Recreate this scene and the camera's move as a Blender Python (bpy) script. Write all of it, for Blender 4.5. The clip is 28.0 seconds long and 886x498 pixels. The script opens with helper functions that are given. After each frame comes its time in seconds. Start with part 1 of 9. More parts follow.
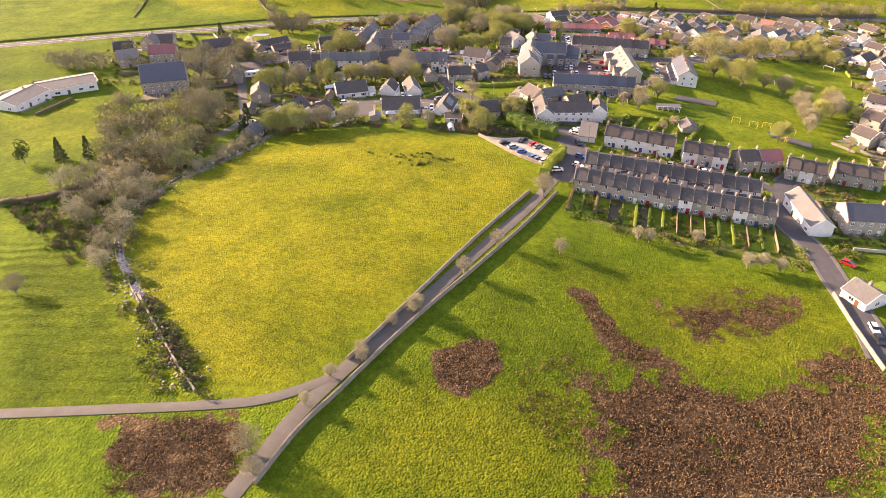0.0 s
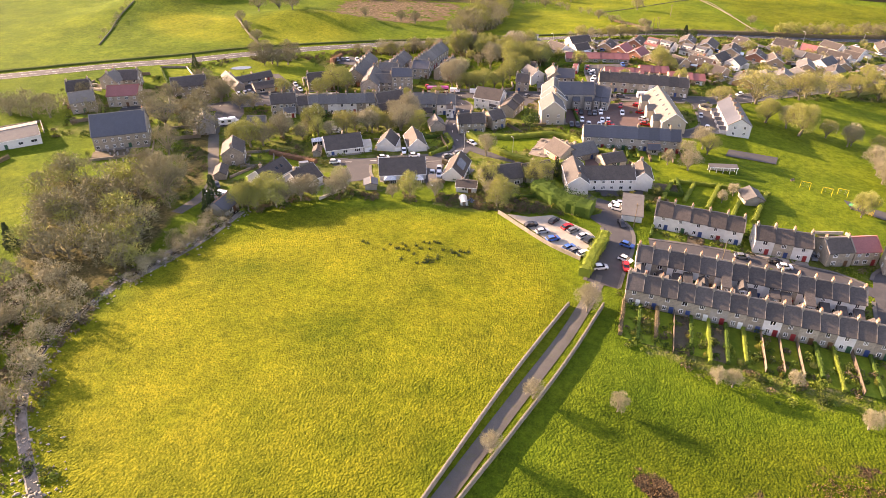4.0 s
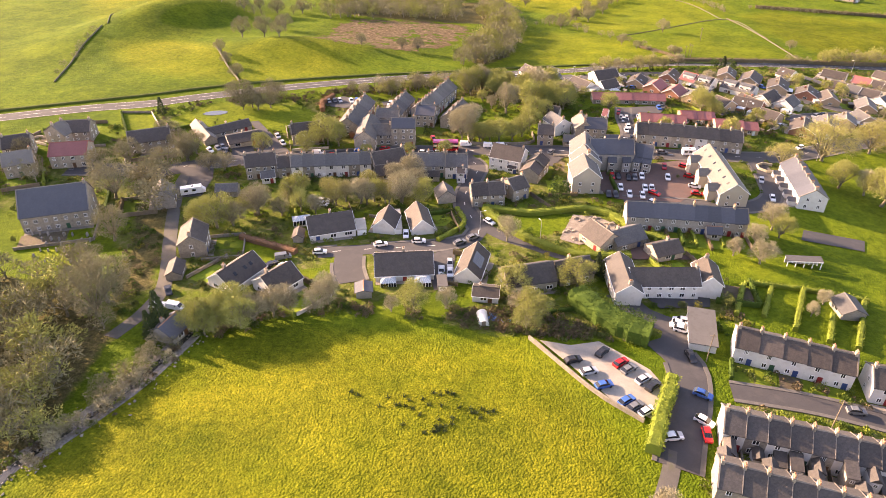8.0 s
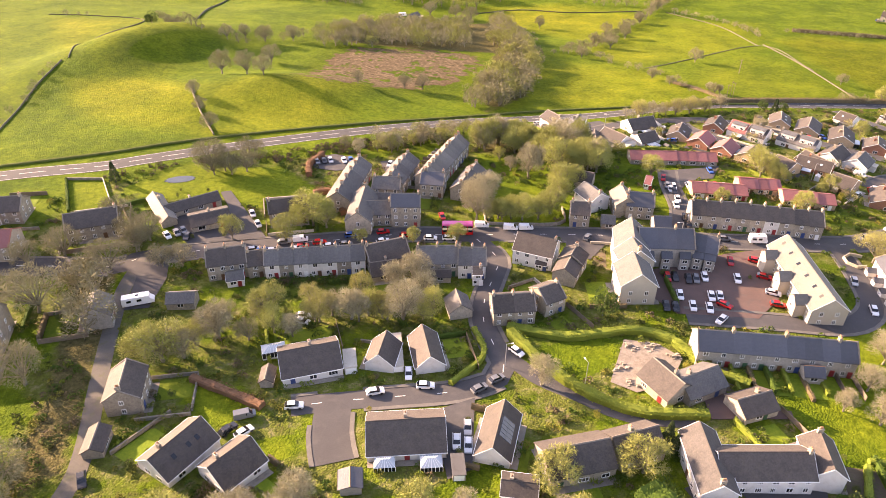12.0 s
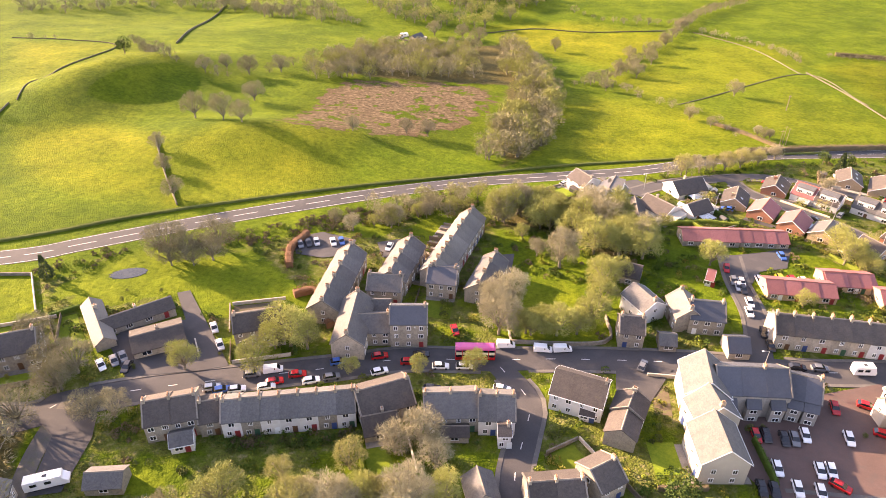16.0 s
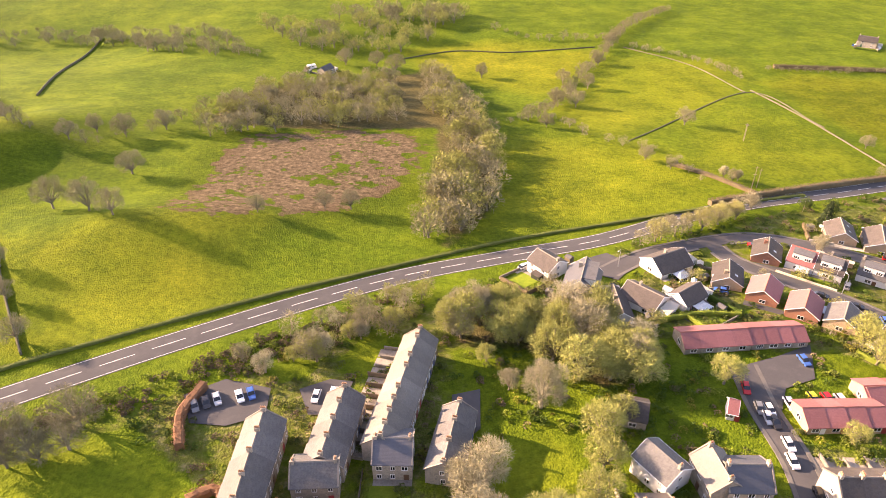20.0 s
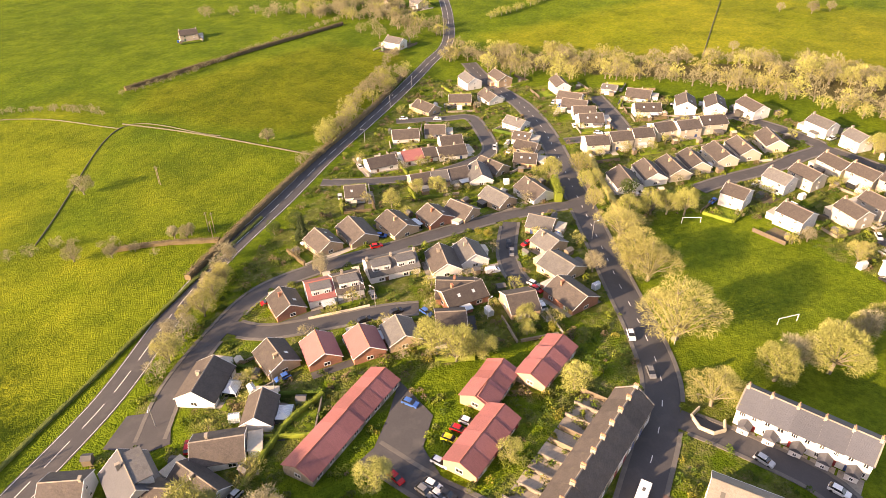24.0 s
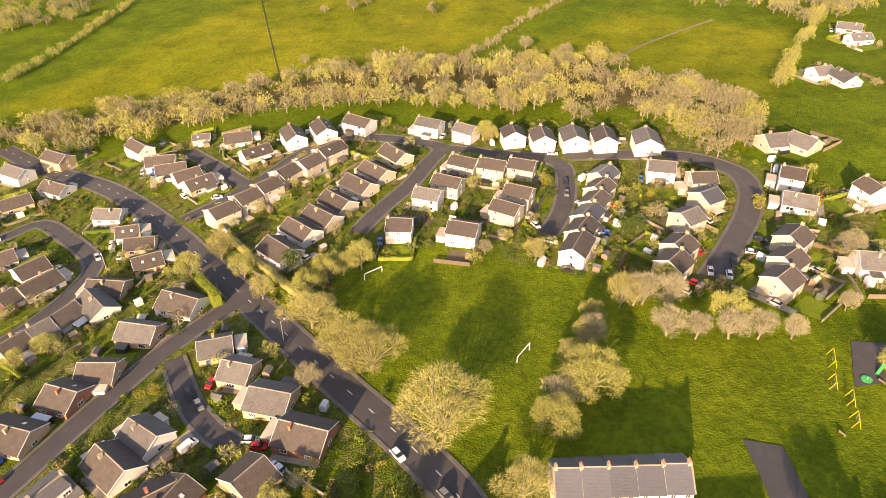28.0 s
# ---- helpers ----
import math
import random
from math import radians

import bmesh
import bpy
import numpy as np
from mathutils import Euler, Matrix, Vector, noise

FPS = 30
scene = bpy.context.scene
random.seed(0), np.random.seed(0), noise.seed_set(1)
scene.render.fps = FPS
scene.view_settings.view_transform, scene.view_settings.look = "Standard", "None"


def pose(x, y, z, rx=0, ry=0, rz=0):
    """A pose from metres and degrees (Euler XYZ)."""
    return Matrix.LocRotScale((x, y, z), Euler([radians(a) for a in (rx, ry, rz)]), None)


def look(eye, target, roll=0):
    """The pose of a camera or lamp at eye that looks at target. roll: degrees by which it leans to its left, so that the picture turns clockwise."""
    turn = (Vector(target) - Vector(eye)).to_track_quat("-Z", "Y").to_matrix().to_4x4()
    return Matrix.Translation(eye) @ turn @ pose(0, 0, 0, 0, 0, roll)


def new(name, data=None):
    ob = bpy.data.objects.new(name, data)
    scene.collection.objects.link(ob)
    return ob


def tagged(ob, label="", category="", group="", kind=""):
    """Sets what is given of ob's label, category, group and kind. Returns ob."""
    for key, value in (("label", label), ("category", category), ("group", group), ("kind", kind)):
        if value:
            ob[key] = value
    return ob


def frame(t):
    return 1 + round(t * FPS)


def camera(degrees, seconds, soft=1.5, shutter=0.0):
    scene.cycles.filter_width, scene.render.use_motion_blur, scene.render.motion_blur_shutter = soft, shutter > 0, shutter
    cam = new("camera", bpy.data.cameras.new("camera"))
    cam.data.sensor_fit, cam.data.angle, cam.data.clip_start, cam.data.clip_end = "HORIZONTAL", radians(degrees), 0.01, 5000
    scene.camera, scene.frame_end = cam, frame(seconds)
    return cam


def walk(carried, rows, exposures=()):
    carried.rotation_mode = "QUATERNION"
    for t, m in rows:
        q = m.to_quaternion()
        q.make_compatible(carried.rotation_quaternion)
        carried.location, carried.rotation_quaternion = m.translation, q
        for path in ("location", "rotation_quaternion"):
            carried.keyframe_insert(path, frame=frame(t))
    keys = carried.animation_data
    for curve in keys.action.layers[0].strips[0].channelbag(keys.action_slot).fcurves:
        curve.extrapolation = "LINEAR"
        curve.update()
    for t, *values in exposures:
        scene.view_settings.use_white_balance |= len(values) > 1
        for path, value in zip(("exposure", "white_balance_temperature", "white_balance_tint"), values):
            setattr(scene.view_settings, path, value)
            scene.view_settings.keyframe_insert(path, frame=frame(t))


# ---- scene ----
cam = camera(65.6, 28.0, soft=0.65)
METRES, EYE, TILT, LEAN, TURN = 408.0, 107.3, -4.0, 2.42, 0.0
ROWS = [
    (0.0, 0.0, 0.0, 0.0, 1.43, -30.46, -2.43),
    (0.5, -0.0021, 0.0193, 0.0009, 1.35, -30.47, -2.42),
    (1.0, -0.0039, 0.0373, 0.0017, 1.32, -30.47, -2.41),
    (1.5, -0.0058, 0.0552, 0.0028, 1.28, -30.48, -2.41),
    (2.0, -0.0072, 0.0717, 0.0033, 1.29, -30.48, -2.41),
    (2.5, -0.0088, 0.0896, 0.0042, 1.31, -30.51, -2.4),
    (3.0, -0.0102, 0.1077, 0.0049, 1.34, -30.52, -2.44),
    (3.5, -0.0117, 0.1264, 0.0059, 1.37, -30.53, -2.48),
    (5.5, -0.0181, 0.1979, 0.0097, 1.36, -30.59, -2.52),
    (6.0, -0.0198, 0.2169, 0.0107, 1.35, -30.59, -2.55),
    (6.5, -0.0212, 0.235, 0.0115, 1.38, -30.58, -2.57),
    (7.0, -0.0228, 0.2538, 0.0124, 1.38, -30.57, -2.59),
    (7.5, -0.024, 0.2702, 0.0132, 1.4, -30.57, -2.58),
    (8.0, -0.0253, 0.2883, 0.0144, 1.42, -30.6, -2.59),
    (8.5, -0.0268, 0.3064, 0.0151, 1.44, -30.58, -2.6),
    (9.0, -0.0282, 0.3253, 0.016, 1.46, -30.57, -2.6),
    (9.5, -0.0297, 0.3436, 0.0168, 1.47, -30.53, -2.64),
    (10.0, -0.031, 0.3616, 0.0181, 1.51, -30.53, -2.64),
    (10.5, -0.0325, 0.3789, 0.019, 1.53, -30.53, -2.65),
    (11.0, -0.0339, 0.3961, 0.0202, 1.55, -30.55, -2.66),
    (11.5, -0.0353, 0.4164, 0.0216, 1.59, -30.56, -2.65),
    (12.0, -0.0367, 0.4343, 0.0225, 1.63, -30.52, -2.68),
    (12.5, -0.0381, 0.4522, 0.0235, 1.66, -30.52, -2.69),
    (14.5, -0.0438, 0.5231, 0.0276, 1.71, -30.59, -2.65),
    (15.0, -0.0455, 0.5404, 0.0285, 1.72, -30.59, -2.67),
    (15.5, -0.047, 0.5585, 0.0294, 1.74, -30.6, -2.66),
    (16.0, -0.0486, 0.5753, 0.0305, 1.75, -30.62, -2.67),
    (16.5, -0.0504, 0.5944, 0.0316, 1.76, -30.62, -2.67),
    (17.0, -0.0521, 0.6136, 0.0322, 1.74, -30.59, -2.67),
    (17.5, -0.0536, 0.6318, 0.0332, 1.64, -30.59, -2.65),
    (18.0, -0.055, 0.6501, 0.0341, 0.51, -30.53, -2.54),
    (18.5, -0.0562, 0.6667, 0.0353, -0.46, -30.51, -2.42),
    (19.0, -0.0574, 0.6857, 0.0364, -1.73, -30.46, -2.31),
    (19.5, -0.0585, 0.704, 0.0374, -3.35, -30.4, -2.18),
    (20.0, -0.0586, 0.723, 0.0388, -6.0, -30.34, -1.9),
    (20.5, -0.0592, 0.7416, 0.0397, -7.83, -30.26, -1.78),
    (21.0, -0.0585, 0.7598, 0.0413, -10.56, -30.21, -1.52),
    (21.5, -0.0569, 0.7761, 0.0424, -16.36, -30.11, -0.97),
    (22.0, -0.0544, 0.7934, 0.0437, -28.01, -30.08, 0.16),
    (22.5, -0.0512, 0.8127, 0.0452, -39.26, -30.28, 1.07),
    (24.5, -0.0224, 0.8724, 0.0501, -65.36, -31.26, 2.85),
    (25.0, -0.011, 0.8845, 0.0511, -69.6, -31.46, 3.06),
    (25.5, 0.0016, 0.8961, 0.0523, -74.97, -31.75, 3.28),
    (26.0, 0.0155, 0.9063, 0.0533, -78.91, -31.93, 3.39),
    (26.5, 0.0292, 0.914, 0.0541, -82.23, -32.1, 3.49),
    (27.0, 0.0438, 0.9205, 0.055, -86.73, -32.35, 3.64),
    (27.5, 0.0594, 0.9259, 0.0559, -92.37, -32.69, 3.83),
    (28.0, 0.076, 0.9299, 0.057, -99.05, -33.13, 4.0),
]
walk(cam, [(t, pose(0, 0, EYE, TILT, LEAN, TURN) @ pose(METRES * x, METRES * y, METRES * z, 90 + pitch, roll, yaw)) for t, x, y, z, yaw, pitch, roll in ROWS],
     exposures=[(0.0, 2.22, 8000, 37), (8.0, 2.2, 8000, 37), (12.0, 2.32, 8000, 37), (16.0, 2.42, 8000, 37), (20.5, 2.24, 8000, 38), (24.5, 1.8, 8500, 31), (28.0, 1.57, 8700, 30)])

# ---- light: a low afternoon sun and a clear sky ----
SUN_AZ, SUN_EL = -62.0, 18.0
world = bpy.data.worlds.new("sky")
scene.world = world
world.use_nodes = True
wn = world.node_tree.nodes
wn.clear()
sky = wn.new("ShaderNodeTexSky")
sky.sky_type, sky.sun_disc = "NISHITA", False
sky.sun_elevation, sky.sun_rotation = radians(SUN_EL), radians(SUN_AZ)
bg = wn.new("ShaderNodeBackground")
bg.inputs["Strength"].default_value = 0.13
wo = wn.new("ShaderNodeOutputWorld")
world.node_tree.links.new(sky.outputs[0], bg.inputs["Color"])
world.node_tree.links.new(bg.outputs[0], wo.inputs["Surface"])
sun = new("sun", bpy.data.lights.new("sun", "SUN"))
sun.data.energy, sun.data.angle, sun.data.color = 4.6, radians(0.6), (1.0, 0.86, 0.62)
sun_dir = Vector((math.sin(radians(SUN_AZ)) * math.cos(radians(SUN_EL)), math.cos(radians(SUN_AZ)) * math.cos(radians(SUN_EL)), math.sin(radians(SUN_EL))))
sun.matrix_world = look(sun_dir * 500, (0, 0, 0))


# ---- the lie of the land ----
SWELLS = [
    (-245, 805, -15.52),
    (-60, 735, -8.83),
    (305, 520, -5.62),
    (45, 730, -6.21),
    (415, 515, -6.04),
    (-20, 180, 7.02),
    (70, 420, 3.34),
    (-140, 480, 1.06),
    (80, 315, 5.01),
    (-35, 105, 7.55),
    (5, 485, -5.23),
    (390, 210, -5.72),
    (30, 115, -8.37),
    (165, 300, -6.36),
    (-75, 135, -6.63),
    (90, 645, -3.88),
    (0, 305, -5.31),
    (230, 480, -3.61),
    (-80, 255, -1.19),
    (-180, 280, -3.59),
]
BASE = (-12.38, -10.01, -21.41, -5.33, -0.99, -4.12, 1.66, 1.48, 0.73, 1.52)
HILLS = [(-100, 492, 8, 44, 24, 8), (-192, 555, 15, 29, 62, -28)]
def ground(x, y):
    """Height of the land; takes numbers or arrays."""
    x, y = np.clip(x, -450, 700), np.clip(y, 0, 1100)
    u, v = x / 300, (y - 350) / 300
    z = sum(k * f for k, f in zip(BASE, (u * 0 + 1, u, v, u * u, u * v, v * v, u ** 3, u * u * v, u * v * v, v ** 3)))
    for cx, cy, h in SWELLS:
        z = z + h * np.exp(-((x - cx) ** 2 + (y - cy) ** 2) / 9800.0)
    for cx, cy, h, rx, ry, turn in HILLS:
        c, s = math.cos(radians(turn)), math.sin(radians(turn))
        a, b = (x - cx) * c + (y - cy) * s, (y - cy) * c - (x - cx) * s
        z = z + h * np.exp(-(a / rx) ** 2 - (b / ry) ** 2)
    return z


LATTICE = ground(*np.meshgrid(np.arange(-460, 722, 2.0), np.arange(-20, 1122, 2.0), indexing="ij")).tolist()


def gz(x, y):
    """Height at one place, from a lattice of two metres."""
    u, v = (x + 460) / 2, (y + 20) / 2
    i, j = int(u), int(v)
    if not (0 <= i < 590 and 0 <= j < 570):
        return float(ground(np.float64(x), np.float64(y)))
    u, v = u - i, v - j
    p, q = LATTICE[i], LATTICE[i + 1]
    return (p[j] * (1 - v) + p[j + 1] * v) * (1 - u) + (q[j] * (1 - v) + q[j + 1] * v) * u


# ---- materials ----
def material(name, build):
    m = bpy.data.materials.new(name)
    m.use_nodes = True
    nt = m.node_tree
    bsdf = nt.nodes["Principled BSDF"]
    build(nt, bsdf)
    return m


def node(nt, kind, **inputs):
    n = nt.nodes.new(kind)
    for k, v in inputs.items():
        key = k.replace("_", " ")
        if isinstance(v, bpy.types.NodeSocket):
            nt.links.new(v, n.inputs[key])
        else:
            n.inputs[key].default_value = v
    return n


def noise_tex(nt, scale, detail=4.0, rough=0.6, coord="Object", vec=None):
    tc = nt.nodes.new("ShaderNodeTexCoord")
    n = node(nt, "ShaderNodeTexNoise", Scale=scale, Detail=detail, Roughness=rough)
    nt.links.new(vec if vec else tc.outputs[coord], n.inputs["Vector"])
    return n.outputs["Fac"]


def ramp(nt, fac, *stops):
    r = nt.nodes.new("ShaderNodeValToRGB")
    while len(r.color_ramp.elements) < len(stops):
        r.color_ramp.elements.new(0.5)
    for e, (p, c) in zip(r.color_ramp.elements, stops):
        e.position, e.color = p, (*c, 1) if len(c) == 3 else c
    nt.links.new(fac, r.inputs["Fac"])
    return r.outputs["Color"]


def mix(nt, fac, a, b, mode="MIX"):
    m = nt.nodes.new("ShaderNodeMix")
    m.data_type, m.blend_type = "RGBA", mode
    for key, v in ((0, fac), (6, a), (7, b)):
        if isinstance(v, bpy.types.NodeSocket):
            nt.links.new(v, m.inputs[key])
        else:
            m.inputs[key].default_value = v if key == 0 else (*v, 1)
    return m.outputs[2]


def maths(nt, op, a, b=0.0):
    m = nt.nodes.new("ShaderNodeMath")
    m.operation = op
    for k, v in ((0, a), (1, b)):
        if isinstance(v, bpy.types.NodeSocket):
            nt.links.new(v, m.inputs[k])
        else:
            m.inputs[k].default_value = v
    return m.outputs[0]


def bump(nt, bsdf, height, strength, distance):
    b = node(nt, "ShaderNodeBump", Strength=strength, Distance=distance, Height=height)
    nt.links.new(b.outputs[0], bsdf.inputs["Normal"])


def mottled(name, base, spread=0.25, scale=0.6, fine=6.0, rough=0.8, dirt=None, bumpy=0.0, metal=0.0, vary=0.12, spec=0.3):
    """A surface with stains at one scale and grain at another; each object is a shade of its own."""
    def build(nt, bsdf):
        lo = tuple(c * (1 - spread) for c in base)
        hi = tuple(min(1, c * (1 + spread)) for c in base)
        col = ramp(nt, noise_tex(nt, scale), (0.3, lo), (0.7, hi))
        grain = noise_tex(nt, fine, 6.0, 0.7)
        col = mix(nt, 0.5, col, ramp(nt, grain, (0.3, lo), (0.7, hi)))
        if dirt:
            mask = ramp(nt, noise_tex(nt, scale * 1.7, 5.0), (0.52, (0, 0, 0)), (0.7, (1, 1, 1)))
            col = mix(nt, maths(nt, "MULTIPLY", mask, 0.7), col, dirt)
        if vary:
            info = nt.nodes.new("ShaderNodeObjectInfo")
            k = maths(nt, "MULTIPLY_ADD", info.outputs["Random"], 2 * vary)
            k.node.inputs[2].default_value = 1 - vary
            hsv = node(nt, "ShaderNodeHueSaturation", Color=col, Value=k)
            col = hsv.outputs[0]
        nt.links.new(col, bsdf.inputs["Base Color"])
        bsdf.inputs["Roughness"].default_value = rough
        bsdf.inputs["Metallic"].default_value = metal
        bsdf.inputs["Specular IOR Level"].default_value = spec
        if bumpy:
            bump(nt, bsdf, grain, 0.6, bumpy)
    return material(name, build)


WALLS = {
    "white": mottled("white_render", (0.60, 0.58, 0.545), 0.10, 0.5, 8, 0.85, (0.5, 0.47, 0.42), 0.02, vary=0.08),
    "cream": mottled("cream_render", (0.40, 0.355, 0.285), 0.10, 0.5, 8, 0.85, (0.4, 0.36, 0.29), 0.02),
    "stone": mottled("gritstone", (0.30, 0.26, 0.205), 0.35, 1.1, 5, 0.92, (0.15, 0.135, 0.115), 0.05, vary=0.2),
    "grey": mottled("grey_stone", (0.30, 0.275, 0.24), 0.25, 1.2, 5, 0.9, (0.2, 0.185, 0.165), 0.04),
    "buff": mottled("buff_brick", (0.42, 0.30, 0.19), 0.2, 1.4, 7, 0.9, (0.3, 0.22, 0.15), 0.03),
    "brick": mottled("red_brick", (0.30, 0.135, 0.085), 0.25, 1.4, 7, 0.9, (0.2, 0.12, 0.09), 0.03),
}


def roofing(name, base, moss, spread=0.3, rough=0.75, spec=0.35):
    """Courses of slates or tiles: bands that follow the height, joints and patches of moss."""
    def build(nt, bsdf):
        tc = nt.nodes.new("ShaderNodeTexCoord")
        sep = node(nt, "ShaderNodeSeparateXYZ", Vector=tc.outputs["Object"])
        course = maths(nt, "FRACT", maths(nt, "MULTIPLY", sep.outputs["Z"], 7.5))
        joint = node(nt, "ShaderNodeTexVoronoi", Scale=4.0)
        nt.links.new(tc.outputs["Object"], joint.inputs["Vector"])
        lo, hi = tuple(c * (1 - spread) for c in base), tuple(c * (1 + spread) for c in base)
        cell = node(nt, "ShaderNodeSeparateColor", Color=joint.outputs["Color"])
        col = mix(nt, 0.5, ramp(nt, cell.outputs[0], (0.0, lo), (1.0, hi)), ramp(nt, noise_tex(nt, 0.45), (0.3, lo), (0.7, hi)))
        patch = ramp(nt, noise_tex(nt, 0.9, 6.0, 0.7), (0.54, (0, 0, 0)), (0.72, (1, 1, 1)))
        col = mix(nt, maths(nt, "MULTIPLY", patch, 0.55), col, moss)
        info = nt.nodes.new("ShaderNodeObjectInfo")
        k = maths(nt, "MULTIPLY_ADD", info.outputs["Random"], 0.4)
        k.node.inputs[2].default_value = 0.8
        col = node(nt, "ShaderNodeHueSaturation", Color=col, Value=k).outputs[0]
        nt.links.new(col, bsdf.inputs["Base Color"])
        bsdf.inputs["Roughness"].default_value = rough
        bsdf.inputs["Specular IOR Level"].default_value = spec
        bump(nt, bsdf, maths(nt, "ADD", course, cell.outputs[1]), 0.5, 0.03)
    return material(name, build)


ROOFS = {
    # Tile base is lifted slightly, haze over the village put into the colour.
    "tile": roofing("brown_tiles", (0.066, 0.055, 0.048), (0.09, 0.078, 0.048)),
    "slate": roofing("grey_slates", (0.098, 0.095, 0.092), (0.125, 0.115, 0.075)),
    "dark": roofing("dark_slates", (0.062, 0.056, 0.052), (0.10, 0.088, 0.062)),
    "blue": roofing("blue_slates", (0.058, 0.063, 0.076), (0.075, 0.075, 0.075), 0.15, 0.55, 0.5),
    "pale": roofing("pale_stone_slates", (0.145, 0.133, 0.116), (0.14, 0.13, 0.085), 0.2),
    "red": roofing("red_tiles", (0.26, 0.098, 0.092), (0.17, 0.075, 0.06), 0.15),
}
PAINT = mottled("white_paint", (0.8, 0.8, 0.78), 0.03, 2.0, 9, 0.5, vary=0.03)
TRIM = mottled("dark_trim", (0.05, 0.045, 0.04), 0.2, 2.0, 9, 0.5)
# Ridges and copings; part of the pale tone is sunlight put into the colour.
SUNLIT_RIDGE = mottled("ridge_tile", (0.20, 0.175, 0.145), 0.25, 1.0, 6, 0.9, (0.12, 0.105, 0.085), vary=0.2)
POT = mottled("clay_pot", (0.35, 0.19, 0.11), 0.25, 3.0, 9, 0.9)
DOORS = [mottled("door_" + n, c, 0.08, 2, 9, 0.45) for n, c in (("green", (0.03, 0.09, 0.05)), ("red", (0.25, 0.03, 0.03)), ("white", (0.7, 0.7, 0.68)), ("brown", (0.12, 0.06, 0.03)), ("blue", (0.03, 0.06, 0.16)))]


def glass_build(nt, bsdf):
    info = nt.nodes.new("ShaderNodeObjectInfo")
    col = ramp(nt, info.outputs["Random"], (0.0, (0.012, 0.014, 0.016)), (0.7, (0.03, 0.032, 0.034)), (1.0, (0.13, 0.12, 0.10)))
    nt.links.new(col, bsdf.inputs["Base Color"])
    bsdf.inputs["Roughness"].default_value = 0.06
    bsdf.inputs["Specular IOR Level"].default_value = 0.6


GLASS = material("window_glass", glass_build)
ASPHALT = mottled("asphalt", (0.06, 0.058, 0.059), 0.18, 0.15, 3.0, 0.9, (0.085, 0.08, 0.076), 0.01, vary=0.05)
TRACK = mottled("worn_track", (0.10, 0.092, 0.08), 0.25, 0.3, 4.0, 0.95, (0.09, 0.095, 0.05), 0.02, vary=0)
GRAVEL = mottled("pale_gravel", (0.30, 0.27, 0.225), 0.25, 0.25, 5.0, 0.95, (0.2, 0.18, 0.15), 0.03, vary=0)
RED_PAVE = mottled("red_paving", (0.115, 0.074, 0.063), 0.2, 0.3, 4.0, 0.9, (0.09, 0.07, 0.063), 0.01, vary=0)
PAVE = mottled("pavement_slabs", (0.11, 0.103, 0.093), 0.2, 0.3, 4.0, 0.9, (0.16, 0.15, 0.13), 0.01, vary=0.05)
WALLSTONE = mottled("drystone", (0.20, 0.175, 0.14), 0.45, 0.8, 3.0, 0.95, (0.14, 0.13, 0.09), 0.08, vary=0.1)
PALE_BLOCK = mottled("cream_block", (0.42, 0.37, 0.27), 0.15, 0.8, 5, 0.9, (0.3, 0.26, 0.19), 0.02)
# Darker copy of the drystone; the colour tones down sunlight on far walls.
DIM_STONE = mottled("dimmed_drystone", (0.095, 0.09, 0.058), 0.45, 0.8, 3.0, 0.95, (0.07, 0.075, 0.03), 0.08, vary=0.1)
LINE = mottled("road_paint", (0.58, 0.57, 0.53), 0.1, 2, 9, 0.8, vary=0)


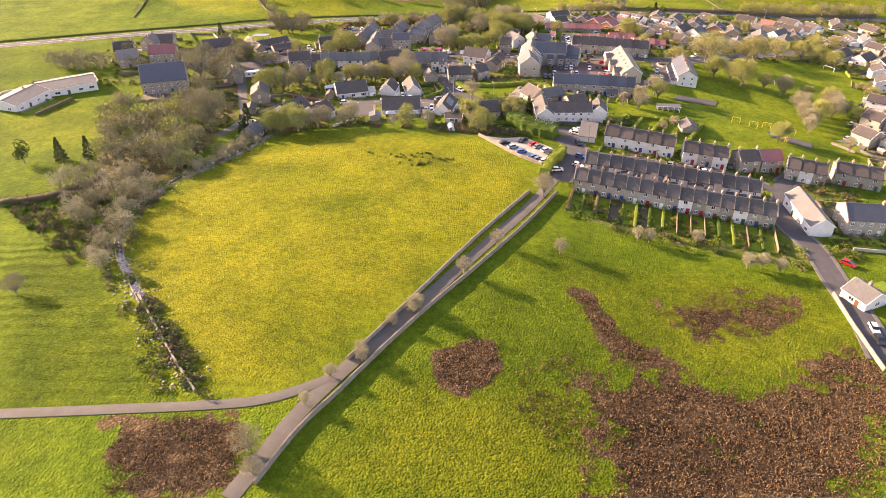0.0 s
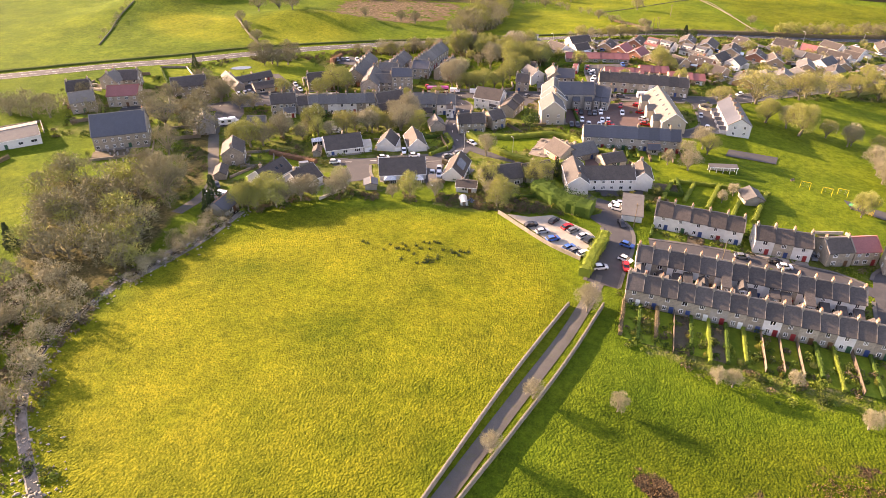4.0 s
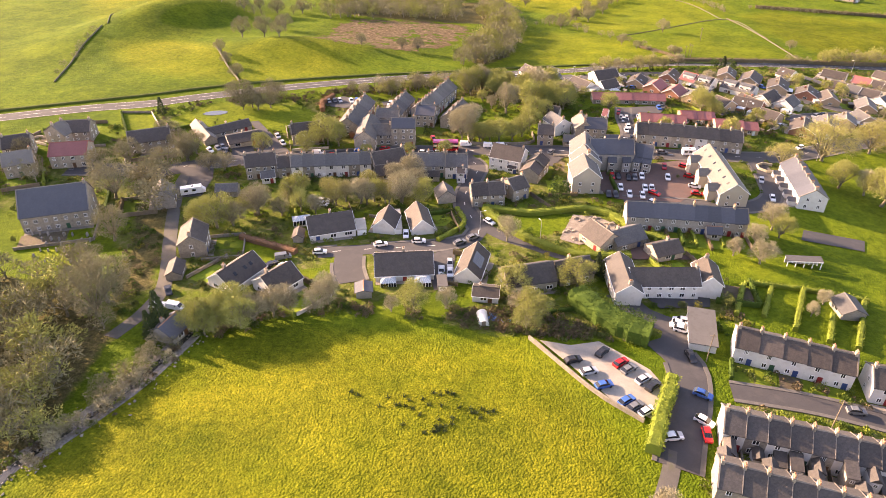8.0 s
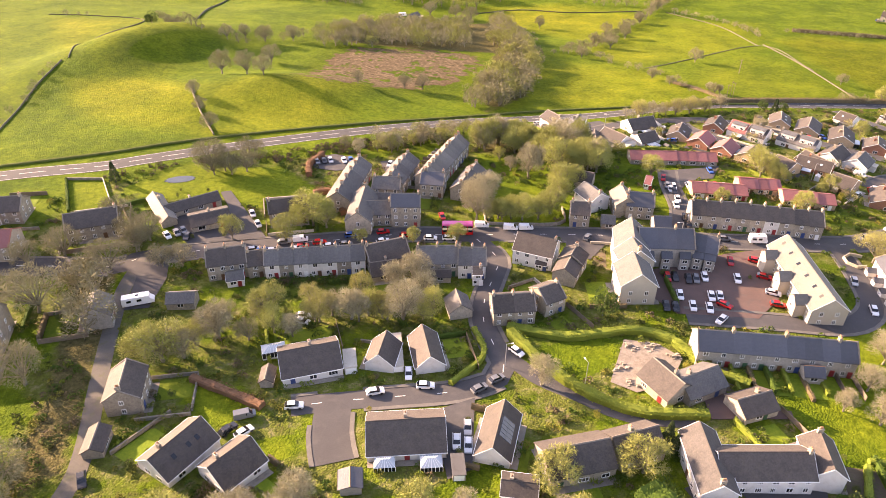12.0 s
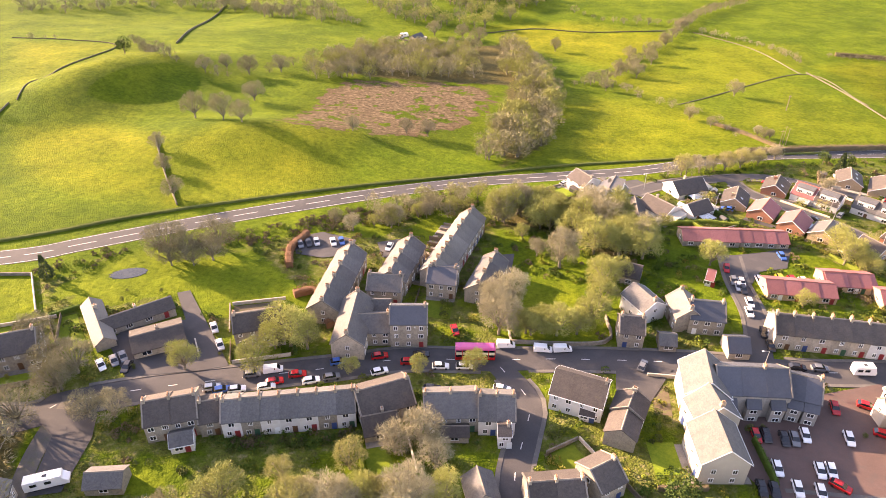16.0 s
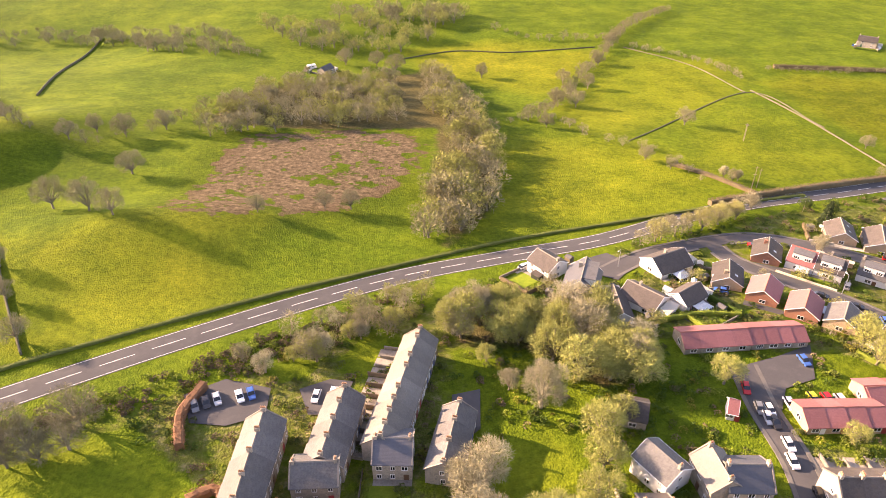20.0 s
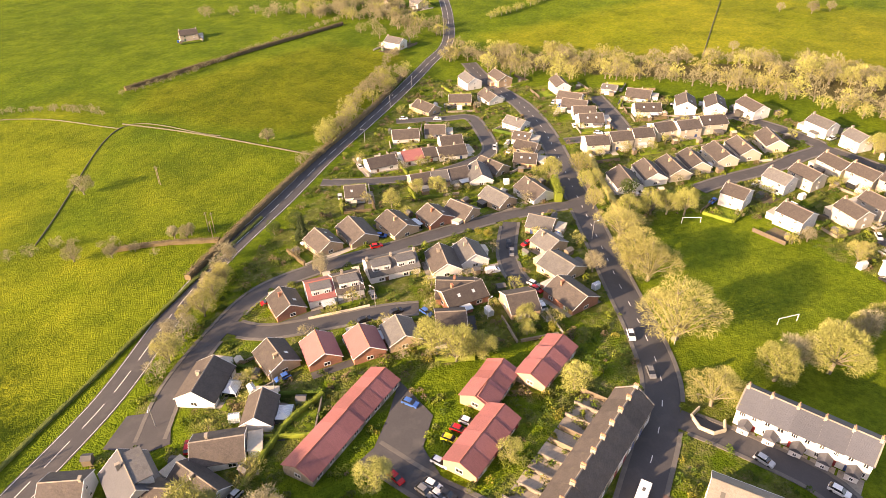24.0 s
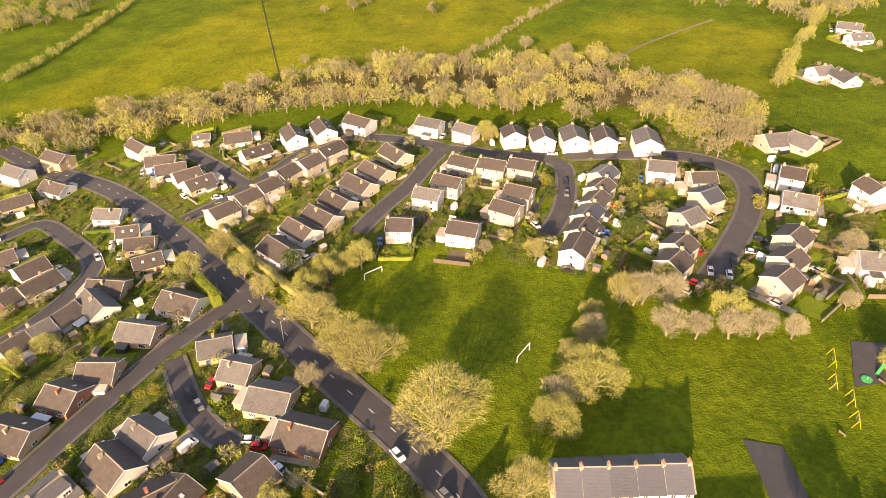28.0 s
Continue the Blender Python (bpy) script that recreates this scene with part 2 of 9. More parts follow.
def land_build(nt, bsdf):
    """Pasture: green, dry and rough grass, bracken and bare garden soil, by the cover attributes."""
    att = nt.nodes.new("ShaderNodeAttribute")
    att.attribute_name = "cover"
    sep = node(nt, "ShaderNodeSeparateColor", Color=att.outputs["Color"])
    bracken, dry, soil, rough = sep.outputs[0], sep.outputs[1], sep.outputs[2], att.outputs["Alpha"]
    big, mid, fine = noise_tex(nt, 0.018, 3.0), noise_tex(nt, 0.12, 6.0, 0.7), noise_tex(nt, 1.4, 6.0, 0.75)
    green = mix(nt, 0.5, ramp(nt, big, (0.3, (0.06, 0.112, 0.007)), (0.7, (0.115, 0.158, 0.011))), ramp(nt, mid, (0.3, (0.052, 0.10, 0.007)), (0.7, (0.125, 0.165, 0.014))))
    straw = mix(nt, 0.5, ramp(nt, mid, (0.3, (0.14, 0.17, 0.010)), (0.7, (0.235, 0.222, 0.019))), ramp(nt, big, (0.35, (0.128, 0.162, 0.009)), (0.65, (0.235, 0.222, 0.02))))
    col = mix(nt, dry, green, straw)
    blotch = ramp(nt, noise_tex(nt, 0.55, 8.0, 0.8), (0.36, (0.6, 0.66, 0.6)), (0.64, (1.35, 1.3, 1.25)))
    col = mix(nt, 0.95, col, mix(nt, 1.0, col, blotch, "MULTIPLY"))
    patch = ramp(nt, noise_tex(nt, 0.04, 8.0, 0.72), (0.35, (0.62, 0.7, 0.66)), (0.65, (1.26, 1.2, 1.1)))
    col = mix(nt, 1.0, col, patch, "MULTIPLY")
    # Dark tuft gaps also put shade of the sloping rough fields into the colour.
    tuft_shade = ramp(nt, noise_tex(nt, 1.9, 6.0, 0.75), (0.38, (0.32, 0.38, 0.3)), (0.62, (1.2, 1.15, 1.05)))
    col = mix(nt, maths(nt, "MULTIPLY", rough, 0.8), col, mix(nt, 1.0, col, tuft_shade, "MULTIPLY"))
    # Bracken browns; the near-black stops are shade between fronds put into the colour.
    brown = ramp(nt, maths(nt, "ADD", maths(nt, "MULTIPLY", fine, 0.55), maths(nt, "MULTIPLY", mid, 0.45)), (0.38, (0.012, 0.009, 0.005)), (0.48, (0.048, 0.030, 0.016)), (0.57, (0.11, 0.073, 0.038)), (0.67, (0.23, 0.165, 0.085)))
    edge = ramp(nt, maths(nt, "ADD", bracken, maths(nt, "MULTIPLY", maths(nt, "SUBTRACT", maths(nt, "ADD", maths(nt, "MULTIPLY", mid, 0.5), maths(nt, "MULTIPLY", noise_tex(nt, 0.06, 4.0, 0.6), 0.5)), 0.5), maths(nt, "MULTIPLY", maths(nt, "MINIMUM", bracken, 0.5), 8.0))), (0.42, (0, 0, 0)), (0.58, (1, 1, 1)))
    col = mix(nt, edge, col, brown)
    earth = ramp(nt, noise_tex(nt, 0.5, 6.0, 0.7), (0.3, (0.065, 0.06, 0.024)), (0.5, (0.095, 0.118, 0.02)), (0.7, (0.19, 0.165, 0.085)))
    spots = ramp(nt, maths(nt, "ADD", soil, maths(nt, "MULTIPLY", maths(nt, "SUBTRACT", noise_tex(nt, 0.09, 5.0, 0.7), 0.5), 1.6)), (0.5, (0, 0, 0)), (0.7, (1, 1, 1)))
    col = mix(nt, spots, col, earth)
    more = nt.nodes.new("ShaderNodeAttribute")
    more.attribute_name = "floor"
    part_of = node(nt, "ShaderNodeSeparateColor", Color=more.outputs["Color"])
    moor, ridged, litter = part_of.outputs[0], part_of.outputs[1], part_of.outputs[2]
    # Moor tan; part of its paleness is haze and glare in the colour.
    tan = ramp(nt, noise_tex(nt, 0.5, 7.0, 0.75), (0.35, (0.055, 0.045, 0.023)), (0.5, (0.125, 0.092, 0.056)), (0.66, (0.235, 0.175, 0.108)))
    col = mix(nt, maths(nt, "MULTIPLY", edge, moor), col, tan)
    leaf = ramp(nt, noise_tex(nt, 0.8, 7.0, 0.75), (0.35, (0.05, 0.042, 0.02)), (0.5, (0.09, 0.082, 0.03)), (0.68, (0.15, 0.125, 0.06)))
    col = mix(nt, ramp(nt, maths(nt, "ADD", litter, maths(nt, "SUBTRACT", mid, 0.5)), (0.4, (0, 0, 0)), (0.62, (1, 1, 1))), col, leaf)
    nt.links.new(col, bsdf.inputs["Base Color"])
    bsdf.inputs["Roughness"].default_value = 0.95
    bsdf.inputs["Specular IOR Level"].default_value = 0.05
    tc = nt.nodes.new("ShaderNodeTexCoord")
    clump = node(nt, "ShaderNodeTexVoronoi", Scale=2.1, Randomness=1.0, Vector=tc.outputs["Object"]).outputs["Distance"]
    lumps = maths(nt, "ADD", maths(nt, "MULTIPLY", fine, 0.8), maths(nt, "MULTIPLY", clump, -0.7))
    h = maths(nt, "ADD", maths(nt, "MULTIPLY", lumps, maths(nt, "ADD", rough, 0.12)), maths(nt, "MULTIPLY", noise_tex(nt, 0.35, 4.0), 0.6))
    wave = nt.nodes.new("ShaderNodeTexWave")
    wave.wave_type, wave.bands_direction = "BANDS", "Y"
    for k, v in (("Scale", 0.075), ("Distortion", 9.0), ("Detail", 4.0), ("Detail Scale", 0.5)):
        wave.inputs[k].default_value = v
    nt.links.new(tc.outputs["Object"], wave.inputs["Vector"])
    h = maths(nt, "ADD", h, maths(nt, "MULTIPLY", maths(nt, "MULTIPLY", wave.outputs["Fac"], ridged), 0.75))
    bump(nt, bsdf, h, 1.0, 0.85)


LAND = material("pasture", land_build)


def lawn_material(name, a, b):
    def build(nt, bsdf):
        col = mix(nt, 0.5, ramp(nt, noise_tex(nt, 0.12, 6.0, 0.7), (0.35, a), (0.65, b)), ramp(nt, noise_tex(nt, 1.2, 8.0, 0.8), (0.38, a), (0.62, b)))
        info = nt.nodes.new("ShaderNodeObjectInfo")
        k = maths(nt, "MULTIPLY_ADD", info.outputs["Random"], 0.5)
        k.node.inputs[2].default_value = 0.75
        nt.links.new(node(nt, "ShaderNodeHueSaturation", Color=col, Value=k).outputs[0], bsdf.inputs["Base Color"])
        bsdf.inputs["Roughness"].default_value = 0.95
        bsdf.inputs["Specular IOR Level"].default_value = 0.15
        bump(nt, bsdf, noise_tex(nt, 3.0, 5), 0.6, 0.15)
    return material(name, build)


LAWN = lawn_material("lawn", (0.07, 0.125, 0.009), (0.17, 0.215, 0.018))


# ---- mesh helpers ----
def mesh_ob(name, verts, faces, mat, parent=None, label="", smooth=False):
    me = bpy.data.meshes.new(name)
    me.from_pydata([tuple(v) for v in verts], [], faces)
    me.materials.append(mat)
    if smooth:
        me.shade_smooth()
    ob = new(name, me)
    if parent is not None:
        ob.parent = parent
    if label:
        ob["label"] = label
    return ob


class Geo:
    """Collects boxes, prisms and quads for one mesh."""

    def __init__(self):
        self.v, self.f = [], []

    def add(self, verts, faces):
        n = len(self.v)
        self.v += [tuple(p) for p in verts]
        self.f += [tuple(i + n for i in f) for f in faces]
        return self

    def box(self, x0, x1, y0, y1, z0, z1, taper=0.0):
        t = taper
        self.add([(x0, y0, z0), (x1, y0, z0), (x1, y1, z0), (x0, y1, z0), (x0 + t, y0 + t, z1), (x1 - t, y0 + t, z1), (x1 - t, y1 - t, z1), (x0 + t, y1 - t, z1)],
                 [(3, 2, 1, 0), (4, 5, 6, 7), (0, 1, 5, 4), (1, 2, 6, 5), (2, 3, 7, 6), (3, 0, 4, 7)])
        return self

    def prism(self, x0, x1, section):
        """A closed section in y, z drawn along x."""
        n = len(section)
        self.add([(x0, y, z) for y, z in section] + [(x1, y, z) for y, z in section],
                 [tuple(range(n))[::-1], tuple(range(n, 2 * n))] + [(i, (i + 1) % n, n + (i + 1) % n, n + i) for i in range(n)])
        return self

    def make(self, name, mat, parent=None, label="", smooth=False):
        return mesh_ob(name, self.v, self.f, mat, parent, label, smooth)


def empty(name, m):
    ob = new(name)
    ob.empty_display_size = 0.5
    ob.matrix_basis = m
    return ob


def shared(name, mesh, parent, m, label=""):
    ob = new(name, mesh)
    ob.parent = parent
    ob.matrix_basis = m
    if label:
        ob["label"] = label
    return ob

# ---- the ground ----
def spread(lo, hi, step):
    core = np.arange(lo, hi + 0.1, step)
    out = step * 1.35 ** np.arange(1, 22)
    tail = np.cumsum(out)
    return np.concatenate([(lo - tail)[::-1], core, hi + tail])


def inside(px, py, poly):
    """Signed distance to the polygon's edge, positive within."""
    hit, best = np.zeros(px.shape, bool), np.full(px.shape, 1e9)
    for (ax, ay), (bx, by) in zip(poly, poly[1:] + poly[:1]):
        dx, dy = bx - ax, by - ay
        k = np.clip(((px - ax) * dx + (py - ay) * dy) / (dx * dx + dy * dy), 0, 1)
        best = np.minimum(best, np.hypot(px - ax - k * dx, py - ay - k * dy))
        with np.errstate(divide="ignore", invalid="ignore"):
            cross = ((ay > py) != (by > py)) & (px < (bx - ax) * (py - ay) / (by - ay + 1e-12) + ax)
        hit ^= cross
    return np.where(hit, best, -best)


def soft(d, w):
    return np.clip(d / w + 0.5, 0, 1)


gx, gy = spread(-330, 560, 3.0), spread(36, 780, 3.0)
GX, GY = np.meshgrid(gx, gy)
GZ = ground(GX, GY)
cover = np.zeros((*GX.shape, 4))
cover[..., 3] = 0.35
def cover_patch(channel, value, width, poly):
    """Raises one kind of cover within a patch with a soft edge."""
    cover[..., channel] = np.maximum(cover[..., channel], value * soft(inside(GX, GY, poly), width))


cover_patch(1, 0.9, 14, [(-84, 137), (-98, 166), (-90, 192), (-80, 221), (-64, 239), (6, 240), (24, 211), (24, 192), (-34, 100), (-53, 98)])
cover_patch(3, 0.75, 10, [(-84, 137), (-98, 166), (-90, 192), (-80, 221), (-55, 249), (6, 240), (24, 211), (24, 192), (-34, 100), (-53, 98)])
cover_patch(0, 1.07, 8.0, [(-4, 114), (3, 120), (10, 118), (9, 109), (2, 101), (-4, 106)])
cover_patch(0, 1.02, 22.400000000000002, [(29, 106), (48, 117), (61, 109), (84, 118), (105, 130), (80, 82), (52, 57), (25, 78)])
cover_patch(0, 0.97, 9.600000000000001, [(29, 143), (33, 141), (40, 124), (48, 117), (36, 116), (33, 127)])
cover_patch(0, 0.80, 19.200000000000003, [(50, 138), (74, 148), (93, 142), (85, 131), (57, 126)])
cover_patch(0, 0.87, 8.0, [(18, 111), (28, 112), (26, 104), (18, 104)])
cover_patch(0, 0.92, 12.8, [(-68, 90), (-37, 92), (-38, 77), (-54, 70), (-64, 82)])
cover_patch(3, 0.9, 20, [(-36, 76), (22, 166), (103, 153), (103, 125), (80, 82), (-0, 63)])
cover_patch(1, 0.4, 14, [(34, 146), (64, 152), (98, 146), (98, 128), (62, 114), (36, 122)])
cover_patch(1, 0.45, 14, [(-25, 76), (-13, 103), (23, 101), (24, 78)])
cover_patch(1, 0.0, 14, [(-122, 145), (-113, 157), (-89, 137), (-58, 100), (-57, 94), (-90, 91)])
cover_patch(3, 1.0, 10, [(-122, 145), (-113, 157), (-89, 137), (-58, 100), (-57, 94), (-90, 91)])
cover_patch(1, 0.35, 14, [(-188, 256), (-162, 279), (-125, 239), (-167, 221)])
cover_patch(0, 0.7, 14, [(-99, 502), (-86, 589), (-19, 601), (-2, 580), (-8, 546), (-38, 511), (-79, 495)])
cover_patch(3, 0.8, 20, [(-111, 482), (-100, 596), (4, 627), (-2, 519), (-48, 489)])
cover_patch(1, 0.75, 14, [(-202, 489), (-172, 500), (-143, 485), (-119, 434), (-151, 439), (-182, 453)])
cover_patch(1, 0.5, 20, [(-141, 485), (-67, 502), (-72, 453), (-115, 433)])
cover_patch(1, 0.5, 30, [(10, 493), (34, 587), (99, 573), (121, 512)])
cover_patch(1, 0.75, 20, [(2, 772), (73, 788), (128, 748), (78, 658), (16, 715)])
cover_patch(1, 0.4, 30, [(119, 727), (212, 721), (185, 648), (89, 586), (66, 616)])
cover_patch(1, 0.55, 20, [(-297, 650), (-238, 647), (-241, 585), (-216, 514)])
cover_patch(1, 0.35, 20, [(-237, 584), (-227, 640), (-161, 580), (-167, 509), (-195, 497)])
cover_patch(1, 0.8, 20, [(425, 561), (530, 492), (600, 438), (510, 216), (403, 328), (394, 403), (411, 533)])
cover_patch(1, 0.75, 20, [(407, 281), (473, 193), (399, 117), (294, 188), (380, 231)])
cover_patch(1, 0.3, 20, [(170, 630), (196, 592), (201, 536), (152, 525), (89, 534)])
cover_patch(3, 0.9, 15, [(237, 683), (360, 650), (358, 589), (225, 544), (206, 602), (203, 668)])
cover_patch(1, 0.5, 15, [(237, 683), (360, 650), (358, 589), (225, 544), (206, 602), (203, 668)])
cover_patch(2, 0.9, 8, [(-77, 238), (-72, 250), (-65, 259), (-46, 252), (-25, 245), (-10, 245), (13, 242), (-3, 253), (-33, 256), (-52, 264), (-72, 262)])
cover_patch(2, 0.95, 10, [(-10, 254), (8, 253), (28, 243), (-10, 244)])
VILLAGE = [(-175, 300), (-150, 380), (-60, 425), (10, 462), (60, 440), (110, 420), (130, 380), (120, 350), (88, 325), (60, 290), (66, 250), (30, 240), (0, 250), (-60, 250), (-100, 240), (-120, 300)]
TERRACES = [(34, 196), (60, 245), (140, 225), (130, 172), (98, 158), (60, 164), (34, 178)]
ESTATE = [(30, 470), (80, 485), (180, 520), (330, 560), (345, 450), (320, 370), (290, 250), (200, 205), (160, 235), (165, 275), (190, 320), (215, 355), (205, 385), (150, 375), (100, 362), (60, 430)]
PLAYING = [(88, 325), (150, 378), (205, 385), (215, 350), (190, 315), (165, 275), (110, 235), (66, 252), (70, 290)]
for zone in (VILLAGE, TERRACES, ESTATE):
    cover_patch(2, 0.66, 8, zone)
GREENS = [(-6, 426), (62, 424), (96, 400), (90, 389), (54, 386), (33, 377), (-7, 366)]
cover[..., 2] *= 1 - 0.85 * soft(inside(GX, GY, GREENS), 6)
cover[..., 3] *= 1 - 0.8 * soft(inside(GX, GY, PLAYING), 6)
cover[..., 1] *= 1 - 0.65 * soft(inside(GX, GY, PLAYING), 6)
cover_patch(1, 0.18, 12, PLAYING)
LAWNS = [
    [(-57.5, 271.2), (-50.0, 271.7), (-49.0, 265.8), (-53.9, 265.5)],
    [(-53.0, 261.0), (-48.0, 261.0), (-46.5, 252.0), (-51.2, 251.6)],
    [(-31.5, 256.0), (-24.6, 256.0), (-23.8, 246.0), (-32.6, 244.8)],
    [(-19.6, 259.5), (-14.4, 259.5), (-13.9, 248.6), (-19.3, 246.5)],
    [(-87.2, 323.4), (-76.4, 323.8), (-74.6, 316.4), (-85.8, 315.6)],
    [(-121.5, 328.5), (-112.4, 329.8), (-111.0, 321.0), (-118.0, 320.3)],
    [(54.5, 390.0), (58.2, 390.0), (55.4, 373.0), (50.5, 373.0)],
    [(-154.0, 385.9), (-141.8, 387.0), (-131.2, 370.0), (-141.7, 363.5)],
    [(-168.5, 379.0), (-159.4, 380.0), (-152.0, 366.5), (-163.0, 370.0)],
    [(-130.8, 383.3), (-118.7, 403.7), (-82.8, 404.2), (-59.3, 380.2), (-82.0, 373.2), (-100.3, 381.8), (-118.5, 373.9)],
    [(-4.7, 394.9), (12.0, 395.3), (15.2, 368.9), (-5.6, 367.8)],
    [(6.2, 304.2), (20.9, 307.6), (22.8, 300.7), (13.8, 293.3)],
    [(86.9, 415.4), (113.3, 394.3), (100.8, 394.2), (87.6, 402.7), (84.0, 411.0)],
    [(-82.2, 287.0), (-71.1, 287.6), (-59.2, 279.3), (-67.2, 274.8)],
    [(-144.3, 294.3), (-126.5, 298.7), (-113.9, 273.8), (-125.9, 262.9)],
    [(-49.2, 327.2), (-40.1, 329.5), (-34.3, 331.3), (-32.5, 325.3), (-43.6, 321.9)],
    [(67.9, 267.8), (74.4, 267.7), (67.7, 255.5), (62.7, 256.2)],
    [(75.9, 267.6), (82.3, 266.7), (73.1, 250.2), (68.9, 253.2)],
    [(88.4, 257.8), (93.1, 256.0), (86.0, 243.9), (82.4, 245.7)],
    [(-37.6, 425.3), (-30.4, 434.4), (-22.8, 434.8), (-24.7, 424.3), (-31.9, 418.7)],
    [(-56.0, 426.5), (-46.3, 427.7), (-43.0, 421.3), (-52.5, 419.3)],
]
for zone in LAWNS:
    k = soft(inside(GX, GY, zone), 3.0)
    cover[..., 2] *= 1 - k
    cover[..., 3] *= 1 - 0.7 * k
    cover[..., 1] = np.maximum(cover[..., 1], 0.22 * k)
# pale moor grass (partly haze put into its colour), plough ridges and leaf litter under the trees
cover_b = np.zeros((*GX.shape, 4))
for channel, value, width, zone in (
        (0, 1.0, 14, [(-99, 502), (-86, 589), (-19, 601), (-2, 580), (-8, 546), (-38, 511), (-79, 495)]),
        (1, 1.0, 8, [(-150, 150), (-113, 160), (-92, 137), (-60, 102), (-59, 94), (-90, 92), (-150, 96)]),
        (2, 1.0, 10, [(-152, 270), (-138, 240), (-126, 208), (-112, 196), (-97, 170), (-92, 205), (-93, 240), (-104, 252), (-119, 262)]),
        (2, 0.9, 8, [(-128, 337), (-113, 335), (-102, 300), (-92, 262), (-100, 250), (-108, 286)]),
        (2, 0.8, 8, [(-9, 444), (8, 451), (26, 449), (45, 439), (40, 411), (26, 406), (20, 417), (5, 428), (-8, 429)]),
        (2, 0.85, 12, [(-106, 606), (-94, 676), (-11, 719), (5, 729), (22, 699), (32, 587), (20, 515), (-4, 484), (-7, 525), (4, 600), (-58, 596)]),
        (2, 0.8, 12, [(390, 570), (403, 512), (394, 420), (410, 356), (386, 296), (393, 240), (320, 222), (300, 240), (345, 300), (362, 400), (370, 500)])):
    cover_b[..., channel] = np.maximum(cover_b[..., channel], value * soft(inside(GX, GY, zone), width))
nx, ny = len(gx), len(gy)
idx = np.arange(nx * ny).reshape(ny, nx)
quads = np.stack([idx[:-1, :-1], idx[:-1, 1:], idx[1:, 1:], idx[1:, :-1]], -1).reshape(-1, 4)
me = bpy.data.meshes.new("ground")
me.from_pydata(np.stack([GX, GY, GZ], -1).reshape(-1, 3).tolist(), [], quads.tolist())
me.materials.append(LAND)
me.shade_smooth()
att = me.attributes.new("cover", "FLOAT_COLOR", "POINT")
att.data.foreach_set("color", cover.reshape(-1).astype(np.float32))
att = me.attributes.new("floor", "FLOAT_COLOR", "POINT")
att.data.foreach_set("color", cover_b.reshape(-1).astype(np.float32))
tagged(new("ground", me), "rolling green pasture with dry grass and brown bracken", "ground", kind="structure")


# ---- roads, yards, walls ----
def smooth_line(pts, step=3.0):
    """A gentle curve through the points, with a point about every step metres."""
    p = [Vector((*q, 0)) for q in pts]
    p = [p[0] * 2 - p[1]] + p + [p[-1] * 2 - p[-2]]
    out = []
    for a, b, c, d in zip(p, p[1:], p[2:], p[3:]):
        n = max(1, int((c - b).length / step))
        for i in range(n):
            t = i / n
            out.append(0.5 * ((2 * b) + (c - a) * t + (2 * a - 5 * b + 4 * c - d) * t * t + (3 * b - a - 3 * c + d) * t ** 3))
    out.append(p[-2])
    return out


def sides(line):
    out = []
    for i, q in enumerate(line):
        d = (line[min(i + 1, len(line) - 1)] - line[max(i - 1, 0)]).normalized()
        out.append((q, Vector((-d.y, d.x, 0))))
    return out


def ribbon(g, line, offsets):
    """Sweeps (offset, lift) pairs along the line over the ground."""
    st, k = sides(line), len(offsets)
    v = []
    for q, n in st:
        for o, lift in offsets:
            x, y = q.x + n.x * o, q.y + n.y * o
            v.append((x, y, gz(x, y) + lift))
    f = [(i * k + j + 1, i * k + j, (i + 1) * k + j, (i + 1) * k + j + 1) for i in range(len(st) - 1) for j in range(k - 1)]
    g.add(v, f)


RUBBLE = mottled("trodden_rubble", (0.21, 0.18, 0.145), 0.4, 0.5, 3.0, 0.95, (0.12, 0.10, 0.08), 0.08, vary=0)
road_lift = [0.05]
ROADS_DONE, FOOTWAYS, AREAS_DONE = [], [], list(LAWNS)


def road(name, width, pts):
    line = smooth_line(pts)
    ROADS_DONE.append((np.array([(q.x, q.y) for q in line]), width))
    h = width / 2
    road_lift[0] += 0.004
    z = road_lift[0]
    g = Geo()
    ribbon(g, line, [(-h, -0.4), (-h, z), (-h / 3, z + 0.05), (h / 3, z + 0.05), (h, z), (h, -0.4)])
    ob = tagged(g.make("road", TRACK if name in ("field_lane", "church_lane", "farm_track") else ASPHALT), "narrow worn stony lane" if name in ("field_lane", "church_lane", "farm_track") else "worn grey asphalt road", "road", kind="structure")
    if name in ("main_road", "high_street", "bend_lane"):
        g = Geo()
        dash, many = smooth_line(pts, 2.0), 5 if name == "main_road" else 2
        for i in range(0, len(dash) - many, many + (1 if name == "main_road" else 2)):
            ribbon(g, dash[i:i + many], [(-0.1, z + 0.062), (0.1, z + 0.062)])
        if name == "main_road":
            ribbon(g, line, [(-h + 0.35, z + 0.02), (-h + 0.5, z + 0.022)])
            ribbon(g, line, [(h - 0.5, z + 0.022), (h - 0.35, z + 0.02)])
        g.make("road_marking", LINE, ob)
    if name not in ("field_lane", "main_road", "church_lane", "inn_lane", "inn_drive", "farm_track"):
        FOOTWAYS.append((len(ROADS_DONE) - 1, line, h, z))
    return ob


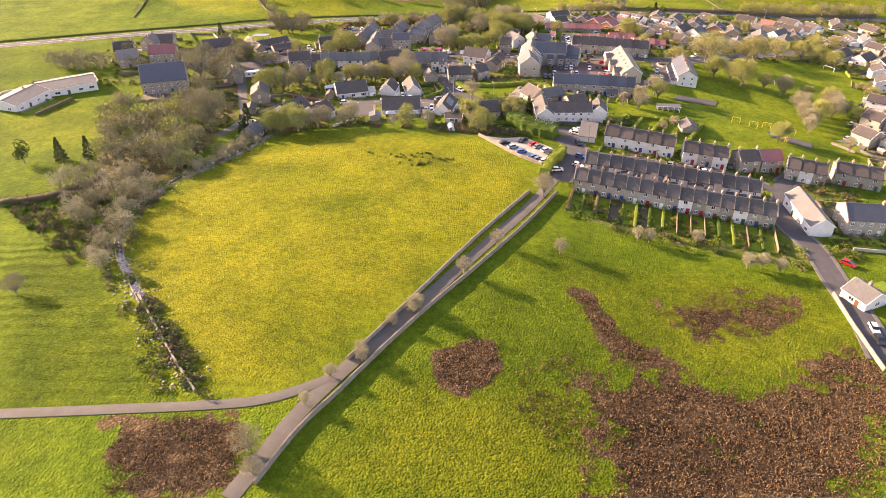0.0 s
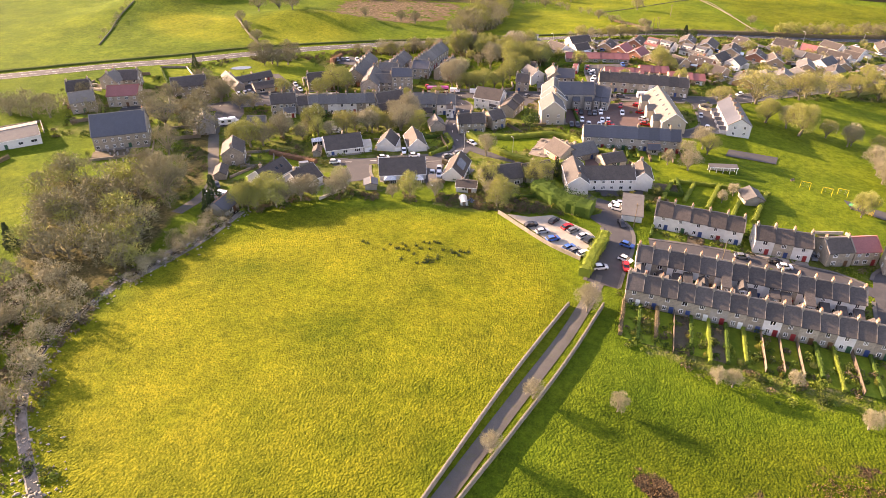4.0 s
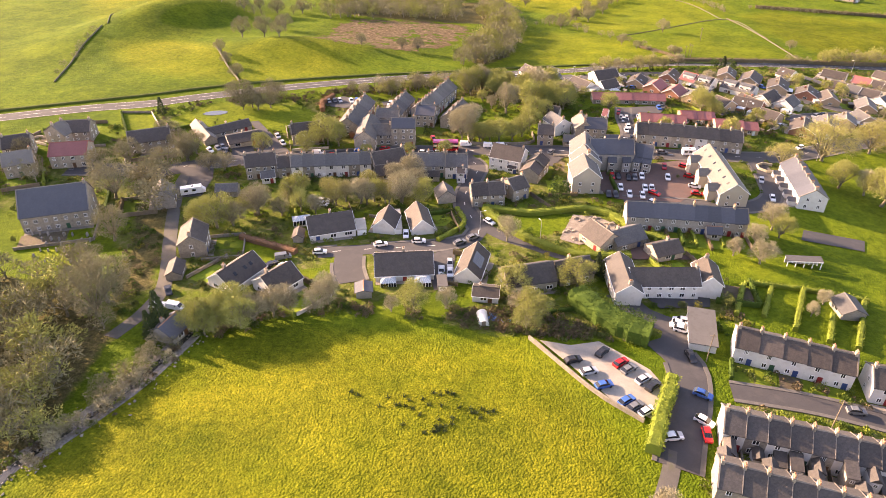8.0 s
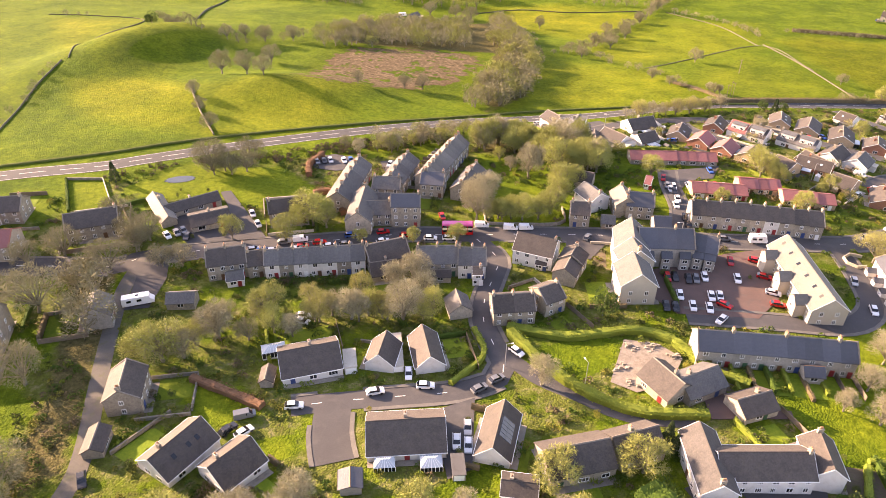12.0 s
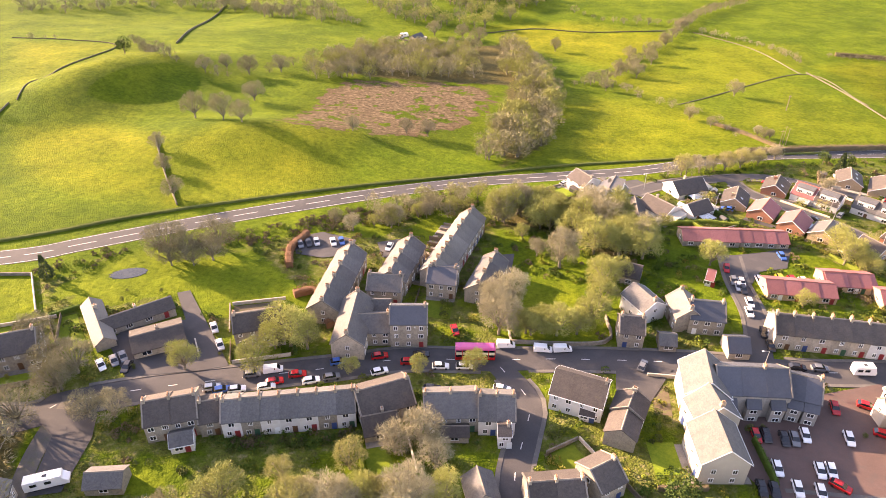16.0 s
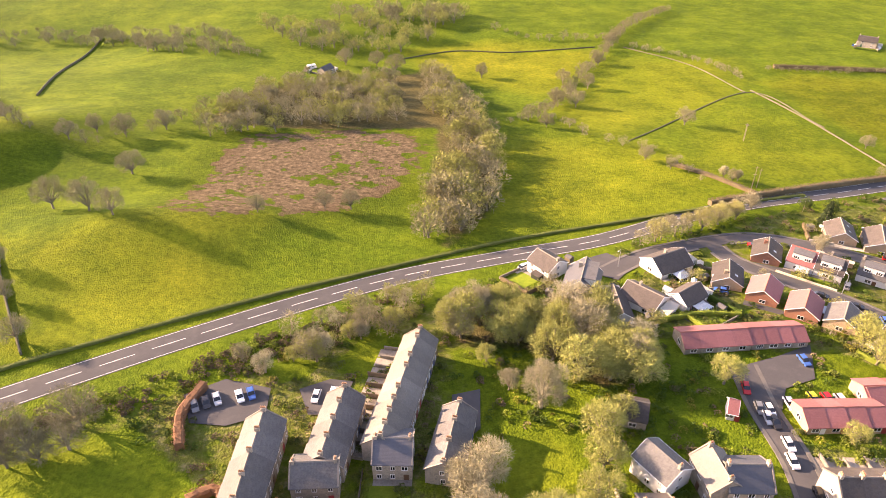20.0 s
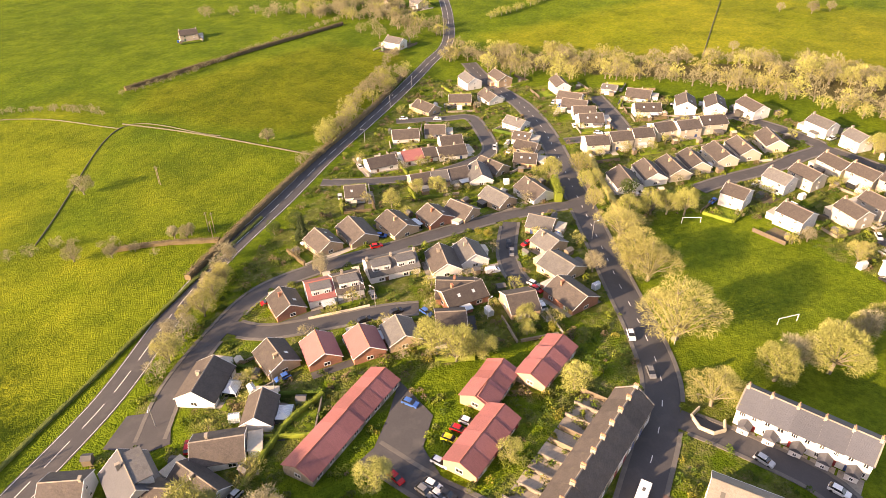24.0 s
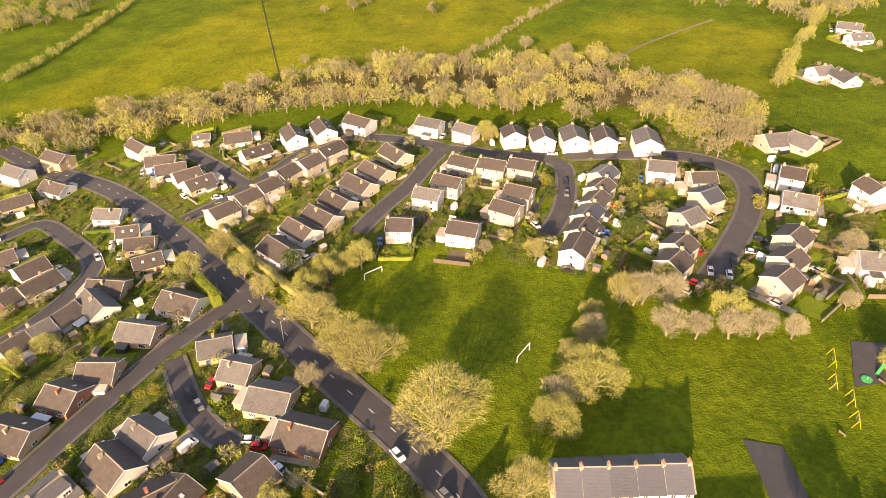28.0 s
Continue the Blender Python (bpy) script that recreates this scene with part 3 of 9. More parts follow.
def footways():
    """Kerbed pavements along both sides, left out where another road joins."""
    for k, line, h, z in FOOTWAYS:
        g = Geo()
        for s in (-1, 1):
            run = []
            for q, n in sides(line) + [(None, None)]:
                clear = False
                if q is not None:
                    p = np.array((q.x + n.x * s * (h + 0.65), q.y + n.y * s * (h + 0.65)))
                    clear = all(j == k or np.hypot(*(other - p).T).min() > w / 2 + 1.0 for j, (other, w) in enumerate(ROADS_DONE))
                if clear:
                    run.append(q)
                    continue
                if len(run) > 2:
                    a, b = s * h, s * (h + 1.0)
                    ribbon(g, run, [(a, z - 0.1), (a, z + 0.11), (b, z + 0.11), (b, -0.3)][::s])
                run = []
        if g.v:
            tagged(g.make("pavement", PAVE), "pale paved footway with kerbs", "pavement", kind="structure")


def area(name, poly):
    """A flat-lying yard over the ground."""
    road_lift[0] += 0.004
    AREAS_DONE.append(poly)
    mat = {"gravel_park": GRAVEL, "apartment_park": RED_PAVE, "renovation_yard": RED_PAVE, "rubble_yard": RUBBLE}.get(name, ASPHALT)
    bm = bmesh.new()
    f = bm.faces.new([bm.verts.new((x, y, 0)) for x, y in poly])
    if f.normal.z < 0:
        f.normal_flip()
    lo, hi = [min(c) for c in zip(*poly)], [max(c) for c in zip(*poly)]
    for ax in (0, 1):
        for k in np.arange(lo[ax] + 3, hi[ax], 3.0):
            no = (1, 0, 0) if ax == 0 else (0, 1, 0)
            bmesh.ops.bisect_plane(bm, geom=bm.verts[:] + bm.edges[:] + bm.faces[:], plane_co=(k if ax == 0 else 0, k if ax else 0, 0), plane_no=no)
    bmesh.ops.recalc_face_normals(bm, faces=bm.faces)
    for v in bm.verts:
        v.co.z = gz(v.co.x, v.co.y) + road_lift[0] + 0.03
    if sum(f.normal.z for f in bm.faces) < 0:
        bmesh.ops.reverse_faces(bm, faces=bm.faces)
    me = bpy.data.meshes.new(name)
    bm.to_mesh(me)
    me.materials.append(mat)
    label = {"gravel_park": "pale gravel car park beside the field", "apartment_park": "reddish block-paved car park"}.get(name, "grey tarmac yard")
    return tagged(new("yard", me), label, "yard", kind="structure")


def wall(name, height, pts):
    line = smooth_line(pts, 2.5)
    g = Geo()
    rnd = random.Random(name)
    st, v = sides(line), []
    for q, n in st:
        w = rnd.uniform(-0.08, 0.08)
        for o, lift in ((-0.32, -0.4), (-0.24, height), (-0.14, height + 0.18), (0.14, height + 0.18), (0.24, height), (0.32, -0.4)):
            x, y = q.x + n.x * o, q.y + n.y * o
            v.append((x, y, gz(x, y) + lift + (w if lift > 0 else 0)))
    f = [(i * 6 + j + 1, i * 6 + j, (i + 1) * 6 + j, (i + 1) * 6 + j + 1) for i in range(len(st) - 1) for j in range(5)]
    e = (len(st) - 1) * 6
    g.add(v, f + [tuple(range(6)), tuple(range(e, e + 6))[::-1]])
    # The close's boundary is a cream fence, built here as a low wall.
    if name in ("forecourt_wall", "close_wall"):
        return tagged(g.make("garden_wall", PALE_BLOCK), "pale cream garden boundary", "wall")
    return tagged(g.make("drystone_wall", DIM_STONE if name.startswith(("far", "mid", "top", "hill")) else WALLSTONE), "grey drystone field wall with coping", "wall", group="drystone walls")


def stream(name, width, pts):
    """A stony beck: banks of pale cobbles with a thread of dark water."""
    line = smooth_line(pts)
    g = Geo()
    ribbon(g, line, [(-width / 2 - 1, -0.2), (-width / 2, 0.10), (0, 0.06), (width / 2, 0.10), (width / 2 + 1, -0.2)])
    bed = tagged(g.make("stream_bed", COBBLE), "pale stony stream bed with shallow water", "stream", kind="structure")
    g = Geo()
    ribbon(g, line, [(-0.8, 0.13), (0.9, 0.13)])
    g.make("water", WATER, bed)


def water_build(nt, bsdf):
    nt.links.new(ramp(nt, noise_tex(nt, 0.4), (0.3, (0.02, 0.022, 0.018)), (0.7, (0.045, 0.045, 0.035))), bsdf.inputs["Base Color"])
    bsdf.inputs["Roughness"].default_value = 0.08
    bump(nt, bsdf, noise_tex(nt, 2.5), 0.3, 0.05)


WATER = material("dark_water", water_build)
COBBLE = mottled("stream_cobbles", (0.20, 0.18, 0.15), 0.5, 0.5, 2.0, 0.9, (0.07, 0.065, 0.045), 0.1, vary=0)
stream("beck", 5, [(-74.0, 241.9), (-79.6, 223.8), (-85.7, 211.6), (-92.8, 200.1)])
stream("beck_low", 1.6, [(-92.8, 200.1), (-97.5, 182.9), (-98.7, 168.3), (-92.8, 151.9), (-81.4, 135.0), (-70.3, 120.1)])
road("main_road", 8.5, [(-330.0, 322.0), (-250.0, 357.0), (-202.0, 378.0), (-173.0, 390.0), (-147.9, 398.0), (-136.2, 404.3), (-109.8, 419.0), (-79.5, 436.0), (-44.6, 454.8), (-14.8, 467.9), (17.2, 476.4), (50.6, 483.9), (86.2, 498.2), (116.0, 507.5), (138.0, 512.8), (160.4, 518.6), (202.6, 531.3), (252.6, 543.7), (302.1, 555.1), (354.9, 567.6), (399.0, 578.2), (457.9, 610.3), (515.9, 647.8)])
road("high_street", 8, [(-150.8, 333.1), (-114.7, 334.6), (-109.7, 338.9), (-93.0, 344.8), (-74.8, 349.4), (-49.1, 355.5), (-32.9, 359.4), (-14.7, 359.8), (6.3, 360.7), (33.7, 359.9), (52.3, 358.3), (66.8, 357.4), (80.3, 358.1), (97.6, 359.4), (113.1, 362.7), (129.5, 370.8), (153.2, 385.2), (181.2, 401.5), (213.3, 420.6), (269.3, 454.0), (307.2, 482.7), (337.0, 516.2), (367.7, 545.5)])
road("bend_lane", 6, [(-9.9, 357.4), (-3.8, 345.9), (-5.5, 335.5), (-8.0, 325.2), (-8.5, 314.8), (-6.2, 305.3), (-4.1, 297.6), (-6.1, 292.3), (-15.3, 287.8), (-29.0, 285.5), (-42.4, 283.3), (-51.5, 281.2)])
road("inn_lane", 4.5, [(-4.8, 302.7), (3.8, 293.0), (12.4, 287.5), (22.2, 281.4), (37.8, 280.0)])
road("inn_drive", 7, [(32.1, 263.1), (36.4, 253.8), (43.4, 247.8), (40.3, 238.4)])
road("close_spur", 8, [(-42.4, 283.3), (-41.4, 272.9), (-39.2, 265.4)])
road("church_lane", 4, [(-108.0, 341.8), (-107.1, 323.8), (-101.9, 303.0), (-96.1, 284.2), (-90.8, 268.1), (-88.8, 258.4), (-89.7, 248.9), (-93.2, 239.0)])
road("terrace_street", 8, [(38.2, 243.6), (42.1, 234.5), (40.2, 224.0), (35.5, 212.2), (32.2, 203.3)])
road("field_lane", 3.4, [(32.6, 207.7), (29.9, 200.8), (20.1, 181.2), (5.8, 157.1), (-7.3, 134.9), (-17.0, 118.8), (-25.2, 105.1), (-32.1, 92.1), (-37.3, 78.1), (-39.4, 72.9)])
road("back_street", 5, [(50.1, 226.3), (65.2, 224.1), (74.7, 221.7), (86.4, 218.1), (99.3, 214.7), (107.8, 207.9), (116.2, 205.1)])
road("east_road", 6, [(139.2, 222.1), (117.1, 218.1), (107.9, 202.7), (101.8, 184.9), (104.5, 170.5), (103.4, 153.2), (102.8, 136.1), (100.3, 121.2)])
road("car_park_road", 6, [(102.3, 356.5), (100.7, 340.5), (96.7, 325.1), (85.2, 316.8), (67.9, 317.0), (44.7, 318.5)])
road("garth_road", 5.5, [(54.2, 359.8), (59.1, 379.6), (60.2, 396.5), (63.1, 412.6)])
road("estate_west", 6, [(44.7, 461.9), (59.9, 470.8), (81.1, 476.9), (102.0, 479.4), (120.5, 471.2), (136.7, 460.0), (163.1, 444.1), (181.9, 431.4), (201.0, 413.3)])
road("estate_loop", 5.5, [(84.7, 477.2), (86.9, 464.0), (98.7, 448.7), (107.9, 438.8), (113.5, 430.4)])
road("estate_spur", 5, [(175.1, 429.9), (155.7, 422.5), (143.6, 415.0), (137.7, 408.9)])
road("estate_upper", 5.5, [(177.0, 514.9), (186.0, 498.3), (202.2, 479.8), (226.2, 469.1), (241.7, 469.6), (264.5, 485.3), (280.0, 499.9), (272.6, 510.9), (258.2, 530.6)])
road("estate_east", 6, [(261.1, 441.5), (270.3, 428.0), (284.0, 412.8), (302.7, 397.2), (312.4, 382.3), (304.9, 362.6), (295.9, 348.9), (287.0, 339.7), (273.8, 347.0), (258.4, 356.0), (242.7, 368.7), (229.6, 377.4)])
road("estate_east_spur", 6, [(280.8, 419.9), (304.0, 433.8), (327.7, 449.2)])
road("estate_mid", 6, [(287.0, 339.7), (275.6, 320.0), (262.8, 298.2), (246.4, 298.5), (226.9, 305.8), (212.6, 315.2)])
road("estate_far", 7, [(266.4, 292.6), (254.6, 253.3), (238.3, 238.7), (223.8, 239.0), (208.2, 247.6), (191.3, 262.5), (177.1, 276.5)])
road("farm_track", 2.6, [(-27.0, 103.6), (-33.0, 99.6), (-40.6, 96.1), (-52.7, 94.1), (-65.2, 92.9), (-77.0, 91.9), (-90.8, 90.9)])
footways()
area("gravel_park", [(9.3, 240.9), (16.5, 239.4), (23.5, 241.4), (33.4, 231.8), (36.4, 223.7), (31.3, 215.3), (23.5, 220.1)])
area("apartment_park", [(40.5, 340.2), (65.0, 350.0), (80.1, 354.3), (72.4, 327.4), (63.5, 318.0), (42.5, 319.3), (38.3, 325.7)])
area("garth_park", [(60.6, 411.4), (73.5, 414.7), (84.8, 418.7), (78.1, 405.4), (69.0, 402.7), (62.3, 393.0), (61.0, 401.3)])
area("white_yard", [(38.2, 470.5), (48.0, 474.0), (54.0, 464.7), (46.0, 456.5), (42.0, 459.5)])
area("lane_yard", [(-116.0, 338.0), (-99.5, 337.0), (-97.5, 330.0), (-97.0, 316.0), (-103.0, 314.5), (-106.0, 330.0)])
area("pub_yard", [(18.3, 358.0), (31.7, 357.2), (25.6, 348.3), (23.7, 345.5), (16.8, 350.0)])
area("pitch_court", [(99.1, 304.1), (117.1, 300.6), (113.6, 293.6), (95.5, 297.3)])
area("play_court", [(141.8, 257.8), (139.2, 250.5), (126.2, 260.4), (126.9, 267.5)])
area("cul_yard", [(-20.5, 281.0), (-11.1, 285.7), (-11.8, 264.6), (-16.6, 261.8)])
area("renovation_yard", [(40.2, 289.1), (45.1, 292.9), (47.2, 284.3), (58.4, 284.2), (58.1, 281.7), (39.9, 280.7)])
area("rubble_yard", [(20.2, 292.0), (26.4, 308.0), (34.3, 306.6), (39.2, 301.2), (33.8, 291.5), (25.6, 288.6)])
area("inn_front", [(37.9, 264.2), (57.0, 264.1), (55.2, 258.1), (41.8, 256.4)])
area("back_yard", [(-73.5, 415.0), (-64.7, 420.1), (-53.5, 416.1), (-53.7, 407.1), (-62.1, 404.2), (-70.3, 405.6)])
area("terrace_yard", [(-46.7, 415.3), (-39.5, 418.4), (-33.9, 417.2), (-37.0, 405.8), (-44.1, 406.4)])
area("side_yard", [(-10.4, 410.0), (-3.4, 411.3), (-5.3, 398.2), (-12.4, 392.2)])
area("farm_yard", [(-107.3, 359.9), (-106.0, 365.6), (-91.8, 370.7), (-98.2, 382.1), (-95.1, 383.6), (-75.5, 354.1), (-81.1, 352.0), (-98.2, 348.4)])
wall("lane_wall_n", 1, [(22.2, 193.3), (5.9, 165.2), (-12.6, 130.7), (-24.0, 109.6)])
wall("lane_wall_s", 1, [(31.0, 193.9), (19.4, 172.5), (5.6, 150.0), (-7.1, 130.2), (-16.5, 114.4), (-24.4, 100.0), (-30.4, 89.5), (-35.7, 76.0)])
wall("beck_wall", 0.6, [(-53.6, 98.1), (-63.2, 110.0), (-78.7, 131.0)])
wall("park_wall", 1, [(6.8, 241.5), (19.2, 223.6), (28.3, 215.0)])
wall("east_wall", 1, [(99.7, 147.2), (98.7, 130.8), (98.3, 117.6)])
wall("hill_wall", 1, [(-116.4, 432.1), (-129.6, 455.7), (-144.7, 485.7)])
# Low heights below keep the far walls faint in the camera's view.
wall("hill_wall_b", 0.4, [(-213.6, 510.5), (-236.9, 584.6), (-233.2, 644.7), (-276.0, 660.9), (-308.7, 662.6)])
wall("far_wall", 0.2, [(92.8, 580.1), (185.8, 650.1), (199.0, 593.4)])
wall("far_wall_b", 0.25, [(185.8, 650.1), (177.5, 709.3), (149.9, 756.6)])
wall("mid_wall", 0.4, [(190.6, 653.8), (196.0, 607.9), (200.3, 535.2)])
wall("green_wall", 1, [(-6.7, 366.7), (17.0, 367.1), (19.1, 378.0)])
wall("top_wall", 0.3, [(595.2, 432.8), (386.4, 408.9)])
wall("green_wall_w", 1, [(-6.7, 366.7), (-9.1, 400.2)])
wall("top_wall_b", 1, [(376.8, 235.4), (405.8, 197.3), (431.9, 146.1)])
wall("hill_wall_c", 0.5, [(-202.0, 424.0), (-208.0, 450.0), (-215.0, 480.0), (-216.0, 508.0)])
wall("far_hedge_wall", 1, [(-200.5, 656.2), (-220.9, 753.0), (-228.7, 839.1)])
wall("forecourt_wall", 0.9, [(107.5, 353.0), (104.2, 354.0), (101.2, 351.6), (100.9, 348.6), (103.0, 346.6), (106.0, 347.2)])
wall("close_wall", 0.6, [(96.3, 456.3), (102.6, 449.6), (108.6, 443.8)])
wall("far_wall_c", 0.5, [(-6.4, 755.8), (32.0, 769.0), (72.8, 760.1), (130.4, 760.0)])

# ---- houses ----
window_meshes, whole_windows = {}, {}


def window_mesh(w, h, bars):
    key = (w, h, bars)
    if key not in window_meshes:
        fr, t = Geo(), 0.09
        xs = [-w / 2]
        for i in range(bars):
            lo, hi = -w / 2 + w * i / bars, -w / 2 + w * (i + 1) / bars
            xs += [lo + (t if i == 0 else t / 2), hi - (t if i == bars - 1 else t / 2)]
        xs.append(w / 2)
        zs = [0, t, h - t, h]
        nx_ = len(xs)
        v = [(x, y, z) for y in (-0.08, -0.03, 0.05) for z in zs for x in xs]
        at = lambda k, j, i: (k * 4 + j) * nx_ + i
        f, g = [], []
        for j in range(3):
            for i in range(nx_ - 1):
                if j == 1 and i % 2 == 1:
                    g.append((at(1, j, i), at(1, j, i + 1), at(1, j + 1, i + 1), at(1, j + 1, i)))
                    for (j0, i0), (j1, i1) in (((j, i), (j, i + 1)), ((j, i + 1), (j + 1, i + 1)), ((j + 1, i + 1), (j + 1, i)), ((j + 1, i), (j, i))):
                        f.append((at(0, j0, i0), at(0, j1, i1), at(1, j1, i1), at(1, j0, i0)))
                else:
                    f.append((at(0, j, i), at(0, j, i + 1), at(0, j + 1, i + 1), at(0, j + 1, i)))
        ring = [(0, i) for i in range(nx_)] + [(j, nx_ - 1) for j in (1, 2, 3)] + [(3, i) for i in range(nx_ - 2, -1, -1)] + [(2, 0), (1, 0)]
        for p, q in zip(ring, ring[1:] + ring[:1]):
            f.append((at(0, *q), at(0, *p), at(2, *p), at(2, *q)))
        fr.add(v, f)
        pn = Geo().box(-w / 2 + 0.02, w / 2 - 0.02, -0.035, 0.04, 0.02, h - 0.02)
        a, b = bpy.data.meshes.new("window"), bpy.data.meshes.new("pane")
        for m, gg, mat in ((a, fr, PAINT), (b, pn, GLASS)):
            m.from_pydata(gg.v, [], gg.f)
            m.materials.append(mat)
        whole = bpy.data.meshes.new("window")
        whole.from_pydata(fr.v, [], fr.f + g)
        whole.materials.append(PAINT)
        whole.materials.append(GLASS)
        for p in whole.polygons[len(fr.f):]:
            p.material_index = 1
        whole_windows[key] = whole
        window_meshes[key] = a, b
    return window_meshes[key]


RED_RIDGE = mottled("red_ridge", (0.30, 0.115, 0.085), 0.2, 1.0, 6, 0.9, vary=0.1)
pot_mesh = []


def tube(r0, r1, h, n=8):
    g = Geo()
    v = [(r0 * math.cos(2 * math.pi * i / n), r0 * math.sin(2 * math.pi * i / n), 0) for i in range(n)] + [(r1 * math.cos(2 * math.pi * i / n), r1 * math.sin(2 * math.pi * i / n), h) for i in range(n)]
    g.add(v, [(i, (i + 1) % n, n + (i + 1) % n, n + i) for i in range(n)] + [tuple(range(n, 2 * n)), tuple(range(n))[::-1]])
    return g


def put_window(parent, x, y, z, face, w, h, bars=2):
    """face: turn in degrees of the outward side, 0 faces local -y."""
    a, b = window_mesh(w, h, bars)
    if SOLID[0]:
        shared("window", whole_windows[w, h, bars], parent, pose(x, y, z, 0, 0, face))
        return
    o = shared("window", a, parent, pose(x, y, z, 0, 0, face))
    shared("pane", b, o, Matrix())


def put_door(parent, x, y, z, face, rnd):
    g = Geo().box(-0.45, 0.45, -0.05, 0.05, 0, 2.0)
    g.box(-0.55, -0.45, -0.08, 0.05, 0, 2.1).box(0.45, 0.55, -0.08, 0.05, 0, 2.1).box(-0.55, 0.55, -0.08, 0.05, 2.0, 2.12)
    o = g.make("door", rnd.choice(DOORS), parent)
    o.matrix_basis = pose(x, y, z, 0, 0, face)


def put_chimney(parent, x, y, top, mat, pots=2):
    g = Geo().box(x - 0.3, x + 0.3, y - 0.5, y + 0.5, top - 1.4, top + 0.85).box(x - 0.36, x + 0.36, y - 0.56, y + 0.56, top + 0.85, top + 0.97)
    c = g.make("chimney", mat, parent)
    if not pot_mesh:
        for k in (1, 2, 3):
            g, sec = Geo(), [(-0.26 * k, 0), (0.26 * k, 0)]
            for i in range(k):
                y = (k - 1 - 2 * i) * 0.21
                sec += [(y + 0.19, 0.06), (y + 0.13, 0.55), (y - 0.13, 0.55), (y - 0.19, 0.06)]
            g.prism(-0.13, 0.13, sec)
            m = bpy.data.meshes.new("chimney_top")
            m.from_pydata(g.v, [], g.f)
            m.materials.append(POT)
            pot_mesh.append(m)
    if not FAR[0]:
        shared("chimney_top", pot_mesh[pots - 1], c, pose(x, y, top + 0.97) @ Matrix.Diagonal((0.85, 0.85, 0.85, 1)))


WALL_WORDS = {"white": "white rendered", "cream": "cream rendered", "stone": "weathered stone", "grey": "grey stone", "buff": "buff brick", "brick": "red brick"}
ROOF_WORDS = {"tile": "brown tiled roof", "slate": "grey slate roof", "blue": "dark blue slate roof", "pale": "pale stone-slate roof", "dark": "dark brown slate roof", "red": "red tiled roof"}
count = [0]
FAR = [False]
SOLID = [False]
plots = []


# Points on the camera's path; sides turned from all of them stay plain.
CAMERA_POINTS = ((0, 20), (-20, 200), (-22, 330), (20, 378))


def faces_camera_path(m, nx_, ny_):
    """Whether this outward local side faces the camera's path; only these get windows."""
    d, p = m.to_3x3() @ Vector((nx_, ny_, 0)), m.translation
    return any((x - p.x) * d.x + (y - p.y) * d.y > 0 for x, y in CAMERA_POINTS)


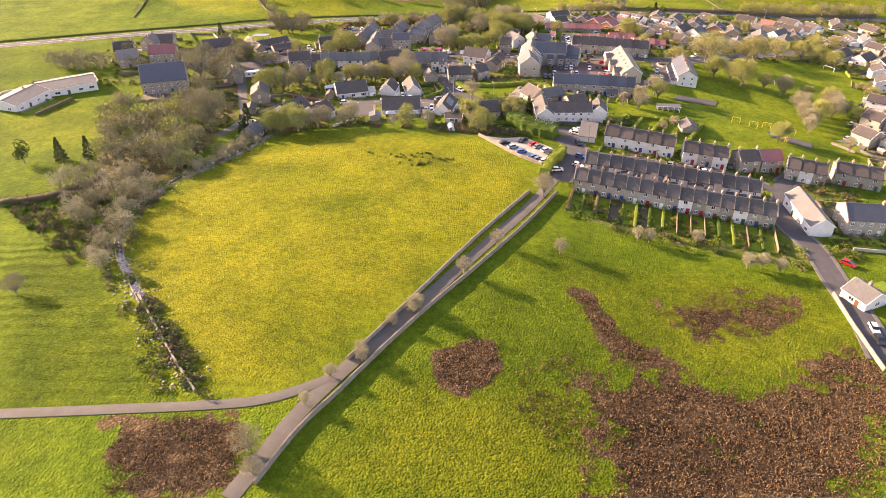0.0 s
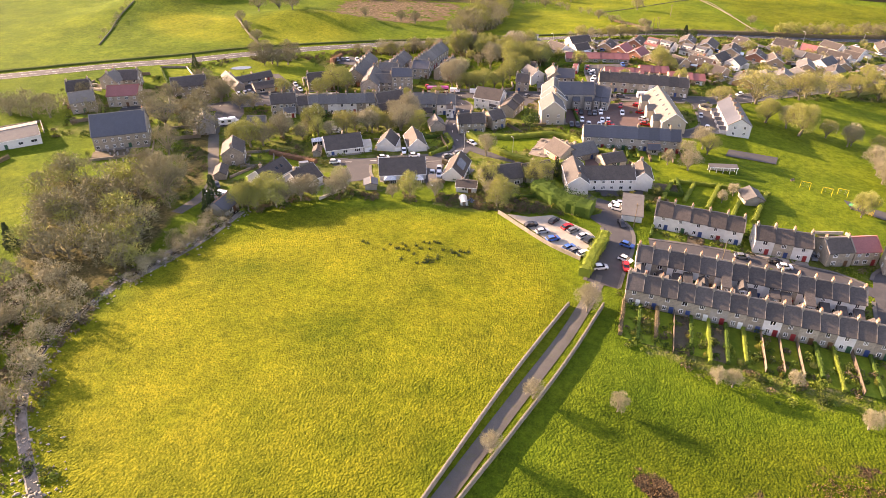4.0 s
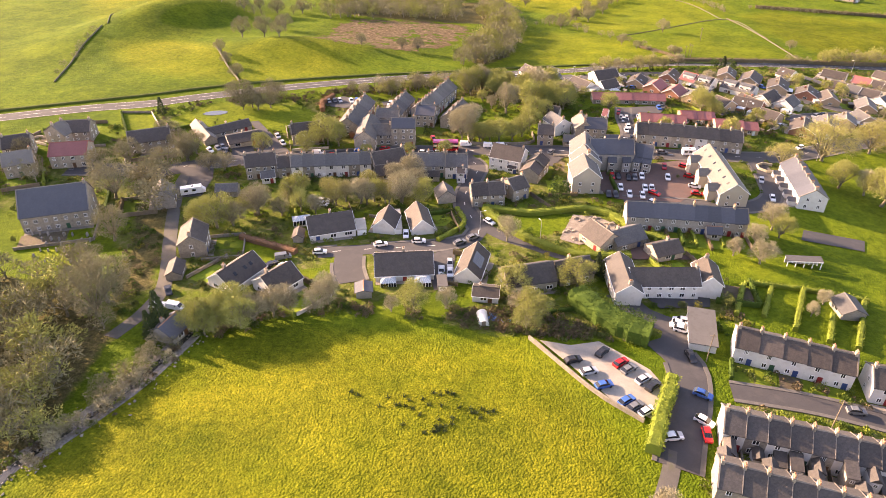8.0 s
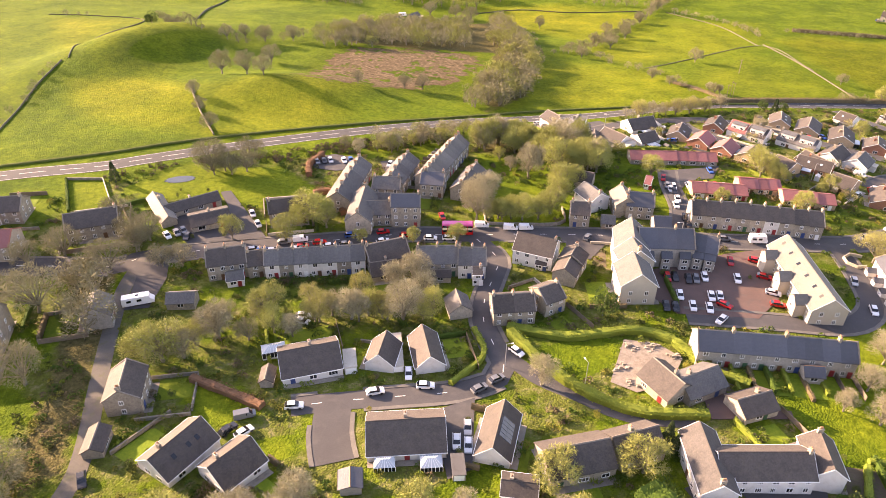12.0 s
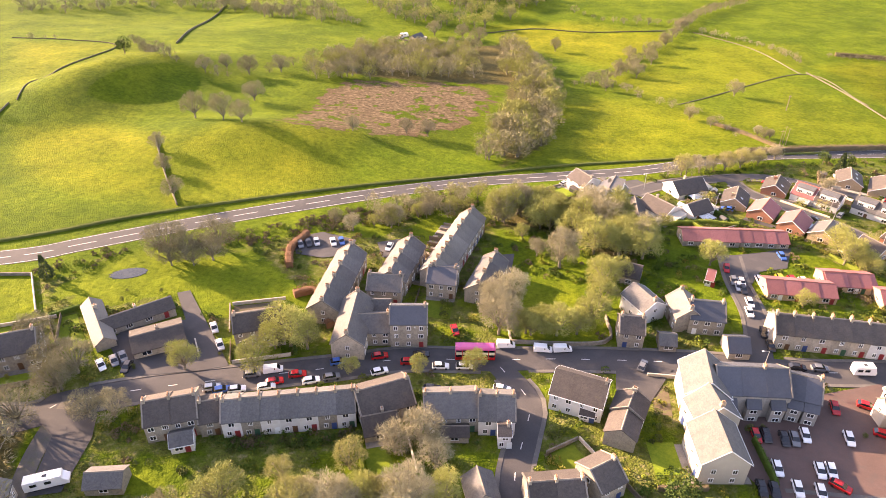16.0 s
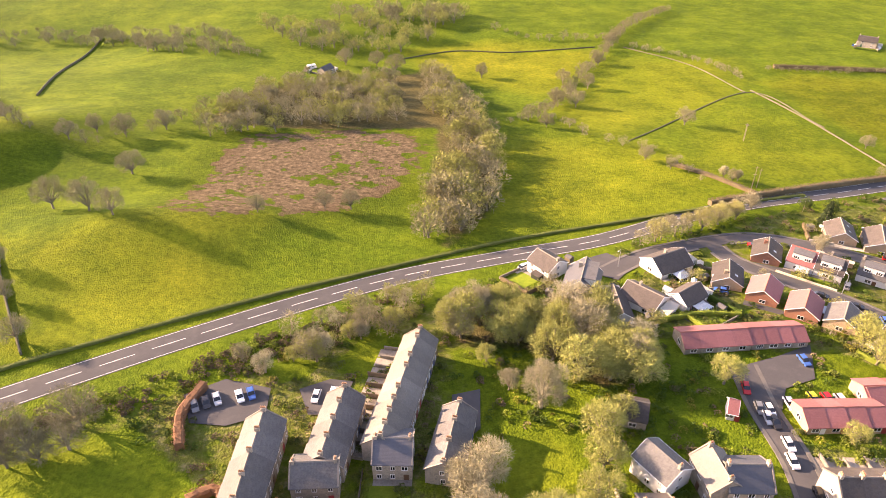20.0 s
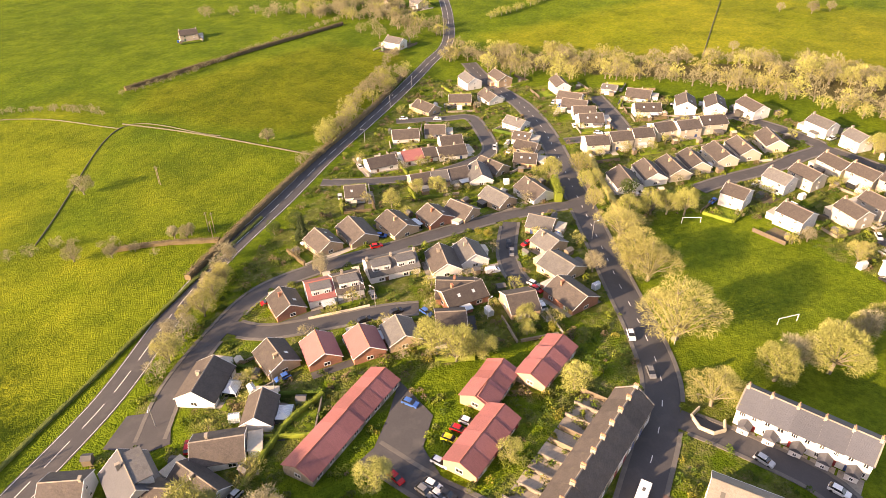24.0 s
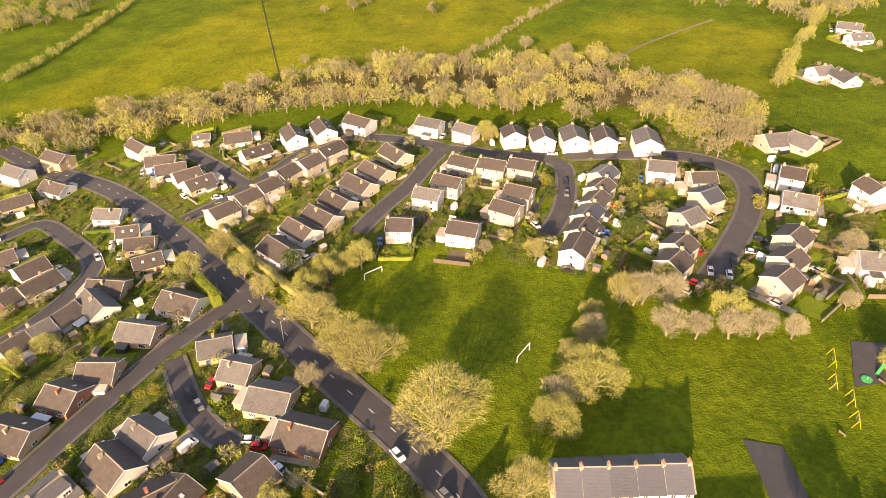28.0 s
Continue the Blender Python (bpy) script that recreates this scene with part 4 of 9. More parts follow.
def house(m, L, W, eave, ridge, wall_kind, roof_kind, first=True, last=True, extra="", group="", terraced=False, chim=True):
    """One house with its ridge along local x, standing on local z = 0."""
    count[0] += 1
    SOLID[0] = FAR[0] or terraced or wall_kind == "stone"
    rnd = random.Random(count[0] * 7919)
    storeys = 3 if eave > 7.4 else 2 if eave > 4.1 else 1
    kind = "terraced_house" if terraced else "house" if storeys > 1 else "bungalow"
    if wall_kind in ("stone", "grey") and L * W < 45 and storeys == 1:
        kind = "outbuilding"
    h = empty(kind, m)
    tagged(h, WALL_WORDS[wall_kind] + " " + kind.replace("_", " ") + " with a " + ROOF_WORDS[roof_kind], "outbuilding" if kind == "outbuilding" else "house", group=group)
    wm, rm = WALLS[wall_kind], ROOFS[roof_kind]
    # walls: a gabled shell standing 1.6 m into the slope
    Geo().prism(-L / 2, L / 2, [(-W / 2, -1.6), (W / 2, -1.6), (W / 2, eave), (0, ridge - 0.12), (-W / 2, eave)]).make("wall", wm, h)
    ov, gl, gr = 0.35, 0.2 if first else 0.0, 0.2 if last else 0.0
    pitch = (ridge - eave) / (W / 2)
    ye, ze = W / 2 + ov, eave - ov * pitch
    roof = Geo().prism(-L / 2 - gl, L / 2 + gr, [(-ye, ze), (-ye, ze + 0.16), (0, ridge + 0.16), (ye, ze + 0.16), (ye, ze), (0, ridge - 0.02)]).make("roof", rm, h)
    if SOLID[0]:
        g = Geo().prism(-L / 2 - gl, L / 2 + gr, [(-0.2, ridge + 0.09), (0, ridge + 0.28), (0.2, ridge + 0.09)])
        if terraced and roof_kind == "dark":
            g.prism(L / 2 - 0.14, L / 2 + (0.16 if last else 0.0), [(-ye, ze + 0.1), (-ye, ze + 0.24), (0, ridge + 0.24), (ye, ze + 0.24), (ye, ze + 0.1), (0, ridge + 0.1)])
        if not FAR[0] and wall_kind in ("stone", "white", "grey") and storeys > 1:
            for on, x in ((first, -L / 2 - 0.24), (last, L / 2 - 0.06)):
                if on:
                    g.prism(x, x + 0.3, [(-ye + 0.1, ze + 0.06), (-ye + 0.1, ze + 0.34), (0, ridge + 0.36), (ye - 0.1, ze + 0.34), (ye - 0.1, ze + 0.06), (0, ridge + 0.08)])
        crest = RED_RIDGE if roof_kind == "red" else SUNLIT_RIDGE
        n0 = len(roof.data.polygons)
        old = [tuple(v.co) for v in roof.data.vertices]
        faces = [tuple(p.vertices) for p in roof.data.polygons] + [tuple(i + len(old) for i in f) for f in g.f]
        roof.data.clear_geometry()
        roof.data.from_pydata(old + g.v, [], faces)
        roof.data.materials.append(crest)
        for p in roof.data.polygons[n0:]:
            p.material_index = 1
    else:
        Geo().prism(-L / 2 - gl, L / 2 + gr, [(-0.17, ridge + 0.10), (0, ridge + 0.27), (0.17, ridge + 0.10)]).make("ridge_tiles", rm if roof_kind != "blue" else POT, roof)
    for s in () if SOLID[0] else (-1, 1):
        g = Geo().box(-L / 2 - gl, L / 2 + gr, s * (ye + 0.05) - 0.07, s * (ye + 0.05) + 0.07, ze - 0.02, ze + 0.1)
        g.make("gutter", PAINT if wall_kind in ("white", "cream") else TRIM, h)
    if wall_kind in ("white", "cream", "buff", "brick") and not terraced:
        for s, on in ((-1, first), (1, last)):
            if on:
                x = s * (L / 2 + 0.22)
                g = Geo()
                g.prism(x - 0.03, x + 0.03, [(-ye, ze - 0.05), (-ye, ze + 0.17), (0, ridge + 0.17), (ye, ze + 0.17), (ye, ze - 0.05), (0, ridge - 0.08)])
                g.make("bargeboard", PAINT, h)
    # windows and doors, only on sides towards the camera's path
    ww, wh = (1.0, 1.25) if storeys > 1 else (1.7, 1.2)
    n = max(1, int(L / (2.6 if storeys > 1 and not FAR[0] else 4.4)))
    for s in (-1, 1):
        if not faces_camera_path(m, 0, s):
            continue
        door_at = rnd.randrange(n)
        for fl in range(storeys):
            z = (0.9 if storeys > 1 else 1.0) + fl * 2.55
            if z + wh > eave - 0.05:
                z = eave - wh - 0.12
            for i in range(n):
                x = (i + 0.5) / n * L - L / 2 + rnd.uniform(-0.15, 0.15)
                face = 0 if s < 0 else 180
                if fl == 0 and i == door_at and kind != "outbuilding" and (s < 0 or not FAR[0]):
                    dx = x + (0.0 if n > 1 else 1.1)
                    put_door(h, dx, s * W / 2, 0.0, face, rnd)
                    if n == 1:
                        put_window(h, x - 0.6, s * W / 2, z, face, ww, wh)
                else:
                    put_window(h, x, s * W / 2, z, face, ww * rnd.choice((1, 1, 1.3)) if L / n > 2.2 else ww, wh, rnd.choice((2, 2, 3)))
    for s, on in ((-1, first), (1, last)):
        if on and W > 7 and faces_camera_path(m, s, 0):
            for fl in range(storeys):
                for y in ((-W / 5, W / 5) if W > 8.6 and not FAR[0] else (0.0,)):
                    put_window(h, s * L / 2, y + rnd.uniform(-0.3, 0.3), 0.95 + fl * 2.55, 90 * s, ww, wh)
    # chimneys
    if kind != "outbuilding" and chim and roof_kind != "red" and not (wall_kind in ("grey", "cream") and roof_kind != "tile" and count[0] % 3):
        cm = WALLS["stone"] if wall_kind in ("stone", "grey", "white") else WALLS["brick" if wall_kind == "brick" else "buff"]
        if terraced:
            put_chimney(h, L / 2 - (0.36 if last else 0.0), 0, ridge, cm, 3)
            if first:
                put_chimney(h, -L / 2 + 0.36, 0, ridge, cm)
        elif storeys > 1:
            put_chimney(h, L / 2 - 0.5, 0, ridge, cm)
            if rnd.random() < 0.5 and wall_kind in ("stone", "grey"):
                put_chimney(h, -L / 2 + 0.5, 0, ridge, cm)
        elif rnd.random() < 0.6:
            put_chimney(h, rnd.uniform(-L / 4, L / 4), W * 0.12, ridge - 0.25, cm, 1)
    # what sets single houses apart
    slope = math.degrees(math.atan(pitch))
    if extra == "roofl":
        for x in (-L / 5, L / 12, L / 4):
            g = Geo().box(-0.4, 0.4, -0.55, 0.55, 0, 0.08)
            o = g.make("rooflight", GLASS, roof)
            o.matrix_basis = pose(x, -W / 4, (eave + ridge) / 2 + 0.14, slope, 0, 0)
    if extra == "solar":
        for i in range(5):
            for j in range(2):
                o = Geo().box(-0.48, 0.48, -0.8, 0.8, 0, 0.06).make("solar_panel", SOLAR, roof)
                o.matrix_basis = pose(-2.2 + i * 1.05, -W / 4 + (j - 0.5) * 1.66 * math.cos(radians(slope)), (eave + ridge) / 2 + 0.18 + (j - 0.5) * 1.66 * math.sin(radians(slope)), slope, 0, 0)
    if extra == "dorm":
        zt, yf = ridge - 0.15, -W / 2 + 1.2
        d = Geo().box(-L * 0.36, L * 0.36, yf, -0.4, eave - 0.1, zt).make("dormer", WALLS["white"], h)
        Geo().box(-L * 0.36 - 0.2, L * 0.36 + 0.2, yf - 0.25, -0.2, zt, zt + 0.14).make("dormer_roof", ROOFS["slate"], d)
        for x in (-L * 0.2, L * 0.2):
            put_window(h, x, yf, eave + 0.75, 0, 1.8, 1.1, 3)
    if extra == "cons2":
        conservatory(h, -L / 4 - 0.5, -W / 2 - 1.4, 4.2, 2.8)
        conservatory(h, L / 4 + 0.8, -W / 2 - 1.7, 4.4, 3.4)
    if extra == "outrig" and count[0] % 2:
        o = Geo().prism(-1.3, 1.3, [(W / 2, -1.0), (W / 2 + 3.6, -1.0), (W / 2 + 3.6, 2.7), (W / 2, 2.7)]).make("outrigger", wm, h)
        Geo().add([(-1.5, W / 2, 2.75), (0, W / 2, 3.9), (1.5, W / 2, 2.75), (-1.5, W / 2 + 3.8, 2.75), (0, W / 2 + 3.8, 3.9), (1.5, W / 2 + 3.8, 2.75)], [(0, 1, 4, 3), (1, 2, 5, 4), (3, 4, 5), (0, 2, 1), (0, 3, 5, 2)]).make("outrigger_roof", rm, o)
    if extra == "yards":
        long, tall = rnd.uniform(2.6, 4.2), rnd.choice((2.5, 3.4, 4.4))
        side = rnd.choice((-0.7, 0.7))
        o = Geo().box(side - 1.05, side + 1.05, -W / 2 - long, -W / 2, -1.2, tall).make("outrigger", rnd.choice((wm, wm, WALLS["stone"], WALLS["white"])), h)
        if rnd.random() < 0.5:
            v = [(side - 1.2, -W / 2, tall), (side, -W / 2, tall + 1.0), (side + 1.2, -W / 2, tall), (side - 1.2, -W / 2 - long - 0.15, tall), (side, -W / 2 - long - 0.15, tall + 1.0), (side + 1.2, -W / 2 - long - 0.15, tall)]
            Geo().add(v, [(3, 4, 1, 0), (4, 5, 2, 1), (5, 4, 3), (0, 1, 2), (2, 5, 3, 0)]).make("outrigger_roof", rm, o)
        else:
            Geo().prism(side - 1.2, side + 1.2, [(-W / 2 - long - 0.15, tall - 0.1), (-W / 2 - long - 0.15, tall + 0.05), (-W / 2, tall + 0.9), (-W / 2, tall - 0.1)]).make("outrigger_roof", rm, o)
        if tall > 3:
            put_window(h, side, -W / 2 - long, tall - 1.4, 0, 0.8, 0.9)
    if extra == "bay":
        o = Geo().box(-1.4, 1.4, -W / 2 - 1.5, -W / 2, -1.0, 4.4).make("bay", wm, h)
        Geo().prism(-1.6, 1.6, [(-W / 2 - 1.75, 4.3), (-W / 2 - 1.75, 4.45), (-W / 2, 5.9), (-W / 2, 4.3)]).make("bay_roof", rm, o)
        for z in (0.7, 2.9):
            put_window(h, 0, -W / 2 - 1.5, z, 0, 1.5, 1.1)
    if extra == "wings":
        for x in (-L * 0.34, 0.0, L * 0.34):
            o = Geo().prism(0, 3.4, [(-2.0, -1.2), (2.0, -1.2), (2.0, eave - 0.3), (0, eave + 1.5), (-2.0, eave - 0.3)]).make("stair_wing", wm, h)
            o.matrix_basis = pose(x, -W / 2 + 0.5, 0, 0, 0, -90)
            q = Geo().prism(0, 3.6, [(-2.25, eave - 0.52), (-2.25, eave - 0.38), (0, eave + 1.66), (2.25, eave - 0.38), (2.25, eave - 0.52), (0, eave + 1.5)]).make("wing_roof", rm, o)
            put_window(h, x, -W / 2 - 2.9, 3.0, 0, 1.0, 1.2)
        for x in (-L * 0.42, -L * 0.25, -L * 0.08, L * 0.1, L * 0.26, L * 0.4):
            Geo().box(-0.4, 0.4, -0.55, 0.55, 0, 0.08).make("rooflight", GLASS, roof).matrix_basis = pose(x, -W / 4 + 0.6, eave + (ridge - eave) * 0.63 + 0.14, slope, 0, 0)
    own = random.Random(count[0] * 131)
    if FAR[0] and not terraced and L > 7.5 and own.random() < 0.5:
        # Put on the side towards the camera's path.
        s = -1 if faces_camera_path(m, 0, -1) else 1
        x, w, d = own.uniform(-0.22, 0.22) * L, own.uniform(2.6, 4.2), own.uniform(1.6, 2.8)
        y0, y1 = sorted((s * W / 2, s * (W / 2 + d)))
        o = Geo().box(x - w / 2, x + w / 2, y0, y1, -1.0, 2.15).make("extension", own.choice((wm, WALLS["white"], GLASS)), h)
        y2 = s * (W / 2 + d + 0.2)
        Geo().prism(x - w / 2 - 0.2, x + w / 2 + 0.2, [(s * W / 2, 2.1), (y2, 2.1), (y2, 2.25), (s * W / 2, 2.5)][::s]).make("extension_roof", own.choice((CONCRETE, PALE_GLASS, FELT, rm)), o)
    if FAR[0] and not terraced and own.random() < 0.22:
        for x in (-L / 6, L / 5)[:own.randrange(1, 3)]:
            Geo().box(-0.4, 0.4, -0.5, 0.5, 0, 0.08).make("rooflight", PALE_GLASS, roof).matrix_basis = pose(x, -W / 4, (eave + ridge) / 2 + 0.14, slope, 0, 0)
    if extra == "porch":
        o = Geo().box(-1.2, 1.2, -W / 2 - 2.4, -W / 2, -1.0, 2.3).make("porch", wm, h)
        Geo().add([(-1.4, -W / 2, 2.3), (0, -W / 2, 3.4), (1.4, -W / 2, 2.3), (-1.4, -W / 2 - 2.6, 2.3), (0, -W / 2 - 2.6, 3.4), (1.4, -W / 2 - 2.6, 2.3)], [(3, 4, 1, 0), (4, 5, 2, 1), (5, 4, 3), (0, 1, 2), (2, 5, 3, 0)]).make("porch_roof", rm, o)
        put_window(h, 0, -W / 2 - 2.4, 0.9, 0, 0.8, 0.9)
    if extra == "cons":
        conservatory(h, 0, -W / 2 - 1.9, 4.6, 3.8)
    return h


def conservatory(parent, x, y, w, d):
    c = empty("conservatory", pose(x, y, 0))
    c.parent = parent
    Geo().box(-w / 2, w / 2, -d / 2, d / 2, -1.2, 0.6).make("dwarf_wall", WALLS["white"], c)
    Geo().box(-w / 2 + 0.05, w / 2 - 0.05, -d / 2 + 0.05, d / 2 - 0.05, 0.6, 2.2).make("glazing", GLASS, c)
    g = Geo()
    g.add([(-w / 2, -d / 2, 2.2), (w / 2, -d / 2, 2.2), (w / 2, d / 2, 2.2), (-w / 2, d / 2, 2.2), (-w / 6, 0, 3.1), (w / 6, 0, 3.1)],
          [(0, 1, 5, 4), (1, 2, 5), (2, 3, 4, 5), (3, 0, 4)])
    g.make("glass_roof", PALE_GLASS, c)
    g = Geo()
    for i in range(7):
        k = -w / 2 + w * i / 6
        g.box(k - 0.05, k + 0.05, -d / 2 - 0.03, -d / 2 + 0.06, 0.6, 2.25).box(k - 0.05, k + 0.05, d / 2 - 0.06, d / 2 + 0.03, 0.6, 2.25)
        e = (k / 3, 0, 3.14)
        for s in (-1, 1):
            a = (k, s * d / 2, 2.24)
            g.add([(a[0] - 0.04, a[1], a[2]), (a[0] + 0.04, a[1], a[2]), (e[0] + 0.04, 0, e[2]), (e[0] - 0.04, 0, e[2])], [(0, 1, 2, 3)])
    g.make("frame", PAINT, c)


CONCRETE = mottled("pale_concrete", (0.42, 0.38, 0.31), 0.15, 0.6, 5, 0.9, (0.3, 0.27, 0.22), vary=0.12)
FELT = mottled("roofing_felt", (0.10, 0.097, 0.094), 0.12, 0.5, 6, 0.9, (0.075, 0.07, 0.066), 0.01, vary=0)
SOLAR = mottled("solar_cells", (0.015, 0.022, 0.05), 0.1, 3, 8, 0.15, vary=0.03, spec=0.6)
PALE_GLASS = mottled("roof_glazing", (0.42, 0.47, 0.5), 0.1, 1.5, 8, 0.12, vary=0.05, spec=0.6)


def row(x, y, turn, length, W, eave, ridge, wall_kind, roof_kind, units=1, extra="", mixed=None):
    """A house, or a terrace of so many houses, centred at x, y."""
    u = length / units
    c, s = math.cos(radians(turn)), math.sin(radians(turn))
    rnd = random.Random(round(x * 31 + y * 17))
    plots.append((x, y, turn, length, W, units, eave, wall_kind, FAR[0]))
    for i in range(units):
        o = (i + 0.5) * u - length / 2
        px, py = x + c * o, y + s * o
        z = gz(px, py)
        wk = wall_kind
        if units > 2 and wall_kind == "white" and rnd.random() < 0.3:
            wk = "stone"
        elif units > 6 and wall_kind == "stone" and rnd.random() < 0.2:
            wk = rnd.choice(("white", "grey"))
        house(pose(px, py, z, 0, 0, turn), u, W, eave, ridge + (rnd.uniform(-0.18, 0.18) if units > 4 and wall_kind != "grey" else 0), wk, roof_kind, i == 0, i == units - 1, extra, "houses of the terrace" if units > 1 else "", units > 1)


# id t x0 y0 x1 y1 W eave ridge wall roof opts
# --- south terraces
row(67.3, 191.6, -15, 61.6, 7.5, 5.0, 7.4, "stone", "dark", units=15, extra="outrig")
row(70.4, 206.2, -14, 56.7, 7.5, 5.0, 7.4, "white", "dark", units=14, extra="yards")
row(66.7, 236.5, -18, 25.3, 8.0, 5.0, 7.6, "white", "tile", units=5)
row(88.4, 227.8, -13, 15.5, 8.0, 5.0, 7.4, "white", "tile", units=3)
row(102.4, 225.1, 7, 7.5, 8.0, 5.0, 7.4, "stone", "tile")
row(110.8, 226.8, 7, 7.8, 8.0, 5.0, 7.4, "stone", "red")
row(121.9, 219.5, -21, 13.0, 8.0, 5.0, 7.4, "white", "tile", units=3)
row(139.8, 218.8, -17, 15.2, 8.0, 5.0, 7.4, "stone", "tile", units=3)
row(109.3, 187.5, 90, 19.9, 7.0, 4.0, 6.5, "white", "slate")
row(124.0, 184.8, -5, 11.4, 10.0, 5.5, 8.5, "stone", "blue", extra="dormer")
row(106.5, 145.2, -65, 7.5, 8.0, 2.8, 5.0, "white", "slate")
# --- cul de sac
row(-50.0, 295.5, 18, 13.8, 11.0, 2.8, 6.0, "white", "tile")
row(-32.9, 298.2, 82, 8.3, 6.8, 2.7, 5.8, "white", "tile")
row(-22.7, 299.6, -77, 11.3, 6.8, 2.7, 5.8, "white", "tile")
row(-25.4, 272.1, 6, 15.8, 11.0, 2.8, 6.3, "white", "tile", extra="cons2")
row(-6.5, 272.2, 77, 12.8, 7.0, 2.8, 6.0, "white", "tile", extra="solar")
row(8.3, 266.4, 15, 13.5, 9.0, 3.5, 6.5, "stone", "tile")
row(20.6, 270.9, 19, 10.1, 8.0, 3.2, 6.0, "stone", "tile")
row(43.8, 265.2, 2, 17.9, 8.0, 4.6, 7.5, "white", "tile")
row(33.4, 264.8, -89, 14.9, 6.8, 4.8, 7.3, "white", "dark")
row(56.2, 267.0, 84, 9.5, 6.3, 4.8, 7.3, "white", "tile")
row(32.0, 290.0, -58, 9.4, 8.5, 3.0, 6.0, "stone", "tile")
row(39.0, 290.4, 26, 10.6, 8.0, 2.8, 5.4, "stone", "slate")
row(49.3, 284.3, 20, 8.6, 7.0, 2.4, 4.5, "stone", "tile")
row(59.7, 301.3, -4, 36.2, 7.5, 5.2, 8.2, "grey", "blue", units=9)
# --- apartment block
row(34.9, 346.8, 83, 10.5, 9.5, 7.0, 11.0, "cream", "slate")
row(34.1, 338.2, -82, 6.7, 9.5, 6.5, 10.4, "cream", "slate")
row(32.5, 328.4, -89, 10.3, 9.5, 6.5, 10.4, "cream", "slate")
row(44.6, 347.0, -2, 15.5, 10.0, 7.0, 10.5, "grey", "blue", units=3, extra="bay")
row(56.5, 346.0, -17, 6.6, 9.0, 6.0, 9.0, "grey", "blue", units=2, extra="bay")
row(80.0, 331.9, -89, 30.0, 9.5, 5.4, 9.0, "cream", "pale", extra="wings")
# Grey roof given darker blue slates to tone down its sunlit slope.
row(109.3, 331.9, 262, 26.5, 9.0, 5.0, 7.8, "white", "blue", units=5, extra="porch")
row(79.0, 368.2, -6, 40.2, 8.5, 5.2, 8.2, "stone", "tile", units=9)
row(67.2, 295.6, -4, 4.4, 3.8, 2.5, 3.9, "grey", "blue")
# --- red roofs
row(59.2, 422.0, -1, 17.6, 8.0, 2.6, 4.4, "stone", "red", units=4)
row(75.9, 421.9, -1, 15.0, 8.0, 2.6, 4.4, "stone", "red", units=4)
row(90.5, 397.5, -3, 12.8, 8.0, 2.6, 4.4, "buff", "red", units=2)
row(105.2, 388.9, -5, 17.3, 8.0, 2.6, 4.4, "buff", "red", units=3)
row(75.0, 391.4, -4, 18.6, 8.0, 2.6, 4.4, "buff", "red", units=4)
row(91.4, 397.3, 1, 13.9, 8.0, 2.6, 4.4, "buff", "red", units=3)
row(51.9, 396.0, -24, 2.0, 4.5, 2.6, 4.6, "white", "red")
# --- village centre
row(-81.3, 335.1, 17, 10.7, 9.0, 5.2, 8.0, "stone", "tile", units=2)
row(-73.4, 336.0, 16, 4.6, 8.0, 4.4, 6.8, "stone", "tile")
# Rows at -56.6 and -21.6: brownish roofs given lighter slates in place of haze.
row(-56.6, 338.0, 10, 28.1, 8.0, 5.0, 7.6, "white", "slate", units=7)
row(-36.8, 342.0, 23, 12.1, 10.0, 4.8, 8.0, "stone", "tile")
row(-21.6, 340.2, 5, 11.7, 9.0, 5.0, 8.0, "stone", "slate", units=2)
row(-58.6, 289.6, 94, 4.8, 2.9, 2.0, 3.0, "stone", "tile")
row(-11.6, 339.7, 0, 7.8, 9.0, 5.0, 8.0, "white", "slate", units=2)
row(7.5, 345.7, -21, 11.8, 9.0, 5.2, 8.4, "white", "tile")
row(17.6, 340.6, 65, 5.8, 7.0, 4.6, 6.8, "stone", "tile")
row(15.2, 335.1, 67, 6.4, 6.5, 4.0, 6.0, "stone", "tile")
row(-1.2, 317.6, 7, 10.8, 8.0, 4.8, 7.4, "stone", "tile", units=2)
row(8.3, 322.0, 30, 6.2, 8.0, 4.8, 7.2, "stone", "tile")
row(-15.2, 319.1, -76, 6.6, 6.0, 2.6, 5.0, "stone", "slate")
row(-32.8, 367.9, 2, 9.2, 8.0, 8.0, 10.5, "stone", "blue", extra="tall")
row(-47.0, 367.4, 88, 17.5, 8.0, 5.2, 8.4, "stone", "slate")
row(-42.9, 368.0, 5, 10.5, 8.0, 4.6, 7.4, "stone", "slate")
row(-42.1, 375.5, 2, 7.4, 7.0, 4.0, 6.4, "stone", "slate")
row(-53.9, 386.3, 83, 29.0, 8.5, 5.0, 8.0, "stone", "slate", units=5)
row(-37.3, 397.1, 77, 20.5, 8.5, 5.0, 8.0, "stone", "slate", units=4)
row(-40.7, 385.9, -3, 9.4, 8.0, 5.0, 7.6, "stone", "slate")
row(-22.0, 408.7, 73, 37.8, 8.5, 5.4, 8.6, "stone", "pale", units=10)
row(-24.9, 390.4, -7, 8.1, 9.0, 5.4, 8.0, "stone", "blue", extra="hip")
row(-12.5, 392.0, 72, 18.0, 7.5, 4.6, 7.2, "stone", "slate", units=3)
row(-112.0, 365.5, -55, 18.5, 4.8, 2.2, 4.0, "stone", "pale")
row(-103.8, 369.4, 35, 18.3, 5.5, 2.4, 4.2, "stone", "tile")
row(-95.1, 361.3, 27, 12.2, 9.0, 2.4, 4.0, "stone", "tile")
